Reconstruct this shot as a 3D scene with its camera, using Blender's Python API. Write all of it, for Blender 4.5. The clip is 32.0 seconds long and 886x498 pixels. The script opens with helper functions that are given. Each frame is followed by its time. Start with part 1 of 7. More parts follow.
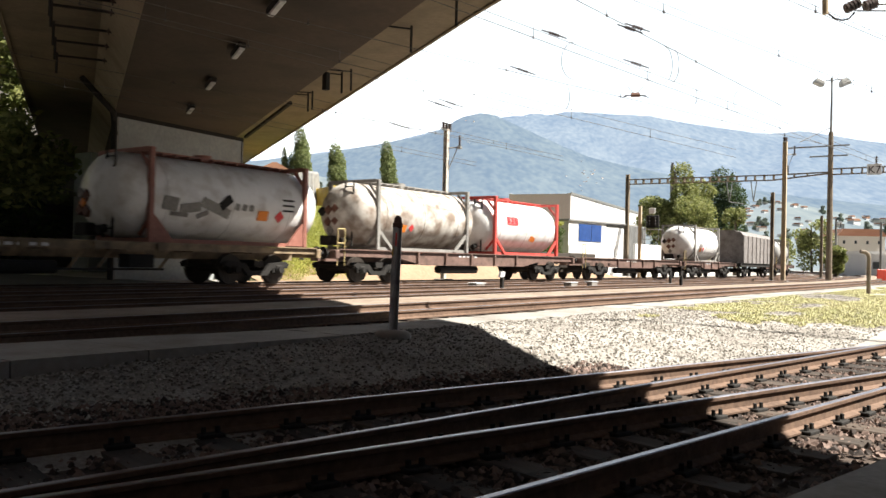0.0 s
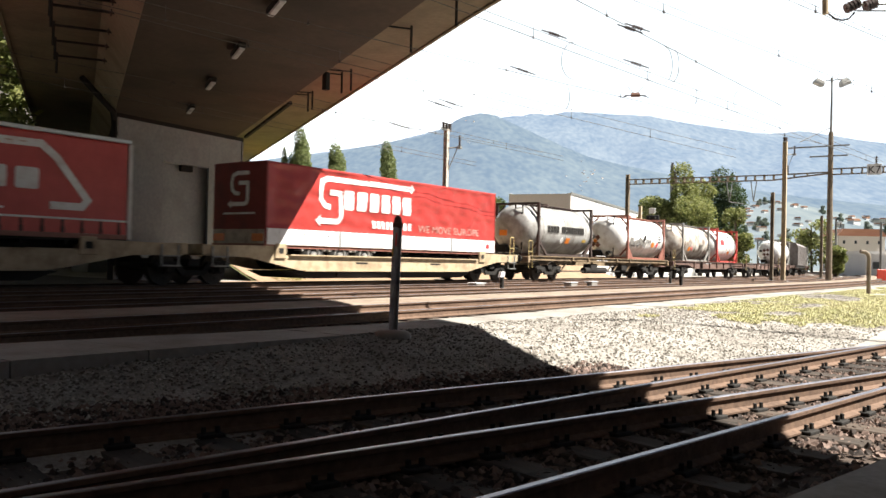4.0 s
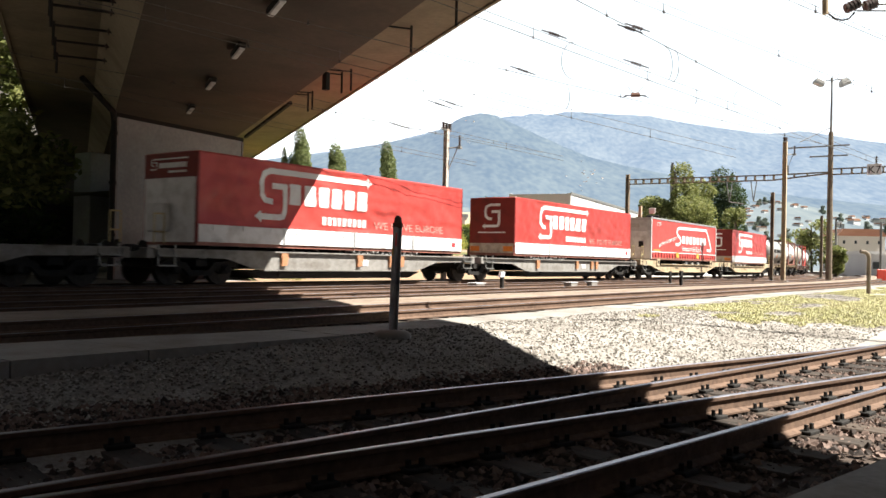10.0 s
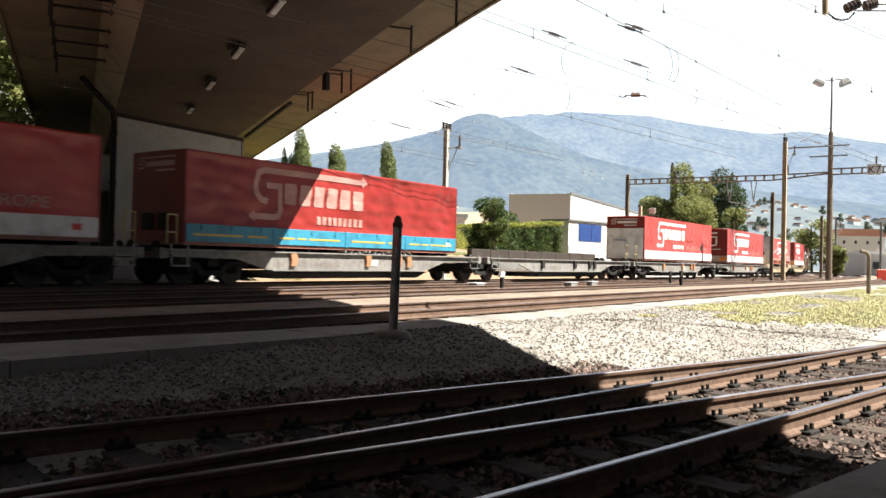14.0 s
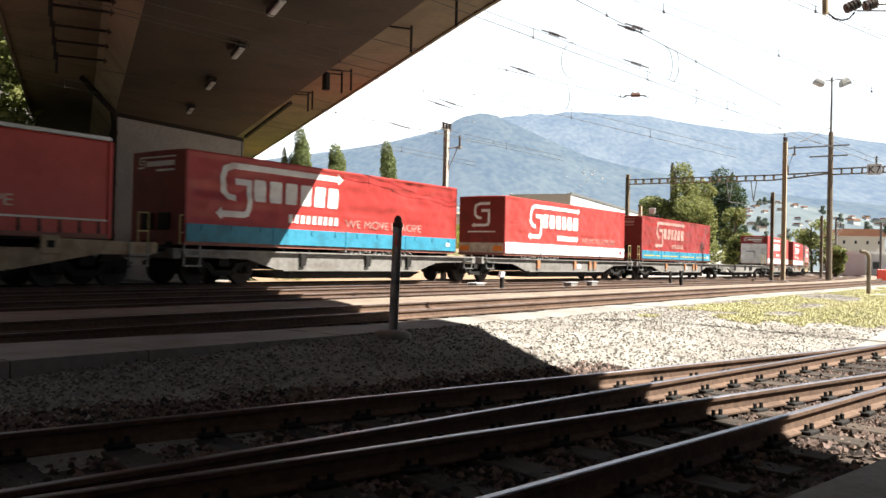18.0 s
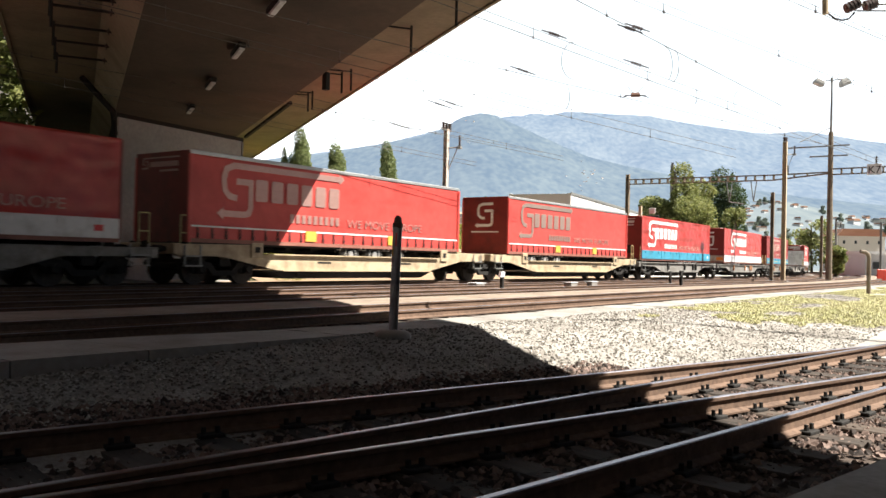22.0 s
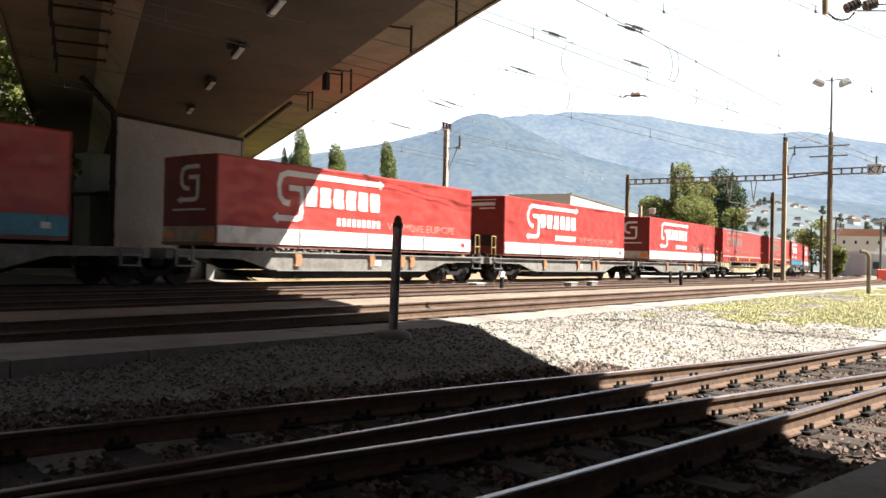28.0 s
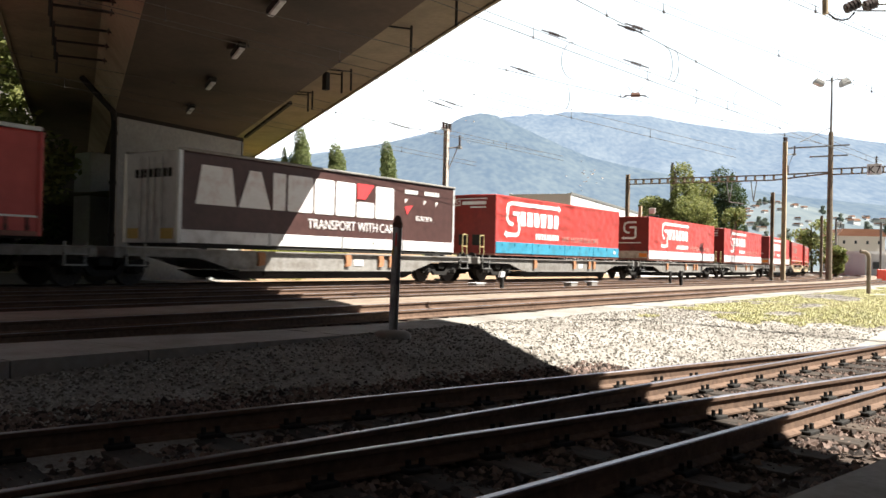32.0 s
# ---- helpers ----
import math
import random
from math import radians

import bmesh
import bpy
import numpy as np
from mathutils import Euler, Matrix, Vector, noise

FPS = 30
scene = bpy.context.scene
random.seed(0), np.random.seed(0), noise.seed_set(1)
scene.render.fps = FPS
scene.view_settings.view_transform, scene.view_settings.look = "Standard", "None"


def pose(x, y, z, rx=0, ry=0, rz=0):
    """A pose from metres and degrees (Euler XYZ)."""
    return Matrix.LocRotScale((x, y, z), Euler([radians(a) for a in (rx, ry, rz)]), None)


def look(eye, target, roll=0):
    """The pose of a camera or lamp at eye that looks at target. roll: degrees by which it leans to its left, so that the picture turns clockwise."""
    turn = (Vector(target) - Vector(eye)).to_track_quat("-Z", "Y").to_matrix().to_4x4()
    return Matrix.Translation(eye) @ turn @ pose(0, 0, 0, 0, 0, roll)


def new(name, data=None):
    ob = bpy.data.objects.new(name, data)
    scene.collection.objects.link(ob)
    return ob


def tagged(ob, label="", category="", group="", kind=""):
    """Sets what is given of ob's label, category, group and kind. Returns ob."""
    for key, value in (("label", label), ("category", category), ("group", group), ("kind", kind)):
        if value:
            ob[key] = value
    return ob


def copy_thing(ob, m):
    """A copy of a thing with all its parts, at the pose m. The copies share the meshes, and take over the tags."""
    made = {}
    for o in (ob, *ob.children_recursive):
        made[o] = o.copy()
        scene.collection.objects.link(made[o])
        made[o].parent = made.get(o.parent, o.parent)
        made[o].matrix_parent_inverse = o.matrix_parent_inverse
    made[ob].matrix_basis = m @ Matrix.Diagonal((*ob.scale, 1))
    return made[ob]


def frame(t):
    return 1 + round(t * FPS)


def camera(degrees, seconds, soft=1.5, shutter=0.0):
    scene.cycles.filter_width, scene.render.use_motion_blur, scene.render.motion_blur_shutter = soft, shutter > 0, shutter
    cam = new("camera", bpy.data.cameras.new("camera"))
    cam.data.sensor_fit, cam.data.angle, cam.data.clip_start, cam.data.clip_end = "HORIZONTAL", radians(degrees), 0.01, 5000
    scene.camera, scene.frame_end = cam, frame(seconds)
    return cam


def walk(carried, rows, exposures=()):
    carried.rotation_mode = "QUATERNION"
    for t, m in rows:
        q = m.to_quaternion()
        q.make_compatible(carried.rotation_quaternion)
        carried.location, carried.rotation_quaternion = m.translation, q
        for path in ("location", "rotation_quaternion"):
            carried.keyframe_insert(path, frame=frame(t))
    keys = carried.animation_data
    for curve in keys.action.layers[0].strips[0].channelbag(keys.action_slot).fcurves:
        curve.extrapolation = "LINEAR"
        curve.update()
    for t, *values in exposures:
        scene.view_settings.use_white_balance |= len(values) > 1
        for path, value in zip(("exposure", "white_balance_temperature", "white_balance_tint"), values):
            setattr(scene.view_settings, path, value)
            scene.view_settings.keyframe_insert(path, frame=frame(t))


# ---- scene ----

# ---- camera: it stands still beside the yard, under the road bridge ----
# The world's x runs along the train's track, y across the tracks, z is measured from the far rail's head.
cam = camera(56.02, 32.0, soft=1.5, shutter=0.35)
EYE = Vector((0, 0, 0.9))
VIEW = Vector((0.81590, 0.57817, 0.012888))
STAND = look(EYE, EYE + VIEW * 10, 1.3134)
walk(cam, [(0, STAND), (32, STAND)], exposures=[(0, 1.6), (32, 1.6)])

# ---- sky and sun ----
SUN_DIR = Vector((0.36, -0.74, 1.142)).normalized()
world = bpy.data.worlds.new("sky")
scene.world = world
world.use_nodes = True
sky = world.node_tree.nodes.new("ShaderNodeTexSky")
sky.sky_type, sky.sun_disc = "NISHITA", False
sky.sun_elevation = math.asin(SUN_DIR.z)
sky.sun_rotation = math.atan2(SUN_DIR.x, SUN_DIR.y)
sky.air_density, sky.dust_density = 1.0, 1.0
background = world.node_tree.nodes["Background"]
background.inputs["Strength"].default_value = 0.0115
world.node_tree.links.new(sky.outputs[0], background.inputs[0])
sun_data = bpy.data.lights.new("sun", "SUN")
sun_data.energy, sun_data.angle, sun_data.color = 5.0, radians(0.5), (1.0, 0.95, 0.86)
sun = new("sun", sun_data)
sun.matrix_world = look((0, 0, 60), Vector((0, 0, 60)) - SUN_DIR)


# ---- materials ----
def shade(name, low, high, rough=0.8, metal=0.0, grain=8.0, stain=0.6, bump=0.2, stretch=(1, 1, 1), vary=0.0, dirt=None, dirt_amount=0.0, island=0.0):
    """A painted, stony or wooden surface: two noises mix low and high, a third lays dirt on it, and the finest gives relief."""
    m = bpy.data.materials.new(name)
    m.use_nodes = True
    nodes, links = m.node_tree.nodes, m.node_tree.links
    base = nodes["Principled BSDF"]
    base.inputs["Roughness"].default_value, base.inputs["Metallic"].default_value = rough, metal
    coord = nodes.new("ShaderNodeTexCoord")
    turn = nodes.new("ShaderNodeMapping")
    turn.inputs["Scale"].default_value = stretch
    links.new(coord.outputs["Object"], turn.inputs["Vector"])

    def cloud(scale, detail=5.0):
        n = nodes.new("ShaderNodeTexNoise")
        n.inputs["Scale"].default_value, n.inputs["Detail"].default_value = scale, detail
        links.new(turn.outputs["Vector"], n.inputs["Vector"])
        return n.outputs["Fac"]

    def sums(a, b, kind="ADD"):
        n = nodes.new("ShaderNodeMath")
        n.operation = kind
        for slot, value in ((0, a), (1, b)):
            if isinstance(value, float):
                n.inputs[slot].default_value = value
            else:
                links.new(value, n.inputs[slot])
        return n.outputs[0]

    fine, broad = cloud(grain, 6.0), cloud(stain, 4.0)
    fac = sums(sums(fine, 0.55, "MULTIPLY"), sums(broad, 0.45, "MULTIPLY"))
    if vary:
        info = nodes.new("ShaderNodeObjectInfo")
        fac = sums(fac, sums(sums(info.outputs["Random"], -0.5), vary, "MULTIPLY"))
    if island:
        geo = nodes.new("ShaderNodeNewGeometry")
        fac = sums(fac, sums(sums(geo.outputs["Random Per Island"], -0.5), island, "MULTIPLY"))
    ramp = nodes.new("ShaderNodeValToRGB")
    ramp.color_ramp.elements[0].position, ramp.color_ramp.elements[1].position = 0.3, 0.7
    ramp.color_ramp.elements[0].color, ramp.color_ramp.elements[1].color = (*low, 1), (*high, 1)
    links.new(fac, ramp.inputs["Fac"])
    out = ramp.outputs["Color"]
    if dirt:
        mask = nodes.new("ShaderNodeMapRange")
        mask.inputs["From Min"].default_value, mask.inputs["From Max"].default_value = 0.52 - 0.2 * dirt_amount, 0.85 - 0.2 * dirt_amount
        links.new(cloud(stain * 2.7, 7.0), mask.inputs["Value"])
        mix = nodes.new("ShaderNodeMix")
        mix.data_type = "RGBA"
        links.new(sums(mask.outputs["Result"], 0.85, "MULTIPLY"), mix.inputs["Factor"])
        links.new(out, mix.inputs[6])
        mix.inputs[7].default_value = (*dirt, 1)
        out = mix.outputs[2]
    links.new(out, base.inputs["Base Color"])
    if bump:
        relief = nodes.new("ShaderNodeBump")
        relief.inputs["Strength"].default_value, relief.inputs["Distance"].default_value = bump, 0.02
        links.new(fine, relief.inputs["Height"])
        links.new(relief.outputs["Normal"], base.inputs["Normal"])
    return m


def leafy(name, low, high, island=1.1, grain=3):
    """Leaves: they let some of the light through."""
    m = shade(name, low, high, 0.6, grain=grain, stain=0.3, bump=0.0, island=island)
    nodes, links = m.node_tree.nodes, m.node_tree.links
    thin = nodes.new("ShaderNodeBsdfTranslucent")
    links.new(nodes["Color Ramp"].outputs["Color"], thin.inputs["Color"])
    mix = nodes.new("ShaderNodeMixShader")
    mix.inputs["Fac"].default_value = 0.42
    links.new(nodes["Principled BSDF"].outputs[0], mix.inputs[1])
    links.new(thin.outputs[0], mix.inputs[2])
    links.new(mix.outputs[0], nodes["Material Output"].inputs["Surface"])
    return m


def glowing(name, colour, strength):
    m = bpy.data.materials.new(name)
    m.use_nodes = True
    base = m.node_tree.nodes["Principled BSDF"]
    base.inputs["Base Color"].default_value = (*colour, 1)
    base.inputs["Emission Color"].default_value = (*colour, 1)
    base.inputs["Emission Strength"].default_value = strength
    return m


GRAVEL = shade("pale_gravel", (0.19, 0.17, 0.148), (0.43, 0.408, 0.375), 0.95, grain=22, stain=0.5, bump=1.0, dirt=(0.112, 0.091, 0.07), dirt_amount=0.25)
STONES = shade("gravel_stones", (0.112, 0.099, 0.0825), (0.436, 0.409, 0.37), 0.9, grain=30, stain=6, bump=0.4, island=0.9)
BALLAST = shade("rusty_ballast", (0.02142, 0.01638, 0.01285), (0.09996, 0.0714, 0.05569), 0.95, grain=18, stain=0.7, bump=1.0, dirt=(0.0714, 0.04284, 0.02856), dirt_amount=0.3)
BALLAST_STONES = shade("ballast_stones", (0.034, 0.0238, 0.01955), (0.2125, 0.1487, 0.1232), 0.9, grain=25, stain=5, bump=0.4, island=0.9)
DRY_GRASS = shade("dry_grass", (0.38, 0.38, 0.19), (0.56, 0.52, 0.3), 0.9, grain=3, stain=0.4, bump=0.3, island=0.12)
CONCRETE = shade("worn_concrete", (0.238, 0.223, 0.202), (0.36, 0.338, 0.31), 0.9, grain=14, stain=0.5, bump=0.35, dirt=(0.144, 0.122, 0.101), dirt_amount=0.3)
# One concrete in three tones: shade and bounced light are put into the colours.
BRIDGE_SOFFIT = shade("shade_dark_bridge_concrete", (0.047, 0.032, 0.0205), (0.078, 0.055, 0.036), 0.9, grain=6, stain=0.22, bump=0.2, dirt=(0.03, 0.021, 0.014), dirt_amount=0.3)
BRIDGE_WEB = shade("lit_bridge_concrete", (0.15, 0.118, 0.075), (0.23, 0.185, 0.12), 0.9, grain=6, stain=0.25, bump=0.2, dirt=(0.11, 0.085, 0.055), dirt_amount=0.3)
BRIDGE_SIDE = shade("brightly_lit_bridge_concrete", (0.25, 0.205, 0.14), (0.36, 0.3, 0.21), 0.9, grain=6, stain=0.25, bump=0.2, dirt=(0.17, 0.13, 0.085), dirt_amount=0.3)
PIER = shade("pier_concrete", (0.27, 0.295, 0.3), (0.38, 0.405, 0.41), 0.9, grain=7, stain=0.3, bump=0.07, dirt=(0.23, 0.245, 0.235), dirt_amount=0.15)
RAIL_RUST = shade("rusty_rail_side", (0.07, 0.042, 0.028), (0.2, 0.125, 0.085), 0.85, metal=0.1, grain=16, stain=1.2, bump=0.4)
RAIL_HEAD = shade("polished_rail_head", (0.2, 0.2, 0.235), (0.34, 0.335, 0.37), 0.4, metal=1.0, grain=30, stain=3, bump=0.03, stretch=(0.1, 1, 1))
SLEEPER = shade("old_timber_sleeper", (0.02167, 0.01657, 0.013), (0.08313, 0.06146, 0.047), 0.95, grain=9, stain=1.5, bump=0.6, vary=0.3, stretch=(0.85, 0.1275, 0.85))
WAGON_GREY = shade("grey_green_wagon_paint", (0.18, 0.172, 0.16), (0.32, 0.308, 0.288), 0.6, grain=9, stain=0.9, bump=0.1, dirt=(0.1, 0.078, 0.06), dirt_amount=0.25, vary=0.2)
WAGON_TAN = shade("tan_wagon_paint", (0.391, 0.306, 0.196), (0.527, 0.433, 0.297), 0.6, grain=9, stain=0.9, bump=0.1, dirt=(0.187, 0.119, 0.068), dirt_amount=0.35)
WAGON_OCHRE = shade("ochre_wagon_paint", (0.192, 0.136, 0.08), (0.336, 0.256, 0.16), 0.65, grain=9, stain=0.9, bump=0.12, dirt=(0.072, 0.048, 0.032), dirt_amount=0.45)
PLATE_BROWN = shade("grimy_brown_plate", (0.1, 0.045, 0.03), (0.2, 0.09, 0.06), 0.7, grain=10, stain=2, bump=0.05)
MAST_PALE = shade("pale_weathered_mast", (0.4, 0.37, 0.32), (0.62, 0.59, 0.53), 0.75, grain=10, stain=1.5, bump=0.2, dirt=(0.16, 0.088, 0.048), dirt_amount=0.4)
WAGON_BROWN = shade("brown_wagon_paint", (0.104, 0.06, 0.048), (0.216, 0.136, 0.112), 0.65, grain=9, stain=0.9, bump=0.12, dirt=(0.056, 0.04, 0.032), dirt_amount=0.35)
UNDERGEAR = shade("grimy_running_gear", (0.007, 0.0063, 0.0056), (0.0245, 0.021, 0.0182), 0.85, metal=0.1, grain=14, stain=2, bump=0.3)
WHEEL_STEEL = shade("brown_wheel_steel", (0.02, 0.017, 0.014), (0.07, 0.055, 0.045), 0.65, metal=0.4, grain=12, stain=3, bump=0.1)
RUST_BRACKET = shade("orange_rusty_bracket", (0.3, 0.13, 0.06), (0.5, 0.25, 0.13), 0.8, grain=12, stain=2, bump=0.2)
RAIL_YELLOW = shade("dull_yellow_handrail", (0.36, 0.28, 0.12), (0.5, 0.4, 0.2), 0.6, grain=10, stain=2, bump=0.05)
STRAP = shade("dark_strap", (0.035, 0.012, 0.012), (0.08, 0.022, 0.02), 0.6, grain=10, stain=2, bump=0.05)
SHADE_DARK_SOIL = shade("shade_painted_soil", (0.01575, 0.0147, 0.0105), (0.04462, 0.03938, 0.02625), 0.95, grain=6, stain=0.6, bump=0.5)
YELLOW_PAINT = shade("yellow_paint", (0.5, 0.32, 0.05), (0.66, 0.45, 0.09), 0.5, grain=10, stain=2, bump=0.05)
RED_TARP = shade("red_tarpaulin", (0.38, 0.042, 0.036), (0.52, 0.068, 0.058), 0.33, grain=2.4, stain=0.5, bump=0.9, dirt=(0.27, 0.028, 0.025), dirt_amount=0.12, vary=0.35)
DARK_RED_TARP = shade("faded_dark_red_tarpaulin", (0.25, 0.022, 0.019), (0.34, 0.042, 0.034), 0.3, grain=2.2, stain=0.5, bump=1.0, dirt=(0.15, 0.014, 0.013), dirt_amount=0.25)
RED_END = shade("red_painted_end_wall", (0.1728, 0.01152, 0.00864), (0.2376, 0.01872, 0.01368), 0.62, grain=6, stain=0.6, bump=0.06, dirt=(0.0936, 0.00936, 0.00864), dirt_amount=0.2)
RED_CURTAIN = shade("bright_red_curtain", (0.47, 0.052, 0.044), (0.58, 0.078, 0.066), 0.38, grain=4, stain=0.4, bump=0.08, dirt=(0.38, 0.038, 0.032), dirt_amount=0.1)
MAROON = shade("dark_brown_tarpaulin", (0.045, 0.02, 0.018), (0.085, 0.04, 0.035), 0.45, grain=4, stain=0.5, bump=0.1)
WHITE_BOARD = shade("white_drop_side", (0.7, 0.7, 0.71), (0.84, 0.84, 0.85), 0.45, grain=9, stain=0.8, bump=0.06, dirt=(0.38, 0.36, 0.34), dirt_amount=0.2)
BLUE_BOARD = shade("blue_drop_side", (0.027, 0.207, 0.324), (0.063, 0.324, 0.468), 0.45, grain=9, stain=0.8, bump=0.06, dirt=(0.036, 0.135, 0.18), dirt_amount=0.2)
LETTER_WHITE = shade("white_print", (0.74, 0.73, 0.72), (0.86, 0.86, 0.86), 0.5, grain=14, stain=1.0, bump=0.02, dirt=(0.55, 0.4, 0.38), dirt_amount=0.1)
LETTER_FADED = shade("worn_pink_print", (0.42, 0.2, 0.17), (0.56, 0.34, 0.3), 0.5, grain=12, stain=1.2, bump=0.02)
LETTER_DARK = shade("worn_dark_print", (0.5, 0.36, 0.31), (0.66, 0.5, 0.43), 0.45, metal=0.85, grain=12, stain=1.2, bump=0.02)
LETTER_GREY = shade("worn_grey_print", (0.46, 0.27, 0.24), (0.6, 0.38, 0.34), 0.48, metal=0.7, grain=12, stain=1.2, bump=0.02)
LETTER_RED = shade("red_print", (0.62, 0.04, 0.05), (0.72, 0.07, 0.07), 0.5, grain=12, stain=1.2, bump=0.02)
ALUMINIUM = shade("dull_aluminium", (0.42, 0.42, 0.42), (0.62, 0.62, 0.62), 0.4, metal=0.7, grain=10, stain=1.0, bump=0.05)
GREY_END = shade("pale_grey_end_wall", (0.56, 0.56, 0.56), (0.7, 0.7, 0.7), 0.5, grain=7, stain=0.7, bump=0.05, dirt=(0.34, 0.33, 0.32), dirt_amount=0.15)
RUBBER = shade("black_rubber", (0.012, 0.012, 0.012), (0.04, 0.038, 0.036), 0.85, grain=18, stain=3, bump=0.2)
ORANGE_PLATE = shade("orange_plate", (0.75, 0.2, 0.02), (0.85, 0.28, 0.03), 0.5, grain=12, stain=3, bump=0.02)
TAIL_CREAM = shade("grimy_cream_board", (0.4, 0.33, 0.26), (0.6, 0.53, 0.45), 0.6, grain=9, stain=1.2, bump=0.06, dirt=(0.22, 0.15, 0.11), dirt_amount=0.35)
TAIL_ORANGE = shade("orange_lamp_plastic", (0.62, 0.15, 0.02), (0.78, 0.25, 0.03), 0.3, grain=12, stain=5, bump=0.02)
TANK_WHITE = shade("white_tank_shell", (0.78, 0.78, 0.78), (0.88, 0.88, 0.88), 0.35, grain=7, stain=0.7, bump=0.05, dirt=(0.42, 0.37, 0.32), dirt_amount=0.2)
TANK_DIRTY = shade("grimy_white_tank_shell", (0.5, 0.47, 0.43), (0.72, 0.7, 0.66), 0.5, grain=7, stain=0.8, bump=0.06, dirt=(0.15, 0.095, 0.06), dirt_amount=1.0)
TANK_GREY = shade("dull_grey_tank_shell", (0.3, 0.3, 0.29), (0.46, 0.455, 0.445), 0.42, grain=7, stain=0.8, bump=0.05, dirt=(0.15, 0.13, 0.11), dirt_amount=0.45)
FRAME_MAROON = shade("dark_red_frame", (0.2, 0.075, 0.055), (0.33, 0.14, 0.105), 0.6, grain=10, stain=1.5, bump=0.1)
FRAME_RED = shade("red_frame", (0.45, 0.05, 0.045), (0.58, 0.09, 0.07), 0.55, grain=10, stain=1.5, bump=0.1)
FRAME_GREY = shade("grey_frame", (0.16, 0.15, 0.14), (0.32, 0.31, 0.29), 0.6, grain=10, stain=1.5, bump=0.1)
VAN_GREY = shade("grey_van_side", (0.16, 0.145, 0.14), (0.28, 0.26, 0.25), 0.6, grain=7, stain=0.8, bump=0.1, dirt=(0.1, 0.08, 0.07), dirt_amount=0.4)
GALVANISED = shade("galvanised_steel", (0.216, 0.216, 0.208), (0.344, 0.344, 0.328), 0.5, metal=0.5, grain=12, stain=2, bump=0.1)
MAST_BROWN = shade("rusty_brown_mast", (0.12, 0.092, 0.064), (0.24, 0.192, 0.136), 0.75, grain=10, stain=1.5, bump=0.2)
TIMBER_POST = shade("weathered_post", (0.36, 0.28, 0.18), (0.56, 0.46, 0.32), 0.9, grain=10, stain=1.5, bump=0.3)
POST_GREY = shade("grey_painted_post", (0.32, 0.32, 0.336), (0.464, 0.464, 0.48), 0.6, grain=10, stain=2, bump=0.1, dirt=(0.064, 0.048, 0.04), dirt_amount=0.3)
POST_CAP = shade("brown_post_cap", (0.08, 0.04, 0.03), (0.16, 0.08, 0.06), 0.7, grain=10, stain=2, bump=0.2)
INSULATOR = shade("dark_insulator", (0.03, 0.022, 0.02), (0.09, 0.06, 0.05), 0.3, grain=12, stain=3, bump=0.05)
WIRE = shade("oxidised_copper_wire", (0.06, 0.055, 0.05), (0.13, 0.12, 0.11), 0.6, metal=0.4, grain=20, stain=4, bump=0.0)
FITTING = shade("lamp_housing", (0.45, 0.45, 0.44), (0.6, 0.6, 0.58), 0.5, grain=12, stain=3, bump=0.05)
BARK = shade("grey_bark", (0.08, 0.06, 0.045), (0.18, 0.14, 0.1), 0.95, grain=9, stain=1.5, bump=0.6, stretch=(1, 1, 0.2))
LEAF_POPLAR = leafy("poplar_leaves", (0.12, 0.155, 0.058), (0.29, 0.33, 0.14), 0.6)
LEAF_BROAD = leafy("broad_leaves", (0.112, 0.135, 0.0375), (0.3, 0.315, 0.112), 0.8)
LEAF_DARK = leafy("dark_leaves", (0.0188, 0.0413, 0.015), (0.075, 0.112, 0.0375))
LEAF_SCRUB = leafy("yellow_green_scrub_leaves", (0.19, 0.235, 0.045), (0.5, 0.49, 0.12), 0.2, 0.9)
LEAF_HEDGE = leafy("hedge_leaves", (0.028, 0.055, 0.014), (0.1, 0.15, 0.035), 0.8)
LEAF_BUSH = leafy("bush_leaves", (0.05, 0.085, 0.022), (0.17, 0.21, 0.06), 0.7)
SCRUB_SOIL = shade("overgrown_soil", (0.0525, 0.0638, 0.0188), (0.135, 0.135, 0.0525), 0.95, grain=3, stain=0.4, bump=0.4)
PALE_SAND = shade("pale_trodden_cinder", (0.187, 0.14, 0.104), (0.317, 0.259, 0.205), 0.95, grain=9, stain=0.6, bump=0.4, dirt=(0.158, 0.108, 0.072), dirt_amount=0.35)
PALE_EARTH = shade("bare_pale_earth", (0.2, 0.13, 0.08), (0.33, 0.23, 0.15), 0.95, grain=6, stain=0.6, bump=0.4)
YELLOW_STEEL = shade("yellow_container_steel", (0.56, 0.392, 0.08), (0.656, 0.496, 0.128), 0.5, grain=6, stain=0.6, bump=0.05, dirt=(0.4, 0.24, 0.048), dirt_amount=0.2)
GREY_SHEET = shade("grey_tarpaulin", (0.16, 0.16, 0.16), (0.272, 0.272, 0.264), 0.7, grain=5, stain=0.8, bump=0.3)
PINK_RENDER = shade("pale_pink_render", (0.7, 0.58, 0.52), (0.8, 0.68, 0.62), 0.9, grain=5, stain=0.15, bump=0.06)
WHITE_RENDER = shade("white_render", (0.595, 0.595, 0.595), (0.697, 0.697, 0.689), 0.85, grain=5, stain=0.2, bump=0.05)
CREAM_RENDER = shade("cream_render", (0.528, 0.496, 0.44), (0.64, 0.608, 0.552), 0.9, grain=5, stain=0.2, bump=0.05, vary=0.4)
# dark, so that the added walls bounce little light
DARK_RENDER = shade("dark_wall_render", (0.07, 0.065, 0.06), (0.13, 0.12, 0.11), 0.9, grain=5, stain=0.2, bump=0.05)
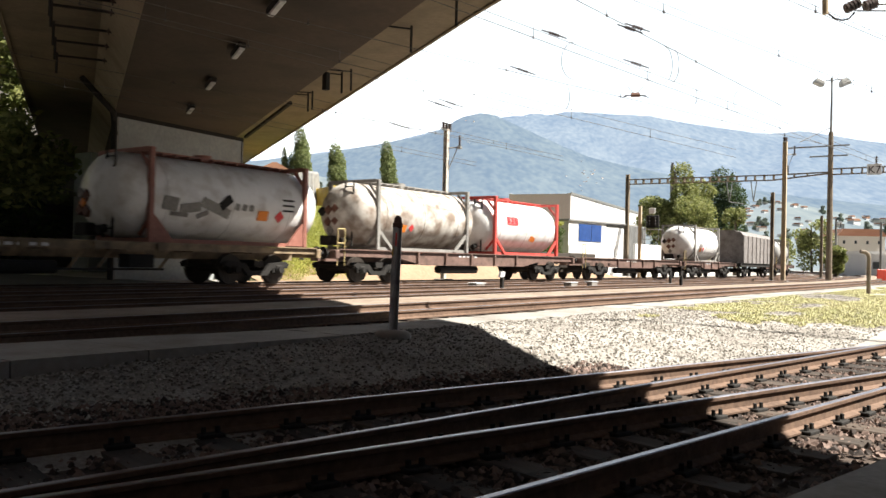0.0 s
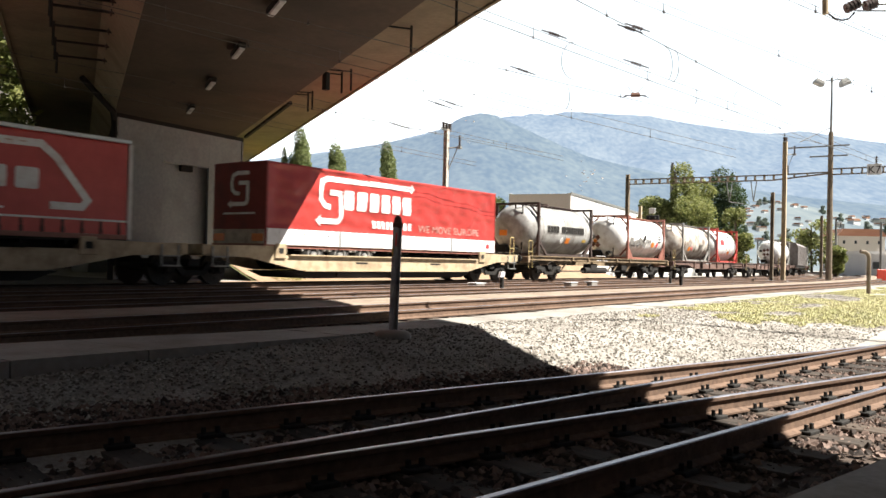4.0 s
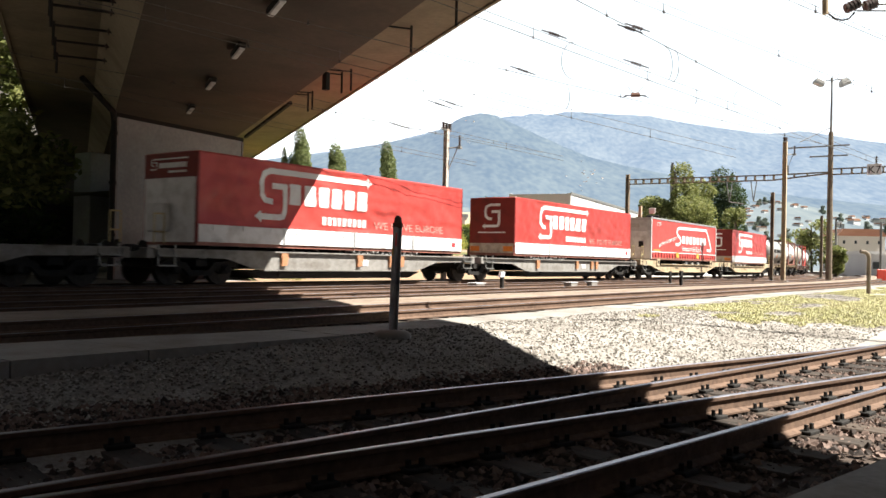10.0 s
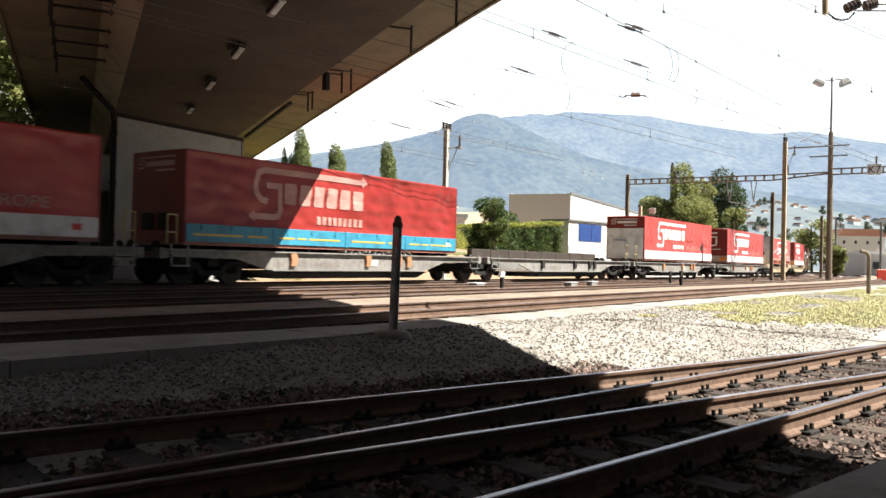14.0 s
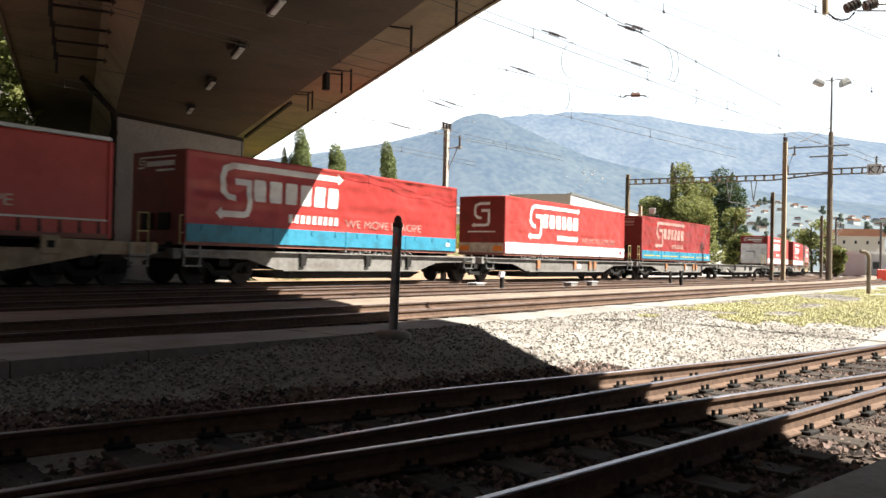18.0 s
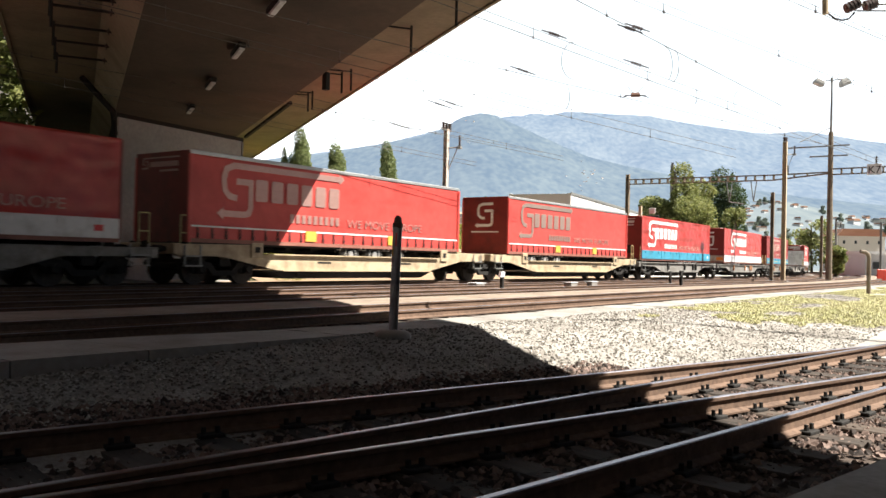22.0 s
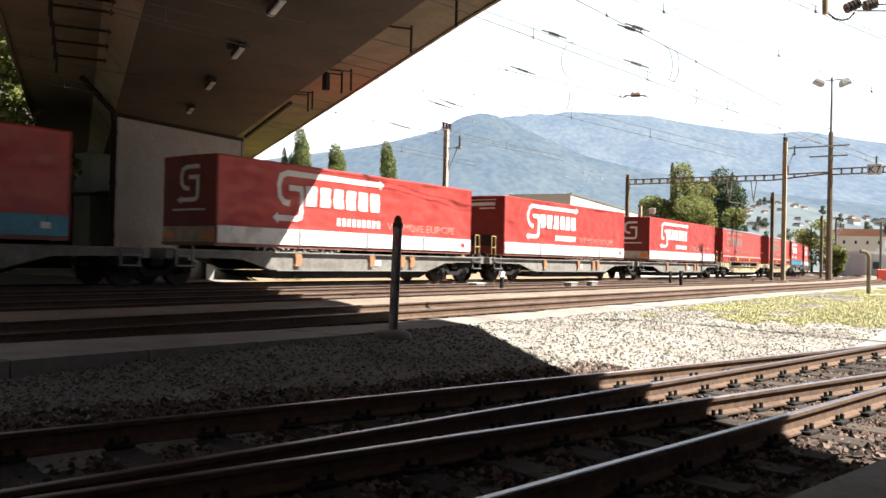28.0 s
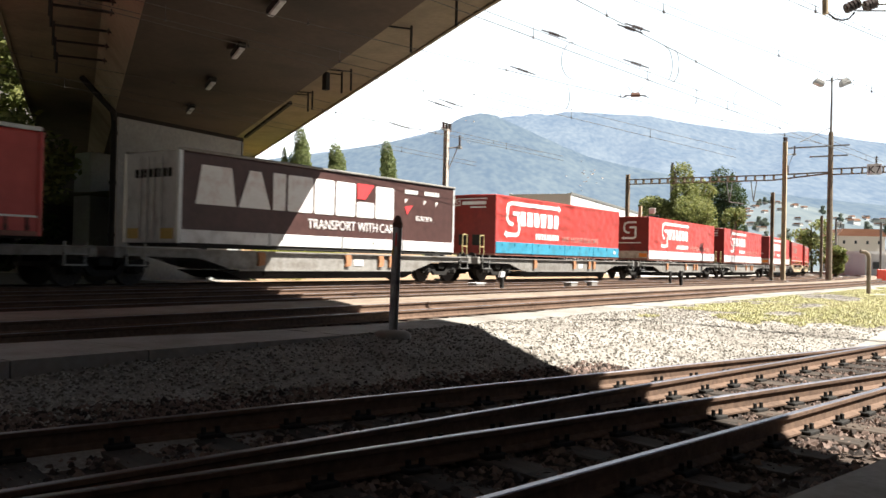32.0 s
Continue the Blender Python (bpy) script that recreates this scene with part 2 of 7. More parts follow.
SHADE_STONE = shade("shade_dark_brown_stone", (0.022, 0.018, 0.015), (0.06, 0.05, 0.042), 0.95, grain=9, stain=0.8, bump=0.4)
BLOCKER_BLACK = shade("light_blocker_black", (0.02, 0.019, 0.018), (0.045, 0.042, 0.04), 0.95, grain=5, stain=0.2, bump=0.05)
GREY_RENDER = shade("grey_render", (0.5, 0.51, 0.53), (0.64, 0.65, 0.67), 0.9, grain=5, stain=0.2, bump=0.05)
ROOF_TILE = shade("terracotta_roof", (0.255, 0.112, 0.0675), (0.375, 0.203, 0.128), 0.9, grain=4, stain=0.3, bump=0.2, vary=0.3)
ROOF_GREY = shade("grey_roof_sheet", (0.2, 0.2, 0.2), (0.32, 0.32, 0.32), 0.7, grain=5, stain=0.3, bump=0.1)
GLASS_DARK = shade("dark_window_glass", (0.02, 0.025, 0.03), (0.06, 0.07, 0.08), 0.08, grain=3, stain=0.5, bump=0.0)
BLUE_PANEL = shade("blue_window_panel", (0.02, 0.05, 0.17), (0.04, 0.09, 0.28), 0.25, grain=5, stain=1.0, bump=0.0)
RED_PLASTIC = shade("red_barrier_plastic", (0.6, 0.05, 0.03), (0.72, 0.09, 0.05), 0.5, grain=8, stain=1.0, bump=0.02)


# ---- mesh helpers ----
def box(bm, x0, x1, y0, y1, z0, z1, bevel=0.0):
    """An upright box between two corners, its edges rounded off by bevel."""
    out = bmesh.ops.create_cube(bm, size=1.0)["verts"]
    for v in out:
        v.co = Vector(((x0 + x1) / 2 + v.co.x * (x1 - x0), (y0 + y1) / 2 + v.co.y * (y1 - y0), (z0 + z1) / 2 + v.co.z * (z1 - z0)))
    if bevel:
        edges = list({e for v in out for e in v.link_edges})
        bmesh.ops.bevel(bm, geom=edges, offset=bevel, segments=1, affect="EDGES")


def tube(bm, a, b, r, n=10, r2=None):
    """A round bar from a to b, tapering to r2."""
    a, b = Vector(a), Vector(b)
    way = b - a
    m = Matrix.Translation((a + b) / 2) @ way.to_track_quat("Z", "Y").to_matrix().to_4x4()
    bmesh.ops.create_cone(bm, cap_ends=True, segments=n, radius1=r, radius2=r if r2 is None else r2, depth=way.length, matrix=m)


def beam(bm, a, b, w, h=None):
    """A square bar from a to b."""
    a, b = Vector(a), Vector(b)
    way = b - a
    m = Matrix.Translation((a + b) / 2) @ way.to_track_quat("Z", "Y").to_matrix().to_4x4() @ Matrix.Diagonal((w, h or w, way.length, 1))
    bmesh.ops.create_cube(bm, size=1.0, matrix=m)


def slab(bm, outline, y0, y1):
    """A plate with that outline in x and z, from y0 to y1."""
    near = [bm.verts.new((x, y0, z)) for x, z in outline]
    far = [bm.verts.new((x, y1, z)) for x, z in outline]
    n = len(outline)
    bm.faces.new(near)
    bm.faces.new(far[::-1])
    for i in range(n):
        bm.faces.new((near[(i + 1) % n], near[i], far[i], far[(i + 1) % n]))


def loft(bm, rings, closed=True, capped=True):
    """Skins a row of rings with equal counts of points."""
    rows = [[bm.verts.new(p) for p in ring] for ring in rings]
    n = len(rows[0])
    for a, b in zip(rows, rows[1:]):
        for i in range(n if closed else n - 1):
            j = (i + 1) % n
            bm.faces.new((a[i], a[j], b[j], b[i]))
    if capped and closed:
        bm.faces.new(rows[0][::-1])
        bm.faces.new(rows[-1])


def bent(bm, points, r, n=6):
    """A round bar that follows a row of points in one piece."""
    points = [Vector(p) for p in points]
    rings = []
    for i, p in enumerate(points):
        way = (points[min(i + 1, len(points) - 1)] - points[max(i - 1, 0)]).normalized()
        side = way.orthogonal().normalized() if i == 0 else (side - way * side.dot(way)).normalized()
        up = way.cross(side)
        rings.append([p + (side * math.cos(2 * math.pi * k / n) + up * math.sin(2 * math.pi * k / n)) * r for k in range(n)])
    loft(bm, rings)


def mesh_of(name, bm, material, smooth=False):
    bmesh.ops.recalc_face_normals(bm, faces=bm.faces)
    data = bpy.data.meshes.new(name)
    bm.to_mesh(data)
    bm.free()
    data.materials.append(material)
    if smooth:
        data.shade_smooth()
    return data


def part(name, bm, material, parent, label="", smooth=False):
    """ONE mesh object under a thing or under a part."""
    data = bm if isinstance(bm, bpy.types.Mesh) else mesh_of(name, bm, material, smooth)
    ob = new(name, data)
    ob.parent = parent
    return tagged(ob, label) if label else ob


def thing(name, label, category, group="", at=None, kind=""):
    ob = tagged(new(name), label, category, group, kind)
    ob.empty_display_size = 0.3
    if at is not None:
        ob.matrix_world = at
    return ob


def solo(name, bm, material, label, category="", group="", kind="", smooth=False):
    """A thing or a piece of the setting that is one mesh."""
    return tagged(new(name, mesh_of(name, bm, material, smooth)), label, category, group, kind)


def from_lists(name, verts, faces, material, smooth=False):
    data = bpy.data.meshes.new(name)
    data.from_pydata(verts, [], faces)
    data.update()
    data.materials.append(material)
    if smooth:
        data.shade_smooth()
    return data


def lettering_row(name, words, size, material, parent, at, stretch=1.0):
    """A line of writing, each word a part of its own."""
    x, row = 0.0, []
    for word in words.split():
        ob = lettering(name, word, size, material, parent, Matrix.Identity(4), stretch)
        width = max(v.co.x for v in ob.data.vertices)
        ob.data.transform(at @ Matrix.Translation((x, 0, 0)))
        x += width + 0.3 * size * stretch
        row.append(ob)
    return row


def lettering(name, words, size, material, parent, at, stretch=1.0, label=""):
    """Words in the built-in font, as a flat mesh under a thing. at: the pose of the words' left foot."""
    curve = bpy.data.curves.new(name, "FONT")
    curve.body, curve.size, curve.extrude = words, size, 0.002
    carrier = bpy.data.objects.new(name, curve)
    data = bpy.data.meshes.new_from_object(carrier)
    bpy.data.objects.remove(carrier)
    data.transform(at @ Matrix.Diagonal((stretch, 1, 1, 1)))
    data.materials.clear()
    data.materials.append(material)
    return part(name, data, material, parent, label)


SIGN = Matrix.Rotation(radians(90), 4, "X")   # stands writing upright


# ---- the train's track: straight, then a bend away to the left ----
TRACK_Y, BEND_X, BEND_R = 20.92, 52.0, 430.0


def along(s, off=0.0, z=0.0):
    """The point at s metres along a line that lies off metres beyond the train's track centre."""
    if s <= BEND_X:
        return Vector((s, TRACK_Y + off, z))
    a, r = (s - BEND_X) / BEND_R, BEND_R - off
    return Vector((BEND_X + r * math.sin(a), TRACK_Y + BEND_R - r * math.cos(a), z))


def smooth_step(a, b, x):
    k = min(1.0, max(0.0, (x - a) / (b - a)))
    return k * k * (3 - 2 * k)


def ground_height(x, y):
    beyond = 0.2773 * x + 0.9608 * y - 5.5   # metres past the near track's outer rail
    h = -0.44 + 0.085 * smooth_step(-0.6, 0.1, beyond) + 0.115 * min(3.0, max(0.0, beyond)) - 0.2 * smooth_step(7.4, 8.6, y)
    if y < 30 and x < 70:
        h += 0.035 * noise.noise((x * 0.45, y * 0.45, 0)) + 0.02 * noise.noise((x * 1.7, y * 1.7, 3))
    return h


def spaced(stops):
    out = []
    for a, b, step in stops:
        n = max(1, round((b - a) / step))
        out += [a + (b - a) * i / n for i in range(n)]
    return out + [stops[-1][1]]


def build_ground():
    xs = spaced([(-4500, -300, 1400), (-300, -20, 70), (-20, 0, 2), (0, 40, 0.5), (40, 120, 5), (120, 400, 40), (400, 4500, 1000)])
    ys = spaced([(-4500, -300, 1400), (-300, -20, 70), (-20, 0, 2), (0, 9, 0.4), (9, 30, 1.5), (30, 120, 10), (120, 400, 40), (400, 4500, 1000)])
    verts = [(x, y, ground_height(x, y)) for y in ys for x in xs]
    w = len(xs)
    faces = [(j * w + i, j * w + i + 1, (j + 1) * w + i + 1, (j + 1) * w + i) for j in range(len(ys) - 1) for i in range(w - 1)]
    tagged(new("ground", from_lists("ground", verts, faces, GRAVEL, True)), "pale gravel ground of the railway yard", "ground", kind="structure")


build_ground()

RAIL_PROFILE = [(-0.07, 0.0), (0.07, 0.0), (0.07, 0.014), (0.012, 0.034), (0.010, 0.11), (0.034, 0.122), (0.036, 0.148), (-0.036, 0.148), (-0.034, 0.122), (-0.010, 0.11), (-0.012, 0.034), (-0.07, 0.014)]


def rail_on(points, parent, label=""):
    """A rail along the points of its foot's middle, with a polished strip on its head."""
    rings, tops = [], []
    for i, p in enumerate(points):
        way = (points[min(i + 1, len(points) - 1)] - points[max(i - 1, 0)]).normalized()
        side = Vector((way.y, -way.x, 0))
        rings.append([p + side * a + Vector((0, 0, b)) for a, b in RAIL_PROFILE])
        tops.append([p + side * a + Vector((0, 0, b)) for a, b in ((-0.026, 0.146), (0.026, 0.146), (0.02, 0.152), (-0.02, 0.152))])
    bm = bmesh.new()
    loft(bm, rings)
    rail = part("rail", bm, RAIL_RUST, parent, label)
    bm = bmesh.new()
    loft(bm, tops)
    part("running_surface", bm, RAIL_HEAD, rail, "polished steel running surface")
    return rail


def ballast_bed(centre, half, top, drop, name="ballast"):
    """A bed of broken stone with sloping shoulders along a line of points."""
    rings = []
    for i, p in enumerate(centre):
        way = (centre[min(i + 1, len(centre) - 1)] - centre[max(i - 1, 0)]).normalized()
        side = Vector((way.y, -way.x, 0))
        ring = []
        for a, b in ((-half - 0.5, -drop), (-half, 0), (-half * 0.4, 0.0), (half * 0.4, 0.0), (half, 0), (half + 0.5, -drop)):
            ring.append(p + side * a + Vector((0, 0, top + b + (0.02 * noise.noise((p.x * 1.3 + a, p.y * 1.3, a * 3)) if b == 0 else 0))))
        rings.append(ring)
    bm = bmesh.new()
    loft(bm, rings, closed=False, capped=False)
    return solo(name, bm, BALLAST, "rust-stained broken stone ballast under the rails", "ballast", kind="structure", smooth=True)

# ---- tracks ----
def sleeper_mesh(length, width, height):
    bm = bmesh.new()
    box(bm, -width / 2, width / 2, -length / 2, length / 2, -height, 0, 0.012)
    return mesh_of("sleeper", bm, SLEEPER)


SLEEPER_MESH = sleeper_mesh(2.5, 0.25, 0.16)
CLIP = bmesh.new()
box(CLIP, -0.09, 0.09, -0.05, 0.05, 0, 0.03, 0.006)
tube(CLIP, (-0.05, 0, 0.02), (-0.05, 0, 0.075), 0.018, 6)
tube(CLIP, (0.05, 0, 0.02), (0.05, 0, 0.075), 0.018, 6)
CLIP_MESH = mesh_of("rail_clip", CLIP, UNDERGEAR)


def lay_track(label, centre, head, step, first, last, clips=False):
    """Two rails on sleepers along a function of the distance; head: the height of the rails' running surface."""
    track = thing("railway_track", label, "railway track", kind="structure")
    for off in (-0.7525, 0.7525):
        rail_on([centre(s, off) + Vector((0, 0, head - 0.15)) for s in spaced(step)], track)
    s = first
    while s < last:
        p, q = centre(s, 0), centre(s + 0.1, 0)
        ob = part("sleeper", SLEEPER_MESH, SLEEPER, track)
        ob.matrix_local = Matrix.Translation(p + Vector((0, 0, head - 0.155 + random.uniform(-0.01, 0.004)))) @ Matrix.Rotation(math.atan2(q.y - p.y, q.x - p.x) + random.uniform(-0.02, 0.02), 4, "Z")
        if clips:
            for off in (-0.7525, 0.7525):
                for side in (-0.088, 0.088):
                    c = part("rail_clip", CLIP_MESH, UNDERGEAR, track)
                    c.matrix_local = Matrix.Translation(centre(s, off + side) + Vector((0, 0, head - 0.157))) @ Matrix.Rotation(math.atan2(q.y - p.y, q.x - p.x), 4, "Z")
        s += 0.62 + random.uniform(-0.02, 0.02)
    return track


def skew_line(degrees, middle):
    """A straight line that comes from beyond the path and runs towards the camera's side of the yard."""
    a = radians(degrees)

    def at(s, off=0.0):
        return Vector((math.cos(a) * s + math.sin(a) * (middle + off), -math.sin(a) * s + math.cos(a) * (middle + off), 0))
    return at


line_p, line_q = skew_line(16.1, 4.79), skew_line(9.8, 3.35)
lay_track("near rusty track with polished rail heads", line_p, -0.2, [(-3, 60, 3)], -2, 26, True)
lay_track("near rusty track crossing its neighbour at a shallow angle", line_q, -0.2, [(-3, 60, 3)], -2.2, 24, True)
for off, label in ((-11.22, "rusty yard track beside the concrete path"), (-7.3, "rusty yard track in the middle"), (-3.75, "rusty yard track next to the train"), (0.0, "main track under the freight train")):
    lay_track(label, lambda s, o=0.0, off=off: along(s, off + o), 0.0, [(-60, 52, 8), (52, 260, 6)], 3.0 if off > -9 else 1.0, 62)
for off in (-11.22, -7.3, -3.75, 0.0):
    ballast_bed([along(s, off) for s in spaced([(-60, 0, 6), (0, 52, 1.0), (52, 260, 6)])], 1.72 if off > -7 else 1.42, -0.2, 0.2)
ballast_bed([line_p(s) for s in spaced([(-3, 20, 0.5), (20, 60, 4)])], 2.7, -0.40, 0.12)
ballast_bed([line_q(s) for s in spaced([(-3, 20, 0.5), (20, 60, 4)])], 2.4, -0.405, 0.12)


def smooth_edge(x):
    return 0.9 * (1 - smooth_step(2, 10, x))


def build_path_slabs():
    path = thing("pavement", "pale worn concrete path beside the tracks", "path", kind="structure")
    s, n = -4.0, 1.25
    while s < 75:
        bm = bmesh.new()
        a, b = smooth_edge(s), smooth_edge(s + n)
        outline = [(s + 0.008, 6.42 + 0.4 * a), (s + n - 0.008, 6.42 + 0.4 * b), (s + n - 0.008, 7.3 + b), (s + 0.008, 7.3 + a)]
        z = random.uniform(-0.006, 0.006)
        low = [bm.verts.new((x, y, -0.2)) for x, y in outline]
        high = [bm.verts.new((x, y, z)) for x, y in outline]
        bm.faces.new(high)
        for i in range(4):
            bm.faces.new((low[i], low[(i + 1) % 4], high[(i + 1) % 4], high[i]))
        part("slab", bm, CONCRETE, path)
        s += n


build_path_slabs()

# a trodden strip, nearly level with the rails, between two yard tracks
STRIP = bmesh.new()
loft(STRIP, [[along(s, off + 0.12 * noise.noise((s * 0.6, off, 2))) + Vector((0, 0, z + 0.012 * noise.noise((s, off, 0)))) for off, z in ((-10.35, -0.24), (-10.2, -0.03), (-9.6, -0.015), (-8.9, -0.015), (-8.45, -0.03), (-8.3, -0.24))] for s in spaced([(-8, 60, 0.6), (60, 140, 4)])], closed=False, capped=False)
solo("pavement", STRIP, PALE_SAND, "pale trodden cinder strip between the yard tracks", "path", kind="structure")

# sheet over the gravel, with the bridge's shade put into its dark colour
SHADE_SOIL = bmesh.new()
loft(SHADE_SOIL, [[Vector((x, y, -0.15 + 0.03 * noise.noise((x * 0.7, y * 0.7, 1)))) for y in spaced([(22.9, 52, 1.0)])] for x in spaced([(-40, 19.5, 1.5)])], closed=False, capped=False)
solo("ground", SHADE_SOIL, SHADE_DARK_SOIL, "ground sheet with the shade under the bridge painted dark", "ground", kind="structure", smooth=True)

# ---- the road bridge overhead ----
BRIDGE_AXIS = 59.0  # degrees from the track
BRIDGE_N, SOFFIT, WING = 4.0, 6.3, 7.3


def on_bridge(lengthwise, sideways, z):
    a = radians(BRIDGE_AXIS)
    return Vector((math.cos(a) * lengthwise + math.sin(a) * (BRIDGE_N + sideways), math.sin(a) * lengthwise - math.cos(a) * (BRIDGE_N + sideways), z))


def build_bridge():
    bridge = thing("road_bridge", "concrete box-girder road bridge over the railway tracks", "bridge", kind="structure")

    def run(name, section, material, label=""):
        bm = bmesh.new()
        loft(bm, [[on_bridge(l, a + (0.03 * max(0, l - 20) if a > 4 else 0), b) for a, b in section] for l in (-45, -10, 0, 20, 30, 45, 75, 120)])
        return part(name, bm, material, bridge, label)

    # darker underside, lighter sides and wings: the fall of light is painted in
    run("box_girder", [(-2.82, SOFFIT), (2.5, SOFFIT), (2.5, SOFFIT + 0.12), (-2.82, SOFFIT + 0.12)], BRIDGE_SOFFIT, "flat girder underside, stained, with shade painted into its colour")
    run("web", [(-2.82, SOFFIT + 0.004), (-2.5, SOFFIT + 0.004), (-3.2, WING), (-3.6, WING)], BRIDGE_SIDE, "inclined girder side, painted lighter as if lit")
    run("web", [(2.2, SOFFIT + 0.004), (2.5, SOFFIT + 0.004), (3.1, WING), (2.7, WING)], BRIDGE_WEB, "inclined girder side, painted lighter as if lit")
    run("cantilever_slab", [(-6.1, WING + 0.1), (-3.6, WING - 0.02), (3.1, WING - 0.02), (5.35, WING + 0.1), (5.35, WING + 0.32), (-6.1, WING + 0.32)], BRIDGE_WEB, "tan cantilever slab underside, painted lighter as if lit")
    for tip, way in ((-6.1, -1), (5.35, 1)):
        run("parapet", [(tip - way * 0.15, WING + 0.324), (tip, WING + 0.324), (tip, WING + 0.95), (tip - way * 0.15, WING + 0.95)], BRIDGE_WEB)
        run("fascia", [(tip + way * 0.003, WING + 0.05), (tip + way * 0.1, WING + 0.05), (tip + way * 0.1, WING + 0.6), (tip + way * 0.003, WING + 0.6)], BRIDGE_WEB)
    return bridge


build_bridge()


def build_pier():
    """A pier that is skewed with the bridge: its front faces the tracks, its flanks follow the road."""
    pier = thing("bridge_pier", "pale concrete bridge pier with a tall recess", "bridge pier", kind="structure")
    a, b = Vector((18.9, 28.95, 0)), Vector((25.9, 29.85, 0))
    back = Vector((math.cos(radians(BRIDGE_AXIS)), math.sin(radians(BRIDGE_AXIS)), 0))

    def block(name, k0, k1, deep0, deep1, z0, z1, material=PIER, label=""):
        bm = bmesh.new()
        p, q = a.lerp(b, k0), a.lerp(b, k1)
        foot = [p + back * deep0, q + back * deep0, q + back * deep1, p + back * deep1]
        loft(bm, [[v + Vector((0, 0, z)) for v in foot] for z in (z0, z1)])
        part(name, bm, material, pier, label)

    block("pier_wall", 0.0, 0.333, 0, 2.4, -0.3, SOFFIT - 0.16)
    block("pier_wall", 0.705, 1.0, 0, 2.4, -0.3, SOFFIT - 0.16)
    block("lintel", 0.334, 0.704, 0, 2.4, 4.7, SOFFIT - 0.16)
    block("recess_wall", 0.334, 0.704, 0.62, 2.4, -0.3, 4.698)
    block("bearing_joint", -0.01, 1.01, -0.05, 2.45, SOFFIT - 0.156, SOFFIT - 0.004, UNDERGEAR, "dark shadow-gap bearing under the girder")
    bm = bmesh.new()
    p = a.lerp(b, 0.52) + back * 0.35
    box(bm, p.x - 0.3, p.x + 0.3, p.y - 0.1, p.y + 0.1, 4.42, 4.69, 0.03)
    part("recess_lamp", bm, UNDERGEAR, pier, "small dark lamp box")
    for k in (0.0, 1.0):
        bm = bmesh.new()
        p = a.lerp(b, k) - back * 0.03
        beam(bm, p + Vector((0, 0, -0.3)), p + Vector((0, 0, SOFFIT - 0.2)), 0.07)
        part("corner_trim", bm, GALVANISED, pier)
    bm = bmesh.new()
    pts = [(18.62, 28.75, -0.3), (18.62, 28.75, 5.95), (18.45, 28.6, 6.25), (16.92, 28.2, 7.21)]
    for p, q in zip(pts, pts[1:]):
        tube(bm, p, q, 0.11, 12)
    for z in (1.5, 3.5, 5.4):
        tube(bm, (18.62, 28.75, z), (18.62, 28.75, z + 0.12), 0.14, 12)
    part("downpipe", bm, UNDERGEAR, pier, "dark drain pipe with a slanting top")
    bm = bmesh.new()
    beam(bm, (25.95, 29.7, 6.35), on_bridge(33.4, 3.75, 7.12), 0.12)
    part("edge_pipe", bm, UNDERGEAR, pier, "dark pipe under the bridge's wing")


build_pier()
SECOND = bmesh.new()
box(SECOND, 25.6, 27.4, 41.6, 43.2, -0.3, 6.3, 0.05)
solo("bridge_pier", SECOND, PIER, "slim pale concrete pier behind the first one", "bridge pier", kind="structure")
# tall wall added to block sky light and keep this side dark
FAR_WALL = bmesh.new()
box(FAR_WALL, -60, 33.0, 52, 53, -0.3, 17.0)
solo("wall_far", FAR_WALL, DARK_RENDER, "dark wall added beyond the tracks to block sky light", "wall", kind="structure")


def soffit_fittings():
    """Lamps and hangers under the girder."""
    m = thing("soffit_lamp", "small box-shaped lamp under the bridge", "lamp", "lamps under the bridge", at=Matrix.Identity(4))
    bm = bmesh.new()
    box(bm, -0.62, 0.62, -0.1, 0.1, -0.2, -0.06, 0.03)
    part("housing", bm, UNDERGEAR, m)
    bm = bmesh.new()
    box(bm, -0.58, 0.58, -0.075, 0.075, -0.25, -0.195, 0.02)
    part("diffuser", bm, GREY_END, m)
    bm = bmesh.new()
    box(bm, -0.2, 0.2, -0.05, 0.05, -0.06, 0.0)
    part("bracket", bm, GALVANISED, m)
    turn = Matrix.Rotation(radians(BRIDGE_AXIS), 4, "Z")
    places = [(17.35, -0.32), (21.7, -0.36), (26.3, -0.39), (31.3, -0.39)]
    m.matrix_world = Matrix.Translation(on_bridge(*places[0], SOFFIT)) @ turn
    for l, a in places[1:]:
        copy_thing(m, Matrix.Translation(on_bridge(l, a, SOFFIT)) @ turn)


soffit_fittings()

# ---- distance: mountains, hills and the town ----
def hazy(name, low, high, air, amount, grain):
    """Wooded slopes far off; a glow in the material stands in for haze."""
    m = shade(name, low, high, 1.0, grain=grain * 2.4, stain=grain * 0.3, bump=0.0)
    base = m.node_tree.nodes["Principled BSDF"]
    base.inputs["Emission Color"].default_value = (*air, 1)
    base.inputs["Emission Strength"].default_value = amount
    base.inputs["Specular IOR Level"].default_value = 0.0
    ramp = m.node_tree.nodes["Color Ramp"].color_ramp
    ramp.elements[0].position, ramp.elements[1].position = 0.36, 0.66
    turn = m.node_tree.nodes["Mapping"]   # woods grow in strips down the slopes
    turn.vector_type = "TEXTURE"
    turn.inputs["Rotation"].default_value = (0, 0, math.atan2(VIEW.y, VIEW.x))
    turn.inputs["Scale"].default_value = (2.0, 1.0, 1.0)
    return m


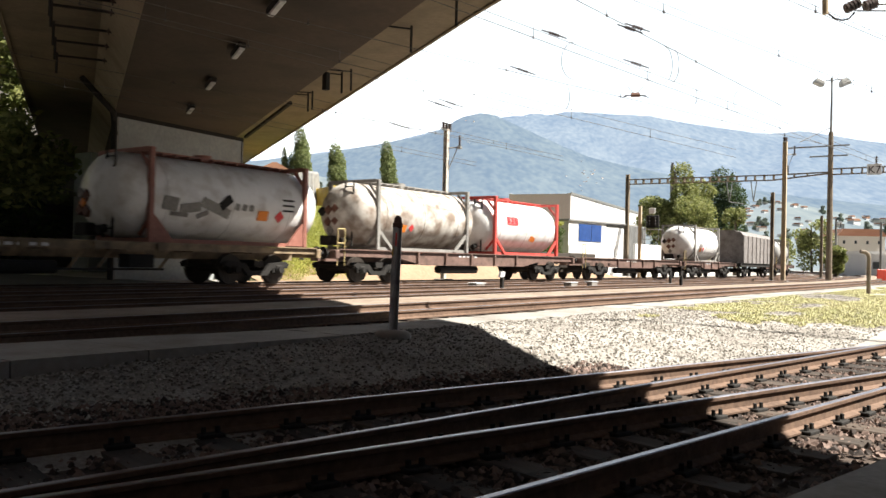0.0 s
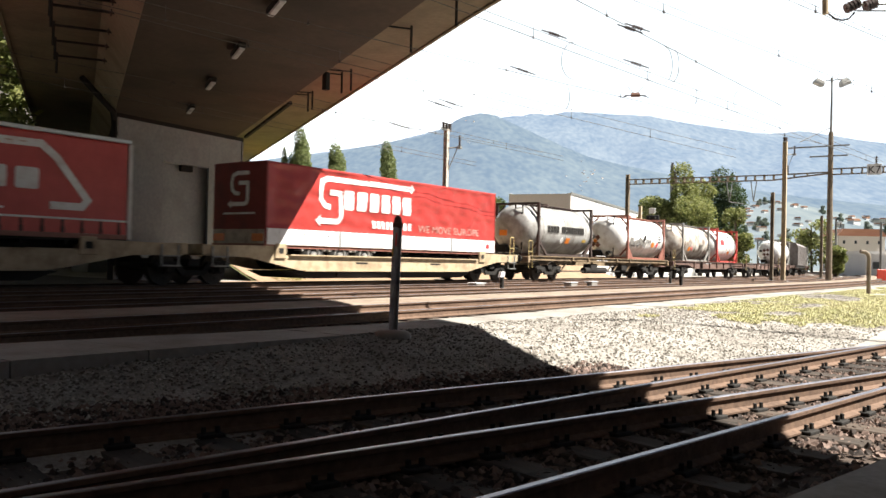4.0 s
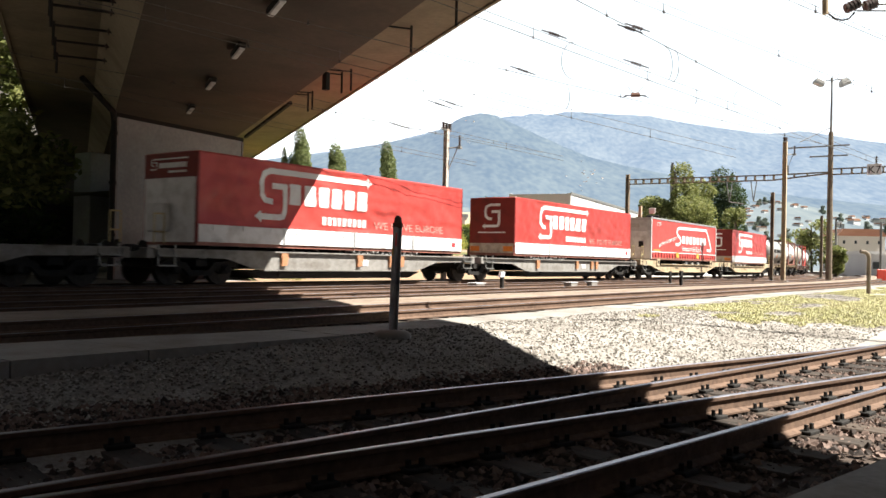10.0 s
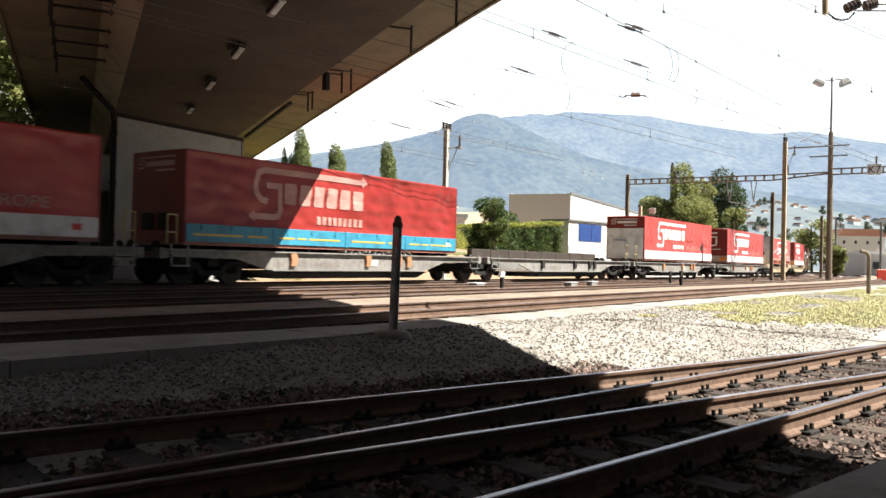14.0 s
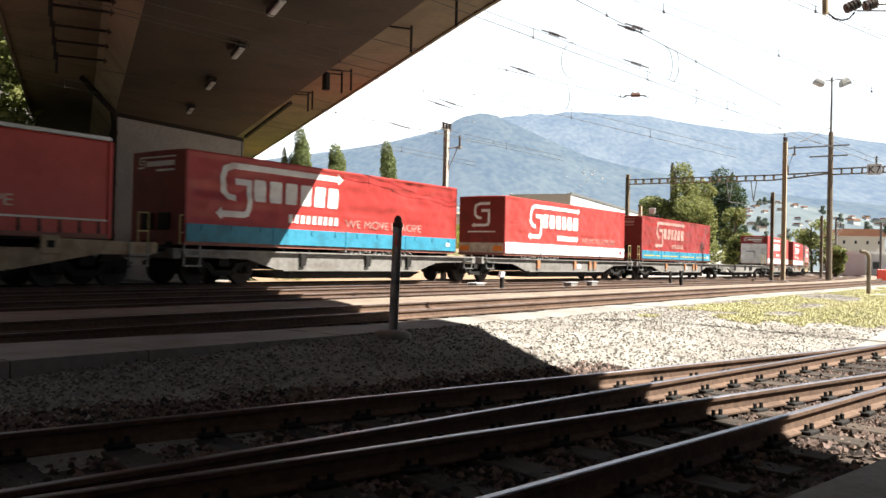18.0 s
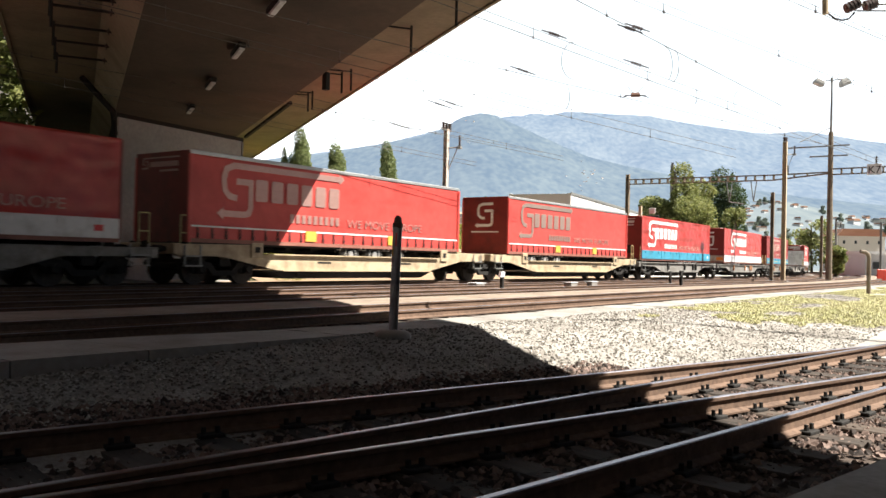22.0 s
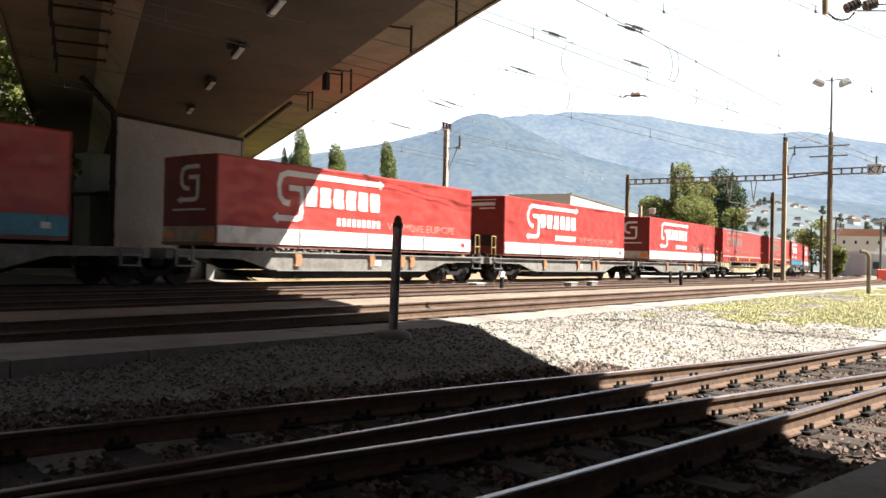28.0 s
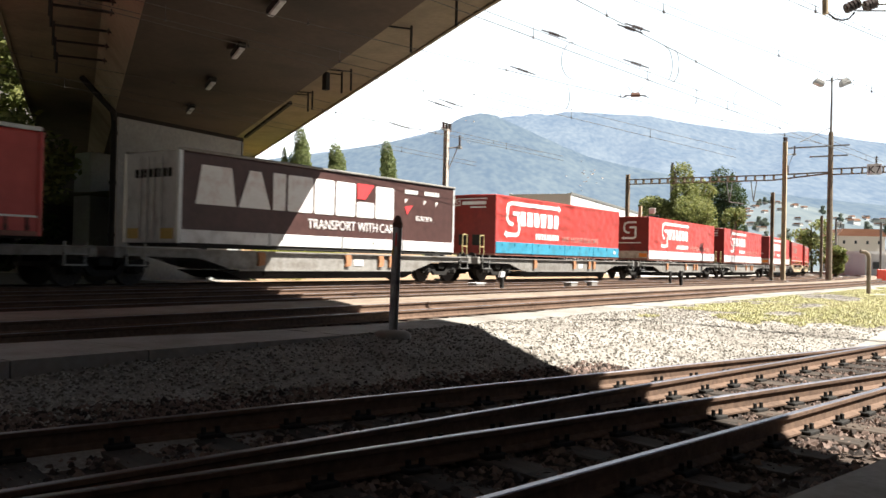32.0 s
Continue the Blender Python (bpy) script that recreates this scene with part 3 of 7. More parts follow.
# the blue third colour is haze, put into the slopes as emission
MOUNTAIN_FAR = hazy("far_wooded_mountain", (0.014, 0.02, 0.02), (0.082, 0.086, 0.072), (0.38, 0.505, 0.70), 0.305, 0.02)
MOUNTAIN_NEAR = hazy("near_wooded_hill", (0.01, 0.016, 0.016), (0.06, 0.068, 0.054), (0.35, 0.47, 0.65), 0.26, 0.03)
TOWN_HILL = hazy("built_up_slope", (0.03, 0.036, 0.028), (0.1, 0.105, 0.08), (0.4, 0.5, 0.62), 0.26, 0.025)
AXIS = math.atan2(VIEW.y, VIEW.x)


def heights(stops, a):
    for (a0, h0), (a1, h1) in zip(stops, stops[1:]):
        if a <= a1:
            k = min(1.0, max(0.0, (a - a0) / (a1 - a0)))
            return h0 + (h1 - h0) * k
    return stops[-1][1]


# degrees to the right of the view's axis, and the height of the skyline in degrees
RIDGE_FAR = [(-80, 3), (-40, 5.0), (-13.3, 6.3), (-4.2, 7.9), (0.8, 9.3), (3, 9.7), (5.3, 9.99), (6.0, 10.14), (7.0, 9.96), (8.1, 10.22), (9.3, 10.18), (12.3, 10.0), (13.8, 9.9), (15.6, 9.5), (17.8, 9.08), (21.2, 8.55), (23.2, 8.65), (25.8, 8.13), (27.9, 7.69), (40, 6), (80, 3)]
RIDGE_NEAR = [(-80, 2), (-40, 4), (-13.3, 6.38), (-8.8, 7.0), (-6.5, 7.47), (-1.9, 8.46), (-0.3, 8.96), (0.8, 9.74), (2.4, 10.18), (3.5, 9.97), (5, 9.3), (7, 8.4), (10, 7.2), (14, 6.3), (18, 5.4), (23, 4.6), (28, 4.0), (40, 3.0), (80, 2)]
RIDGE_TOWN = [(-80, 1), (-20, 6.0), (-11, 6.1), (-8, 5.6), (-3, 4.7), (0, 4.0), (8, 3.2), (16, 3.6), (22, 4.5), (26, 3.6), (30, 2.6), (80, 1)]


def slope_mesh(name, stops, r0, r1, r2, rough, seed, material):
    """A mountainside that climbs from r0 to its crest at r1 and falls away behind it."""
    nr, na = 44, 260
    verts, faces = [], []
    for i in range(na + 1):
        a = -75 + 150 * i / na
        crest = r1 * math.tan(radians(heights(stops, a)))
        for j in range(nr + 1):
            r = r0 + (r1 - r0) * j / (nr - 8) if j <= nr - 8 else r1 + (r2 - r1) * (j - nr + 8) / 8
            up = ((r - r0) / (r1 - r0)) ** 1.25 if r <= r1 else 1 - 0.55 * smooth_step(r1, r2, r)
            w = AXIS - radians(a)
            x, y = r * math.cos(w), r * math.sin(w)
            n = noise.fractal((x * 0.0016 + seed, y * 0.0016, seed), 0.9, 2.0, 6)
            ridge = 1 - abs(noise.noise((x * 0.0011 + seed, y * 0.0011, 4)))
            keep = min(1.0, abs(r - r1) / (0.25 * (r1 - r0)))
            h = crest * up * min(1.0, 1 + rough * n * keep + 0.18 * (ridge - 0.75) * keep)
            h += crest * 0.006 * noise.noise((a * 3.0, seed, j * 0.3)) + crest * 0.005 * noise.noise((a * 9.0, seed, j * 0.7))
            verts.append((x, y, h - 2))
    w = nr + 1
    faces = [(i * w + j, i * w + j + 1, (i + 1) * w + j + 1, (i + 1) * w + j) for i in range(na) for j in range(nr)]
    return new(name, from_lists(name, verts, faces, material, True))


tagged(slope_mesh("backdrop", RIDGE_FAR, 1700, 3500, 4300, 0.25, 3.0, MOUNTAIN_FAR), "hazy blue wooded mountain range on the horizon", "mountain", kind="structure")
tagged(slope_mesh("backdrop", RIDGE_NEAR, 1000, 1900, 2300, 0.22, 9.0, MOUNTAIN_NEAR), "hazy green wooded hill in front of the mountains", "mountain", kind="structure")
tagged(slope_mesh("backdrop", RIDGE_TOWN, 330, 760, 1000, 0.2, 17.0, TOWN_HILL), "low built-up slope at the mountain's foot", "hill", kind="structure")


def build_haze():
    """Glowing sheet standing in for the bright hazy sky low over the mountains."""
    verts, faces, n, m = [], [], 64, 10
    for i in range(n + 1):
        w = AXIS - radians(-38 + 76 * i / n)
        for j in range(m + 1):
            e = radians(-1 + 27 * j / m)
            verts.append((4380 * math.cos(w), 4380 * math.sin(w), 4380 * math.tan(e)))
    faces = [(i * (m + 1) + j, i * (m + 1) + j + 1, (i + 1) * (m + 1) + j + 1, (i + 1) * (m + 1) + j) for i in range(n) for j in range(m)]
    sheet = new("backdrop", from_lists("backdrop", verts, faces, glowing("glowing_white_sky", (0.93, 0.97, 1.0), 0.37), True))
    tagged(sheet, "glowing sheet as white hazy sky behind the mountains", "sky", kind="structure")


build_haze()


def at_bearing(a, r, z=0.0):
    w = AXIS - radians(a)
    return Vector((r * math.cos(w), r * math.sin(w), z))


def far_house(width, depth, height, roof, wall_material, roof_material, storeys, label, name="house", group="houses of the distant town"):
    house = thing(name, label, "house", group)
    bm = bmesh.new()
    box(bm, -width / 2, width / 2, -depth / 2, depth / 2, 0, height)
    part("wall", bm, wall_material, house)
    bm = bmesh.new()
    slab(bm, [(-width / 2 - 0.5, height + 0.02), (width / 2 + 0.5, height + 0.02), (width / 2 - 1.5, height + roof), (-width / 2 + 1.5, height + roof)], -depth / 2 - 0.5, depth / 2 + 0.5)
    part("roof", bm, roof_material, house)
    n = max(2, int(width / 3))
    for floor in range(storeys):
        for k in range(n):
            bm = bmesh.new()
            x = -width / 2 + width * (k + 0.5) / n
            z = height * (floor + 0.35) / storeys
            box(bm, x - 0.35, x + 0.35, -depth / 2 - 0.05, -depth / 2 + 0.02, z, z + 1.0)
            part("window", bm, GLASS_DARK, house)
    return house


def build_town():
    rng = random.Random(5)
    kinds = [far_house(11, 9, 6, 2.5, WHITE_RENDER, ROOF_TILE, 2, "small white house with a terracotta roof on the slope"), far_house(15, 10, 9, 1.2, CREAM_RENDER, ROOF_TILE, 3, "cream apartment house with a low tiled roof on the slope"), far_house(9, 8, 5.5, 2.2, CREAM_RENDER, ROOF_GREY, 2, "small cream house with a grey roof on the slope")]
    spots = [(rng.uniform(20.0, 30), rng.uniform(450, 750)) for _ in range(64)] + [(rng.uniform(-8.5, 1.0), rng.uniform(480, 755)) for _ in range(26)] + [(rng.uniform(2, 20), rng.uniform(430, 740)) for _ in range(26)]
    spots += [(rng.choice((8.6, 9.4, 9.8, 10.6, 15.8, 1.5)) + rng.uniform(-0.6, 0.6), rng.uniform(1550, 1880)) for _ in range(22)] + [(-11.3, 560), (-10.5, 590)]
    scene.view_layers[0].update()
    graph = bpy.context.evaluated_depsgraph_get()
    for k, (a, r) in enumerate(spots):
        p = at_bearing(a, r)
        hit, place, _, _, _, _ = scene.ray_cast(graph, Vector((p.x, p.y, 900)), Vector((0, 0, -1)))
        turn = AXIS - radians(a) - math.pi / 2 + 0.55 + rng.uniform(-0.4, 0.4)
        m = Matrix.Translation((p.x, p.y, place.z - 1.0)) @ Matrix.Rotation(turn, 4, "Z") @ Matrix.Scale(0.42 if r > 1200 else 0.6, 4)
        if k < 3:
            kinds[k].matrix_world = m
        else:
            copy_thing(kinds[rng.choice((0, 0, 1, 2))], m)


build_town()


# ---- plants ----
def leaf_cloud(blobs, count, size, seed, flat=0.5):
    """Leaves as small bent quads, thickest near the skins of the blobs (x, y, z, rx, rz)."""
    rng = random.Random(seed)
    verts, faces = [], []
    weights = [b[3] * b[3] * b[4] for b in blobs]
    for b, in zip(rng.choices(blobs, weights, k=count)):
        while True:
            d = Vector((rng.uniform(-1, 1), rng.uniform(-1, 1), rng.uniform(-1, 1)))
            if 0.05 < d.length < 1:
                break
        d = d.normalized() * (rng.uniform(0.35, 1.0) ** 0.5)
        d *= 1 + 0.28 * noise.noise((b[0] + d.x * 2.2, b[1] + d.y * 2.2, d.z * 2.2 + seed))
        p = Vector((b[0] + d.x * b[3], b[1] + d.y * b[3], b[2] + d.z * b[4]))
        s = size * rng.uniform(0.6, 1.3)
        u = Vector((rng.gauss(0, 1), rng.gauss(0, 1), rng.gauss(0, flat))).normalized() * s
        v = u.cross(Vector((rng.gauss(0, 1), rng.gauss(0, 1), rng.gauss(0, 1)))).normalized() * s * 0.6
        i = len(verts)
        verts += [p - u, p - v * 0.8, p + u, p + v * 0.8 + Vector((0, 0, -0.2 * s))]
        faces.append((i, i + 1, i + 2, i + 3))
    return verts, faces


def tree(name, label, at, height, trunk_r, blobs, count, size, seed, leaf, group=""):
    ob = thing(name, label, "tree", group, at=Matrix.Translation(at))
    bm = bmesh.new()
    rng = random.Random(seed)
    p, r = Vector((0, 0, -0.2)), trunk_r
    for k in range(5):
        q = p + Vector((rng.uniform(-0.15, 0.15), rng.uniform(-0.15, 0.15), height * 0.17))
        tube(bm, p, q, r, 8, r * 0.82)
        p, r = q, r * 0.82
    part("trunk", bm, BARK, ob)
    for b in blobs[:7]:
        bm = bmesh.new()
        tube(bm, (0, 0, max(0.4, b[2] - b[4] * 0.9 - 0.6)), (b[0] * 0.8, b[1] * 0.8, b[2]), trunk_r * 0.4, 6, trunk_r * 0.12)
        part("limb", bm, BARK, ob)
    verts, faces = leaf_cloud(blobs, count, size, seed)
    crown = part("crown", from_lists("crown", verts, faces, leaf), leaf, ob)
    tagged(crown, kind="stuff")
    return ob


def poplar_blobs(height, width):
    girth = (0.6, 0.75, 0.85, 0.92, 0.97, 1.0, 1.0, 0.98, 0.92, 0.68)
    return [(0.16 * width * (-1) ** k, 0.14 * width * (-1) ** (k // 2), height * (0.2 + 0.7 * k / 9), width * girth[k], height * 0.105) for k in range(10)]


def broad_blobs(height, width, seed, low=0.3):
    rng = random.Random(seed)
    out = []
    for k in range(14):
        z = height * rng.uniform(low + 0.08, 0.9)
        reach = width * (1 - abs(z / height - 0.58) * 1.5) * rng.uniform(0.2, 0.85)
        a = rng.uniform(0, 2 * math.pi)
        out.append((reach * math.cos(a), reach * math.sin(a), z, width * rng.uniform(0.28, 0.5), width * rng.uniform(0.24, 0.42)))
    return out


def plant_trees():
    tree("poplar_tree", "tall narrow poplar beside a smaller one", (68, 68.2, 0), 15.6, 0.3, poplar_blobs(15.6, 1.05), 24000, 0.115, 1, LEAF_POPLAR, "poplars")
    tree("poplar_tree", "small slim green poplar", (67.1, 70.0, 0), 13.4, 0.2, poplar_blobs(13.4, 0.5), 9000, 0.11, 2, LEAF_POPLAR, "poplars")
    tree("poplar_tree", "small slim green poplar", (67.55, 69.3, 0), 13.0, 0.2, poplar_blobs(13.0, 0.5), 8000, 0.11, 21, LEAF_POPLAR, "poplars")
    tree("poplar_tree", "tall narrow dark green poplar", (66.7, 61.6, 0), 13.3, 0.3, poplar_blobs(13.3, 1.05), 22000, 0.115, 3, LEAF_POPLAR, "poplars")
    tree("poplar_tree", "tall narrow dark green poplar by the slope's end", (58.2, 47.5, 0), 11.5, 0.3, poplar_blobs(11.5, 0.78), 18000, 0.1, 4, LEAF_POPLAR, "poplars")
    tree("bush", "round green bush above the hedge", (54.5, 33.9, 0.4), 5.4, 0.15, broad_blobs(5.4, 1.9, 5, 0.2), 9000, 0.085, 5, LEAF_HEDGE)
    tree("bush", "low green bush on the slope", (49.4, 36.8, 1.9), 2.6, 0.1, broad_blobs(2.6, 1.5, 6, 0.15), 2600, 0.1, 6, LEAF_HEDGE)
    tree("bush", "dense green bush in front of the hedge", (48.6, 30.2, 1.2), 4.3, 0.12, broad_blobs(4.3, 1.25, 61, 0.1), 7000, 0.07, 61, LEAF_BUSH, "bushes by the hedge")
    tree("bush", "low green bush among the scrub", (41.3, 31.0, 1.5), 2.3, 0.08, broad_blobs(2.3, 0.95, 62, 0.1), 3600, 0.06, 62, LEAF_BUSH, "bushes by the hedge")
    tree("bush", "yellow-green bush at the bank's foot", (43.6, 30.4, 1.2), 1.7, 0.07, broad_blobs(1.7, 0.9, 63, 0.05), 3200, 0.055, 63, LEAF_SCRUB, "bushes by the hedge")
    tree("broadleaf_tree", "large leafy green tree behind the gantry", (93, 33.6, 0), 13.3, 0.35, broad_blobs(13.3, 4.6, 8, 0.2), 22000, 0.17, 8, LEAF_BROAD, "trees behind the train")
    tree("broadleaf_tree", "dark green conifer-like tree", (111, 33.2, 0), 13.9, 0.3, poplar_blobs(13.9, 2.5), 12000, 0.17, 9, LEAF_DARK, "trees behind the train")
    tree("broadleaf_tree", "low bushy bright green tree beside the track", (90, 29.5, 0), 8.6, 0.25, broad_blobs(8.6, 4.2, 10, 0.1), 14000, 0.15, 10, LEAF_BROAD, "trees behind the train")
    tree("broadleaf_tree", "low leafy green tree near the bend", (104, 29.8, 0), 8.4, 0.25, broad_blobs(8.4, 3.0, 12, 0.1), 6000, 0.2, 12, LEAF_BROAD, "trees behind the train")
    tree("broadleaf_tree", "shaded leafy tree beyond the bridge", (17.2, 36.5, 0), 12.5, 0.35, broad_blobs(12.5, 4.6, 13, 0.2), 9000, 0.22, 13, LEAF_BROAD, "trees beyond the bridge")
    tree("broadleaf_tree", "dense shaded tree beyond the bridge", (12.5, 43, 0), 14, 0.35, broad_blobs(14, 6, 14, 0.15), 8000, 0.28, 14, LEAF_BROAD, "trees beyond the bridge")
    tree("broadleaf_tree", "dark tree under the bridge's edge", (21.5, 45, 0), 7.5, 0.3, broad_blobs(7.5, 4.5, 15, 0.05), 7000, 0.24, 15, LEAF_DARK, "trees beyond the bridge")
    for k, (a, r, h, w) in enumerate(((23.9, 210, 13, 5), (25.25, 128, 4.4, 1.7), (22.2, 260, 9, 5), (-2.2, 170, 12, 5), (-4.8, 190, 13, 5), (-7.6, 170, 13, 5), (1.5, 150, 7, 4), (-5.9, 150, 9, 4))):
        p = at_bearing(a, r)
        tree("broadleaf_tree", "leafy tree on the edge of the town", p, h, 0.3, broad_blobs(h, w, 20 + k, 0.1), 2600, 0.4, 20 + k, LEAF_DARK if k in (3, 5, 7) else LEAF_BROAD, "trees of the town")


plant_trees()


def plant_slope():
    """Scattered trees on the built-up slope."""
    rng = random.Random(61)
    scene.view_layers[0].update()
    graph = bpy.context.evaluated_depsgraph_get()
    first = None
    for k in range(90):
        a = rng.uniform(-13.5, 0.5) if k < 50 else rng.uniform(14, 29)
        p = at_bearing(a, rng.uniform(560, 750) if k < 50 else rng.uniform(430, 740))
        hit, place, _, _, _, _ = scene.ray_cast(graph, Vector((p.x, p.y, 900)), Vector((0, 0, -1)))
        m = Matrix.Translation(place) @ Matrix.Rotation(rng.uniform(0, 6), 4, "Z") @ Matrix.Scale(rng.uniform(0.7, 1.0), 4)
        if first is None:
            first = tree("broadleaf_tree", "pale green tree with painted haze on the slope among the houses", (0, 0, 0), 9, 0.3, broad_blobs(9, 4.6, 71, 0.1), 1500, 0.55, 71, LEAF_HAZY, "trees of the slope")
            first.matrix_world = m
        else:
            copy_thing(first, m)


# pale grey-green: the haze of the distance is put into the leaf colour
LEAF_HAZY = leafy("haze_painted_slope_leaves", (0.12, 0.15, 0.12), (0.24, 0.28, 0.22), 0.6)
plant_slope()


# ---- the overgrown slope beyond the train ----
def bank_height(x, y):
    crest = 3.95 - 0.07 * (x - 30) if x > 30 else 3.95
    crest = crest * (1 - smooth_step(50, 60, x)) + 0.4 * smooth_step(50, 60, x)
    up = smooth_step(26.4, 36.0, y)
    slope = -0.3 + (max(0.2, crest) + 0.3) * up
    shelf = -0.3 + 1.85 * smooth_step(26.2, 29.3, y) * smooth_step(29, 35, x) * (1 - smooth_step(59.2, 62.5, x))
    return max(slope, shelf) + 0.15 * noise.noise((x * 0.4, y * 0.4, 2))


def build_bank():
    xs, ys = spaced([(24.5, 66, 0.7)]), spaced([(25.6, 44, 0.6), (44, 80, 6)])
    verts = [(x, y, bank_height(x, y)) for y in ys for x in xs]
    w = len(xs)
    faces = [(j * w + i, j * w + i + 1, (j + 1) * w + i + 1, (j + 1) * w + i) for j in range(len(ys) - 1) for i in range(w - 1)]
    tagged(new("embankment", from_lists("embankment", verts, faces, SCRUB_SOIL, True)), "overgrown earth bank beyond the railway", "embankment", kind="structure")
    rng = random.Random(31)
    blobs = []
    while len(blobs) < 620:
        x, y = rng.uniform(26.5, 56), rng.uniform(27.5, 40)
        if (x > 32 and y < 30.0 + 0.7 * noise.noise((x, y, 0))) or (x > 45 and y < 33.5):
            continue
        s = rng.uniform(0.4, 1.15) if rng.random() < 0.6 else rng.uniform(0.25, 0.5)
        if y > 33:   # lower growth along the crest
            s *= 0.55
        blobs.append((x, y, bank_height(x, y) + s * 0.3, s, s * rng.uniform(0.7, 1.3)))
    verts, faces = leaf_cloud(blobs, 210000, 0.042, 33, 1.3)
    tagged(new("scrub", from_lists("scrub", verts, faces, LEAF_SCRUB)), "thick yellow-green scrub covering the bank", "scrub", kind="stuff")
    bm = bmesh.new()
    loft(bm, [[Vector((x, y + 0.15 * noise.noise((x * 2, y, 1)), bank_height(x, y) + 0.05 * (1 if 0 < k < 5 else -0.8))) for k, y in enumerate((26.0, 27.0, 28.0, 29.0, 30.0, 31.0))] for x in spaced([(24.6, 61, 0.5)])], closed=False, capped=False)
    tagged(new("bare_earth_strip", from_lists("bare_earth_strip", [(x, y, -0.16 + 0.03 * noise.noise((x, y, 5))) for y in (23.1, 24.2, 25.3, 26.6) for x in range(20, 71)], [(j * 51 + i, j * 51 + i + 1, (j + 1) * 51 + i + 1, (j + 1) * 51 + i) for j in range(3) for i in range(50)], PALE_EARTH, True)), "strip of dry pale earth beside the main track", "ground", kind="structure")
    tagged(new("bare_earth", mesh_of("bare_earth", bm, PALE_EARTH, True)), "patch of bare pale earth at the bank's foot", "ground", kind="structure")


build_bank()


def build_hedge():
    hedge = thing("hedge", "dark green clipped hedge behind the track", "hedge")
    blobs = []
    rng = random.Random(41)
    a, b = Vector((46.8, 31.9, 0)), Vector((58.4, 30.4, 0))
    for k in range(420):
        f = rng.random()
        p = a.lerp(b, f) + Vector((rng.uniform(-0.5, 0.5), rng.uniform(-0.55, 0.55), 0))
        blobs.append((p.x, p.y, rng.uniform(1.6, 2.95 + 0.75 * f), 0.34, 0.32))
    verts, faces = leaf_cloud(blobs, 42000, 0.065, 42)
    tagged(part("foliage", from_lists("foliage", verts, faces, LEAF_HEDGE), LEAF_HEDGE, hedge), kind="stuff")
    # lighter leaves on top: sunlight put into the hedge's colour
    blobs = []
    for k in range(150):
        f = rng.random()
        p = a.lerp(b, f) + Vector((rng.uniform(-0.5, 0.5), rng.uniform(-0.5, 0.5), 0))
        blobs.append((p.x, p.y, 3.15 + 0.75 * f + rng.uniform(-0.05, 0.12), 0.26, 0.17))
    verts, faces = leaf_cloud(blobs, 16000, 0.055, 43)
    tagged(part("fresh_growth", from_lists("fresh_growth", verts, faces, LEAF_SCRUB), LEAF_SCRUB, hedge, "yellow-green leaves painting sunlight along the top"), kind="stuff")
    for k in range(7):
        bm = bmesh.new()
        p = a.lerp(b, (k + 0.5) / 7)
        tube(bm, (p.x, p.y, 1.2), (p.x, p.y, 2.9), 0.06, 6, 0.02)
        part("stem", bm, BARK, hedge)


build_hedge()
# the shade below the hedge is put into this wall's dark colour
FOOT_WALL = bmesh.new()
for k in range(8):
    box(FOOT_WALL, 42.4 + 2.2 * k, 44.57 + 2.2 * k, 27.9, 28.25, -0.4, 1.62 - 0.02 * (k % 2), 0.02)
solo("wall_low", FOOT_WALL, SHADE_STONE, "low retaining wall below the hedge, shade painted into its stone", "wall", kind="structure")


# ---- buildings and boxes beyond the train ----
def corrugated_box(name, label, category, at, turn, length, width, height, material, group=""):
    ob = thing(name, label, category, group, at=Matrix.Translation(at) @ Matrix.Rotation(radians(turn), 4, "Z"))
    bm = bmesh.new()
    box(bm, -length / 2, length / 2, -width / 2, width / 2, 0, height)
    part("shell", bm, material, ob)
    for y in (-1, 1):
        for k in range(int(length / 0.28)):
            bm = bmesh.new()
            x = -length / 2 + 0.18 + 0.28 * k
            box(bm, x - 0.07, x + 0.07, y * width / 2 - 0.03, y * width / 2 + 0.03, 0.12, height - 0.12)
            part("rib", bm, material, ob)
    for x in (-1, 1):
        for y in (-1, 1):
            bm = bmesh.new()
            box(bm, x * length / 2 - 0.08, x * length / 2 + 0.08, y * width / 2 - 0.08, y * width / 2 + 0.08, -0.01, height + 0.02)
            part("corner_post", bm, material, ob)
    return ob


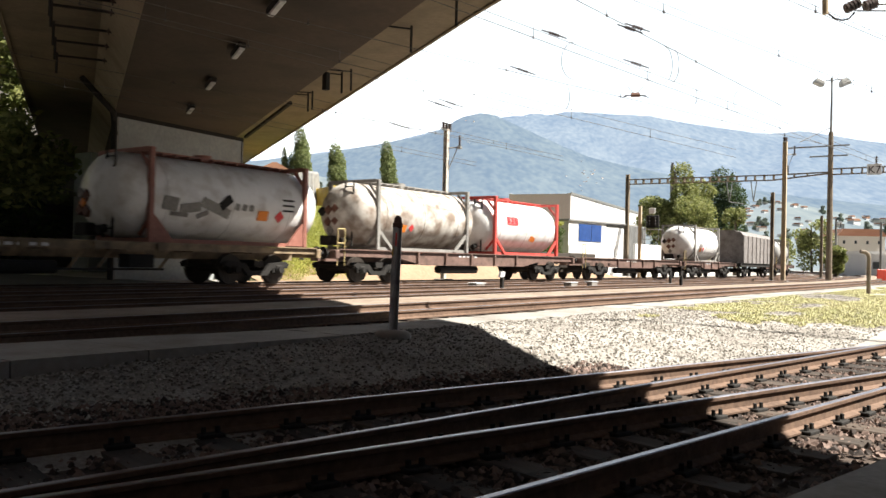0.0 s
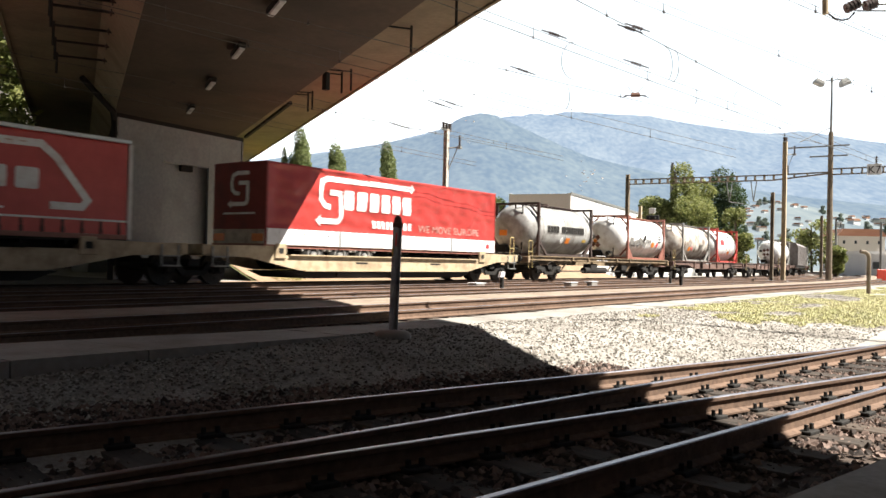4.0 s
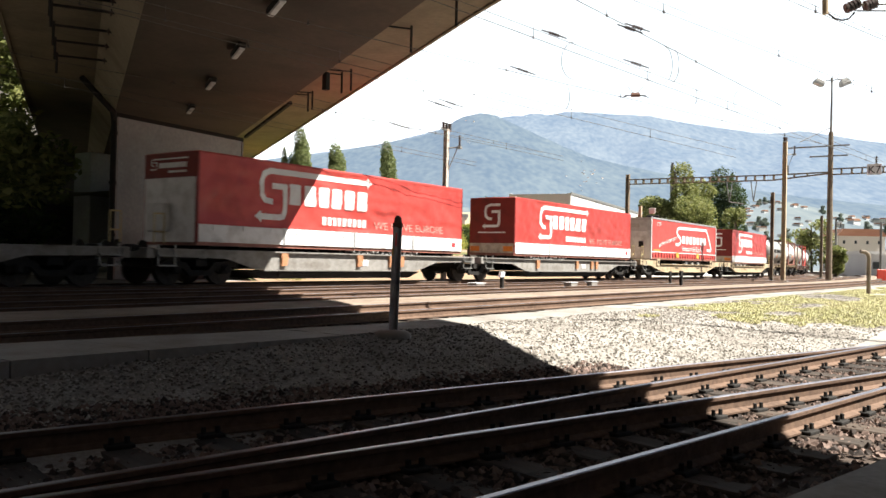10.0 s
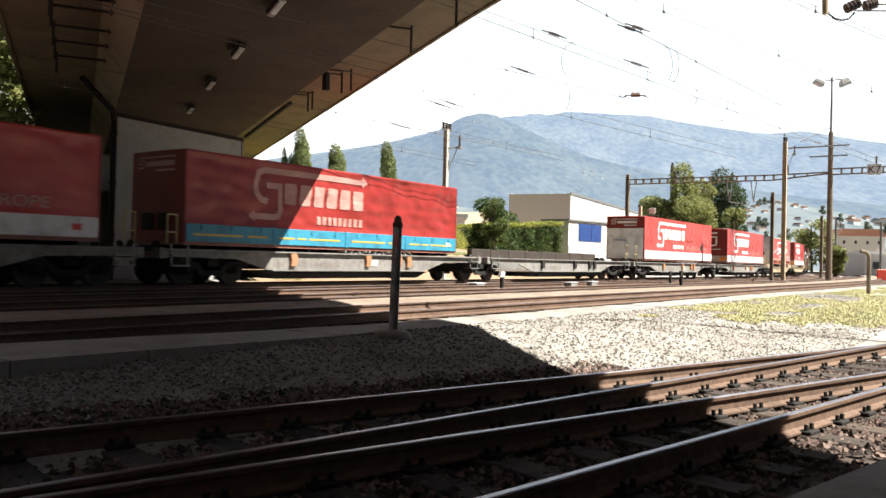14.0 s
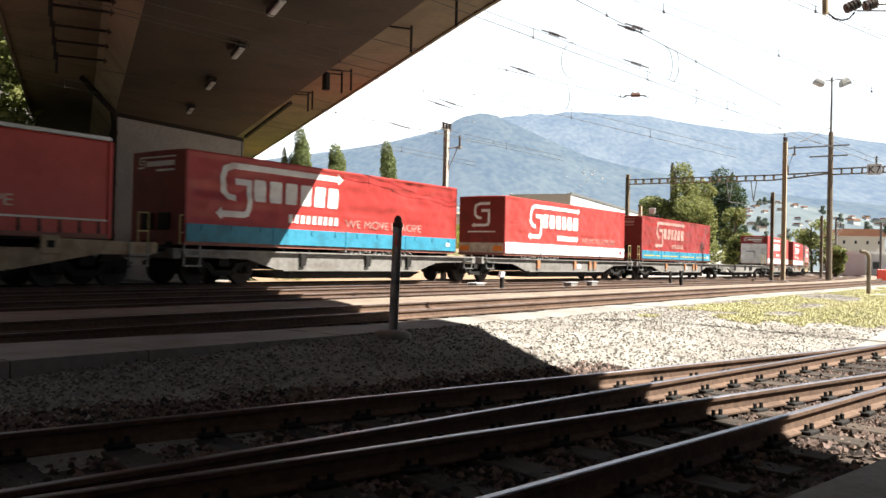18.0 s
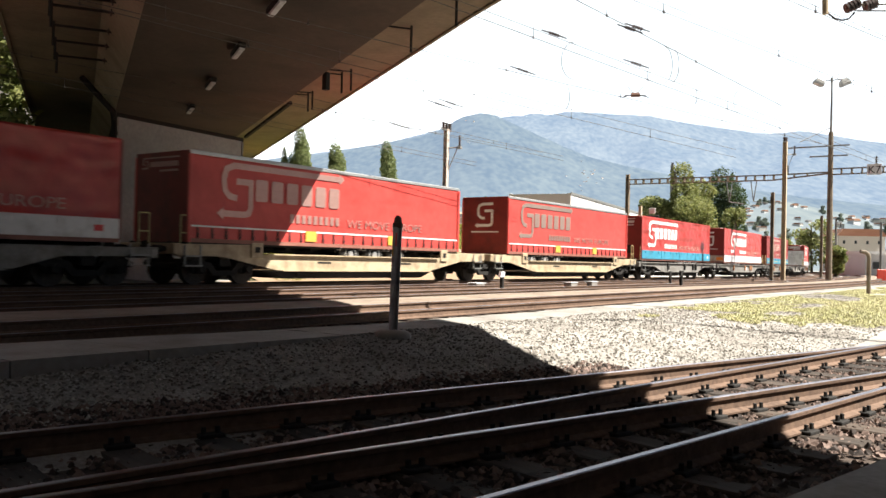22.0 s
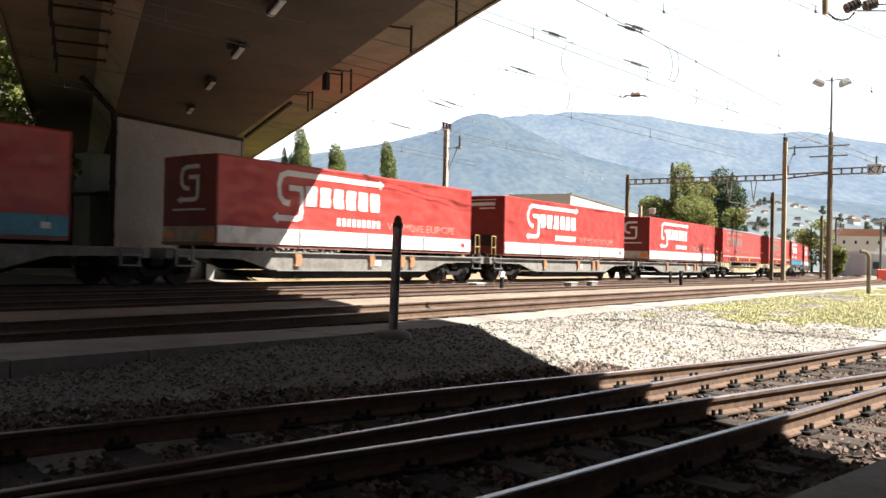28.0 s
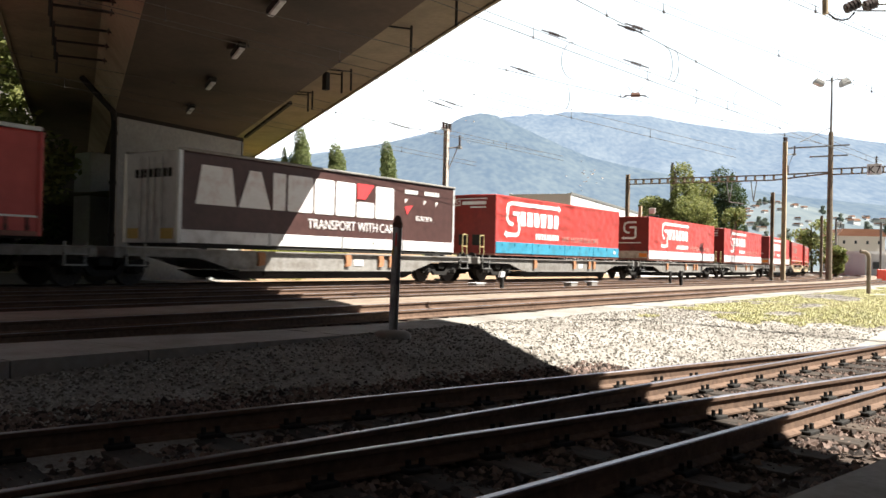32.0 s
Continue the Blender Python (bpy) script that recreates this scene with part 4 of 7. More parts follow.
def build_boxes():
    corrugated_box("steel_container", "yellow steel container on the bank", "container", (42.5, 38.9, 3.02), 62, 3.4, 2.2, 2.63, YELLOW_STEEL, "yellow containers")
    corrugated_box("steel_container", "yellow steel container half hidden by scrub", "container", (34.0, 39.2, 3.5), 62, 4.0, 2.3, 1.75, YELLOW_STEEL, "yellow containers")
    sheet = thing("sheeted_load", "stack covered with a hanging grey tarpaulin on the bank", "covered load")
    bm = bmesh.new()
    rings = []
    for z, g in ((3.6, 1.05), (4.9, 1.0), (5.8, 0.97), (6.7, 0.94), (6.85, 0.88)):
        ring = []
        for k in range(40):
            a = 2 * math.pi * k / 40
            c, s = math.cos(a), math.sin(a)
            q = max(abs(c), abs(s))
            w = 1 + 0.03 * math.sin(k * 2.4) * (7 - z)
            ring.append(Vector((41.5 + 1.05 * g * c / q * w, 42.1 + 1.25 * g * s / q * w, z)))
        rings.append(ring)
    loft(bm, rings)
    part("tarpaulin", bm, GREY_SHEET, sheet)
    bm = bmesh.new()
    box(bm, 38.6, 40.3, 42.4, 44.4, 3.6, 6.4, 0.03)
    part("dark_crate", bm, VAN_GREY, sheet)
    # the big hall
    hall = thing("warehouse", "large flat-roofed hall with pale pink and white walls", "warehouse", at=Matrix.Translation((76.8, 38.6, 0)) @ Matrix.Rotation(radians(10.6), 4, "Z"))
    for name, dims, material in (("end_wall", (-0.02, 0.3, 0.0, 6.6, -0.3, 7.95), PINK_RENDER), ("side_wall", (0, 36, -0.02, 0.3, -0.3, 8.0), WHITE_RENDER), ("far_wall", (0, 36, 6.4, 6.7, -0.3, 8.0), WHITE_RENDER), ("back_wall", (35.7, 36, 0.3, 6.4, -0.3, 8.0), WHITE_RENDER), ("roof", (0.1, 35.9, 0.1, 6.5, 7.6, 7.75), ROOF_GREY)):
        bm = bmesh.new()
        box(bm, *dims)
        part(name, bm, material, hall)
    bm = bmesh.new()
    box(bm, -0.1, 36.1, -0.1, -0.02, 7.85, 8.1)
    part("coping", bm, GALVANISED, hall)
    for k in range(8):
        bm = bmesh.new()
        box(bm, 6 + 3.6 * k, 8.6 + 3.6 * k, -0.06, -0.02, 3.2, 4.6)
        part("window", bm, GLASS_DARK, hall)
    # the site cabin
    cabin = thing("site_cabin", "white low cabin with blue window panels beside the track", "cabin", at=Matrix.Translation((62.6, 31.6, 0)) @ Matrix.Rotation(radians(-8), 4, "Z"))
    for k in range(6):
        bm = bmesh.new()
        box(bm, 1.45 * k + 0.01, 1.45 * k + 1.44, 0, 2.6, -0.3, 4.4 if k < 4 else 4.1)
        part("wall_panel", bm, WHITE_RENDER, cabin)
    bm = bmesh.new()
    box(bm, -0.15, 8.9, -0.15, 2.8, 4.42, 4.55)
    part("roof", bm, ROOF_GREY, cabin)
    for k in range(2):
        bm = bmesh.new()
        box(bm, 1.5 + 1.95 * k, 3.38 + 1.6 * k, -0.04, 0.0, 2.75, 4.2)
        part("window_panel", bm, BLUE_PANEL, cabin, "blue window panel")
    bm = bmesh.new()
    box(bm, -0.0, 0.5, -0.05, 0.0, 0.1, 2.4)
    part("door", bm, GREY_RENDER, cabin)
    fence = thing("boundary_wall", "long low white wall beside the track", "wall", kind="structure")
    for k in range(9):
        bm = bmesh.new()
        box(bm, 71.6 + 3.0 * k, 74.58 + 3.0 * k, 29.4 + 0.05 * k, 29.6 + 0.05 * k, -0.3, 2.75)
        part("panel", bm, WHITE_RENDER, fence)
    dark = corrugated_box("steel_container", "grey steel container behind the white wall", "container", (78, 33.2, -0.2), 6, 6.0, 2.4, 4.9, GREY_SHEET)
    low = thing("long_building", "long low brown-grey building behind the poplars", "building", at=Matrix.Translation((83.6, 72.3, 0)) @ Matrix.Rotation(radians(-54.5), 4, "Z"))
    bm = bmesh.new()
    box(bm, 0, 13.5, 0, 8, -0.3, 6.6)
    part("wall", bm, PINK_RENDER, low)
    bm = bmesh.new()
    box(bm, -0.4, 13.9, -0.4, 8.4, 6.604, 7.0)
    part("roof", bm, ROOF_GREY, low)
    for k in range(4):
        bm = bmesh.new()
        box(bm, 1.0 + 3.2 * k, 2.6 + 3.2 * k, -0.06, 0, 4.4, 5.6)
        part("window", bm, GLASS_DARK, low)
    # right-hand buildings
    shed = thing("low_building", "low pale grey flat-roofed building across the yard", "building", at=Matrix.Translation((143.6, 21.3, 0)) @ Matrix.Rotation(radians(-57), 4, "Z"))
    bm = bmesh.new()
    box(bm, 0, 24, 0, 10, -0.4, 3.3)
    part("wall", bm, GREY_RENDER, shed)
    bm = bmesh.new()
    box(bm, -0.6, 24.6, -0.6, 10.6, 3.304, 3.75)
    part("roof", bm, WHITE_RENDER, shed)
    for k in range(7):
        bm = bmesh.new()
        box(bm, 1.2 + 3.2 * k, 2.5 + 3.2 * k, -0.06, 0.0, 0.0 if k in (1, 2) else 1.0, 2.1)
        part("door" if k in (1, 2) else "window", bm, GLASS_DARK, shed)
    block = far_house(14, 12, 11.0, 2.2, CREAM_RENDER, ROOF_TILE, 3, "cream three-storey building with a terracotta roof", "apartment_building", "")
    block.matrix_world = Matrix.Translation((286, 46, 0)) @ Matrix.Rotation(radians(-57), 4, "Z")
    barrier = thing("barrier", "red plastic barrier at the yard's edge", "barrier", at=Matrix.Translation((96, 13.1, 0)) @ Matrix.Rotation(radians(-55), 4, "Z"))
    for k in range(3):
        bm = bmesh.new()
        box(bm, 1.5 * k, 1.5 * k + 1.42, -0.12, 0.12, -0.3, 0.95, 0.05)
        part("segment", bm, RED_PLASTIC, barrier)


build_boxes()


def build_bank_backdrop():
    """What shows over the bank: a dry field on the rise, a white shed and a house's tiled roof."""
    verts = []
    for i in range(25):
        for j in range(9):
            p = at_bearing(-4.5 + 9.5 * i / 24, 185 + 12 * j)
            verts.append((p.x, p.y, 8.6 + 1.05 * j + 0.5 * noise.noise((p.x * 0.05, p.y * 0.05, 3))))
    faces = [(i * 9 + j, i * 9 + j + 1, i * 9 + j + 10, i * 9 + j + 9) for i in range(24) for j in range(8)]
    tagged(new("field", from_lists("field", verts, faces, DRY_FIELD, True)), "dry pale brown field on the rise behind the railway", "field", kind="structure")
    shed = thing("shed", "long low white shed with a sloping slatted roof on the bank", "shed", at=Matrix.Translation((52.4, 46.0, 2.4)) @ Matrix.Rotation(radians(-8), 4, "Z"))
    bm = bmesh.new()
    box(bm, 0, 3.0, 0, 3, 0, 2.75)
    part("wall", bm, GREY_RENDER, shed)
    bm = bmesh.new()
    slab(bm, [(-0.2, 3.7), (3.2, 3.35), (3.2, 3.12), (-0.2, 3.47)], -0.2, 3.2)
    slab(bm, [(0.2, 3.38), (3.2, 3.05), (3.2, 2.9), (0.2, 3.2)], -0.25, 3.2)
    part("roof", bm, WHITE_RENDER, shed)
    house = far_house(3.4, 5, 7.6, 1.1, CREAM_RENDER, ROOF_TILE, 2, "cream house with a terracotta roof behind the bank", "house", "")
    house.matrix_world = Matrix.Translation((55.6, 60.0, 0.9)) @ Matrix.Rotation(radians(-35), 4, "Z")


DRY_FIELD = shade("dry_field", (0.3, 0.22, 0.14), (0.44, 0.35, 0.24), 0.95, grain=0.6, stain=0.06, bump=0.0)
build_bank_backdrop()

# unseen wall added at the camera's back, to cast shade and cut sky light
BACK = bmesh.new()
box(BACK, -60, 9.3, -3.6, -3.0, -0.5, 4.0)
solo("wall_back", BACK, DARK_RENDER, "unseen plain wall added behind the near tracks to cast shade", "wall", kind="structure")
# second unseen wall, added against sky light and taller on the left
REAR = bmesh.new()
box(REAR, 3.003, 95, -17.0, -16.0, -0.5, 3.2)
box(REAR, -60, 3, -17.0, -16.0, -0.5, 13.0)
solo("wall_rear", REAR, DARK_RENDER, "unseen plain wall added behind the camera to block sky light", "wall", kind="structure")
# unseen wall added at the yard's far end, blocking sky light; opening for tracks
SIDE_WALL = bmesh.new()
for y0, y1, z0 in ((-3.0, 7.6, -0.5), (7.6, 24.2, 6.4), (24.2, 52.0, -0.5)):
    box(SIDE_WALL, -10.0, -9.0, y0, y1 - 0.003, z0, 24.0)
solo("wall_side", SIDE_WALL, BLOCKER_BLACK, "unseen black wall added to block sky light, open for the tracks", "wall", kind="structure")

EDGING = bmesh.new()
loft(EDGING, [[Vector((x, -2.98, z)) if i in (0, 3) else Vector((x, 0.87 - 0.207 * (x - 5.27), z)) for i, z in enumerate((-0.5, -0.5, -0.28, -0.28))] for x in (2.0, 9.0, 16.0)])
solo("platform_edge", EDGING, CONCRETE, "grey concrete platform edge beside the near track", "platform", kind="structure")

# ---- posts, masts and wires ----
def marker_post():
    post = thing("marker_post", "grey steel marker post with a brown cap on a concrete foot", "post", at=Matrix.Translation((7.86, 6.28, -0.03)) @ Matrix.Rotation(radians(-54.7), 4, "Z") @ Matrix.Rotation(radians(1.2), 4, "Y"))
    bm = bmesh.new()
    tube(bm, (-0.02, -0.01, 0.0), (-0.02, -0.01, 1.33), 0.036, 14)
    box(bm, 0.012, 0.046, 0.02, 0.032, 0.0, 1.33)
    box(bm, 0.044, 0.053, -0.045, 0.045, 0.0, 1.33)
    part("shaft", bm, POST_GREY, post)
    bm = bmesh.new()
    box(bm, -0.06, 0.06, -0.05, 0.05, 1.3, 1.37, 0.015)
    tube(bm, (0, 0, 1.37), (0, 0, 1.42), 0.05, 14, 0.045)
    tube(bm, (0, 0, 1.42), (0, 0, 1.45), 0.045, 14, 0.02)
    part("cap", bm, POST_CAP, post, "rusty brown rounded cap")
    bm = bmesh.new()
    box(bm, -0.02, 0.0, -0.05, -0.046, 1.08, 1.24)
    part("sticker", bm, LETTER_RED, post)
    bm = bmesh.new()
    box(bm, -0.053, -0.035, -0.05, -0.046, 0.96, 1.06)
    part("sticker", bm, YELLOW_PAINT, post)
    bm = bmesh.new()
    rings = []
    for r, z in ((0.23, -0.1), (0.215, 0.03), (0.17, 0.065), (0.09, 0.075)):
        rings.append([Vector((r * (1 + 0.12 * noise.noise((math.cos(a), math.sin(a), z))) * math.cos(a), r * math.sin(a), z)) for a in [2 * math.pi * k / 18 for k in range(18)]])
    loft(bm, rings)
    part("foot", bm, CONCRETE, post, "rounded concrete foot", smooth=True)


marker_post()


def hooked_post():
    post = thing("bent_post", "rusty steel post with a bent top", "post", at=Matrix.Translation((34.6, 5.0, -0.15)))
    bm = bmesh.new()
    pts = [(0, 0, -0.1), (0, 0, 1.5), (-0.03, 0.04, 1.62), (-0.1, 0.13, 1.7), (-0.2, 0.26, 1.72)]
    bent(bm, pts, 0.075, 12)
    part("shaft", bm, MAST_BROWN, post)
    bm = bmesh.new()
    tube(bm, (0, 0, 0.8), (0, 0, 1.1), 0.08, 12)
    part("band", bm, MAST_BROWN, post)
    bm = bmesh.new()
    tube(bm, (0, 0, -0.1), (0, 0, 0.04), 0.22, 14)
    part("foot", bm, CONCRETE, post)


hooked_post()


def insulator(bm, a, b, r=0.07, n=6):
    """A string of discs between a and b."""
    a, b = Vector(a), Vector(b)
    tube(bm, a, b, r * 0.4, 6)
    for k in range(n):
        p = a.lerp(b, (k + 0.5) / n)
        d = (b - a).normalized() * 0.018
        tube(bm, p - d, p + d, r, 8)


def h_mast(label, x, y, height, material=MAST_BROWN, arms=True, w=0.16):
    mast = thing("catenary_mast", label, "catenary mast", "catenary masts", at=Matrix.Translation((x, y, -0.3)))
    h = height + 0.3
    bm = bmesh.new()
    for s in (-1, 1):
        box(bm, -w, w, s * w - 0.012, s * w + 0.012, 0, h)
    box(bm, -0.012, 0.012, -w + 0.012, w - 0.012, 0, h)
    part("column", bm, material, mast)
    if arms:
        bm = bmesh.new()
        for dx in (-0.28, 0.0, 0.28):
            insulator(bm, (dx, 0, h), (dx, 0, h + 0.32), 0.12, 3)
        part("top_insulators", bm, INSULATOR, mast)
        bm = bmesh.new()
        beam(bm, (-0.4, 0, h - 0.04), (0.4, 0, h - 0.04), 0.08)
        part("cross_arm", bm, GALVANISED, mast)
        bm = bmesh.new()
        tube(bm, (0.05, -w, h - 0.95), (0.38, -0.56, h - 0.9), 0.035, 8)
        tube(bm, (0.05, -w, h - 2.1), (0.32, -0.46, h - 0.95), 0.022, 8)
        box(bm, 0.28, 0.48, -0.66, -0.46, h - 0.98, h - 0.86)
        part("bracket", bm, GALVANISED, mast)
        bm = bmesh.new()
        insulator(bm, (0.38, -0.56, h - 0.86), (0.38, -0.56, h - 0.3), 0.08, 5)
        part("insulator", bm, INSULATOR, mast)
    bm = bmesh.new()
    box(bm, -0.35, 0.35, -0.35, 0.35, -0.1, 0.25, 0.03)
    part("footing", bm, CONCRETE, mast)
    return mast


h_mast("grey-brown steel catenary mast behind the train", 34.3, 24.25, 7.5, MAST_PALE, w=0.1)
h_mast("tall brown catenary mast in front of the bend", 63.2, 14.7, 10.0, TIMBER_POST, w=0.13)
h_mast("slender brown pole beside the mast", 62.6, 15.35, 6.3, arms=False, w=0.1)
h_mast("slender brown pole near the bend", 92, 17.7, 6.3, arms=False, w=0.11)
h_mast("far grey catenary mast behind the trees", 118, 43, 15.5, GALVANISED, True, w=0.2)
h_mast("far grey catenary mast near the low building", 120, 16.0, 7.0, GALVANISED, False, 0.12)
h_mast("far grey catenary mast at the yard's end", 150, 16.8, 9.5, GALVANISED, False, 0.14)
h_mast("far grey catenary mast beyond the bend", 135, 24.0, 8.0, GALVANISED, True, 0.12)


def truss(bm, a, b, depth, step):
    a, b = Vector(a), Vector(b)
    up = Vector((0, 0, depth))
    for off in (-0.14, 0.14):
        o = Vector((off, 0, 0))
        beam(bm, a + o, b + o, 0.07)
        beam(bm, a + up + o, b + up + o, 0.07)
        n = max(2, round((b - a).length / step))
        for k in range(n + 1):
            p = a.lerp(b, k / n) + o
            beam(bm, p, p + up, 0.09)


def build_gantry():
    g = thing("catenary_gantry", "rusty lattice gantry spanning the tracks with a floodlight mast", "gantry")
    bm = bmesh.new()
    truss(bm, (72, 17.6, 8.12), (72, 30.4, 8.2), 0.42, 0.75)
    for off in (-0.14, 0.14):
        beam(bm, (72 + off, 13.4, 8.5), (72 + off, 17.6, 8.12), 0.08)
        beam(bm, (72 + off, 13.4, 8.6), (72 + off, 17.6, 8.54), 0.08)
        for y in (15.0, 16.0, 16.8):
            beam(bm, (72 + off, y, 8.5 - 0.09 * (y - 13.4)), (72 + off, y, 8.58), 0.07)
    part("girder", bm, MAST_BROWN, g, "lattice girder over the far tracks")
    bm = bmesh.new()
    truss(bm, (72, -6.0, 8.55), (72, 13.2, 8.4), 0.45, 0.75)
    part("girder", bm, MAST_BROWN, g, "lattice girder over the near tracks")
    bm = bmesh.new()
    for k in range(2):
        box(bm, 71.84, 72.16, 30.25 + 0.28 * k, 30.28 + 0.28 * k, -0.3, 9.1)
    box(bm, 71.98, 72.02, 30.28, 30.53, -0.3, 9.1)
    part("leg", bm, MAST_BROWN, g)
    bm = bmesh.new()
    tube(bm, (72, 13.28, -0.3), (72, 13.28, 11.8), 0.25, 10, 0.18)
    part("mast", bm, MAST_BROWN, g, "heavy brown lattice mast")
    bm = bmesh.new()
    for k in range(26):
        tube(bm, (72, 13.28, 0.1 + 0.45 * k), (72, 13.28, 0.15 + 0.45 * k), 0.258 - 0.0027 * k, 10)
    part("mast_ring", bm, MAST_BROWN, g)
    bm = bmesh.new()
    tube(bm, (72, 13.28, 11.8), (72, 13.28, 16.0), 0.1, 10, 0.06)
    part("lamp_pole", bm, GALVANISED, g)
    across = Vector((0.578, -0.816, 0))   # the two heads stand out along this line
    top = Vector((72, 13.28, 15.95))
    bm = bmesh.new()
    for k in (-1, 1):
        beam(bm, top, top + across * 0.95 * k + Vector((0, 0, 0.14 if k > 0 else -0.02)), 0.07)
    tube(bm, top - Vector((0, 0, 0.2)), top + Vector((0, 0, 0.22)), 0.1, 10)
    part("lamp_arm", bm, GALVANISED, g)
    for k in (-1, 1):
        turn = Matrix.Translation(top + across * 1.0 * k + Vector((0, 0, -0.12))) @ Matrix.Rotation(math.atan2(across.y, across.x), 4, "Z") @ Matrix.Rotation(radians(-24 * k), 4, "Y")
        bm = bmesh.new()
        loft(bm, [[Vector((x * w, y * w, z)) for x, y in ((-0.38, -0.3), (0.38, -0.3), (0.38, 0.3), (-0.38, 0.3))] for w, z in ((1.0, -0.28), (1.0, -0.12), (0.8, 0.14), (0.4, 0.3))])
        bmesh.ops.transform(bm, verts=bm.verts, matrix=turn)
        head = part("floodlight", bm, GALVANISED, g, "grey floodlight head")
        bm = bmesh.new()
        box(bm, -0.33, 0.33, -0.25, 0.25, -0.31, -0.283)
        box(bm, -0.26, 0.26, -0.295, -0.27, -0.2, 0.02)
        bmesh.ops.transform(bm, verts=bm.verts, matrix=turn)
        part("lens", bm, FITTING, head, "pale lamp glass")
    for z, w in ((10.7, 1.6), (9.9, 1.5)):
        bm = bmesh.new()
        beam(bm, (72, 13.5 - w, z), (72, 13.5 + w * (1.9 if z > 10 else 0.9), z), 0.1)
        part("cross_arm", bm, GALVANISED, g)
    bm = bmesh.new()
    tube(bm, (72, 13.28, 12.2), (66, 14.3, 10.3), 0.03, 6)
    part("stay", bm, WIRE, g)
    for y, z in ((16.5, 8.6), (26.0, 8.66), (10.0, 9.05)):
        bm = bmesh.new()
        insulator(bm, (72, y, z), (72, y, z + 0.65), 0.12, 4)
        part("insulator", bm, INSULATOR, g)
    for y in (19.2, 21.2):
        bm = bmesh.new()
        tube(bm, (72, y - 0.25, 8.15), (72, y, 6.4), 0.04, 8)
        tube(bm, (72, y + 0.25, 8.15), (72, y, 6.4), 0.04, 8)
        tube(bm, (72, y, 6.4), (72, y - 1.2, 6.2), 0.03, 8)
        part("drop_bracket", bm, GALVANISED, g)
    bm = bmesh.new()
    box(bm, 71.76, 71.8, 9.6, 10.62, 8.25, 9.08, 0.01)
    plate = part("sign", bm, WHITE_BOARD, g, "white location sign")
    lettering("sign_writing", "K7", 0.8, UNDERGEAR, plate, Matrix.Translation((71.75, 10.56, 8.37)) @ Matrix.Rotation(radians(-90), 4, "Z") @ SIGN, 1.0)


build_gantry()


def build_signal():
    s = thing("railway_signal", "railway light signal with a dark head on a brown post", "signal", at=Matrix.Translation((57.3, 23.2, -0.3)))
    bm = bmesh.new()
    box(bm, -0.1, 0.1, -0.1, 0.1, 0, 5.4)
    part("post", bm, TIMBER_POST, s)
    bm = bmesh.new()
    box(bm, 0.1, 0.3, -1.35, -0.4, 3.85, 4.75, 0.06)
    part("head", bm, UNDERGEAR, s, "dark square signal head")
    bm = bmesh.new()
    box(bm, 0.0, 0.1, -1.1, -0.65, 4.85, 5.25, 0.02)
    part("number_plate", bm, WHITE_BOARD, s)
    for k in range(2):
        for j in range(3):
            bm = bmesh.new()
            tube(bm, (0.1, -1.1 + 0.45 * k, 4.1 + 0.22 * j), (-0.08, -1.1 + 0.45 * k, 4.1 + 0.22 * j), 0.085, 10)
            part("lens_hood", bm, RUBBER, s)
    bm = bmesh.new()
    box(bm, -0.25, 0.4, -1.5, -0.3, 3.7, 3.75)
    for dy in (-1.5, -0.9, -0.3):
        beam(bm, (-0.25, dy, 3.7), (-0.25, dy, 3.0), 0.04)
    beam(bm, (-0.25, -1.5, 3.0), (-0.25, -0.3, 3.0), 0.04)
    part("platform", bm, GALVANISED, s)


build_signal()


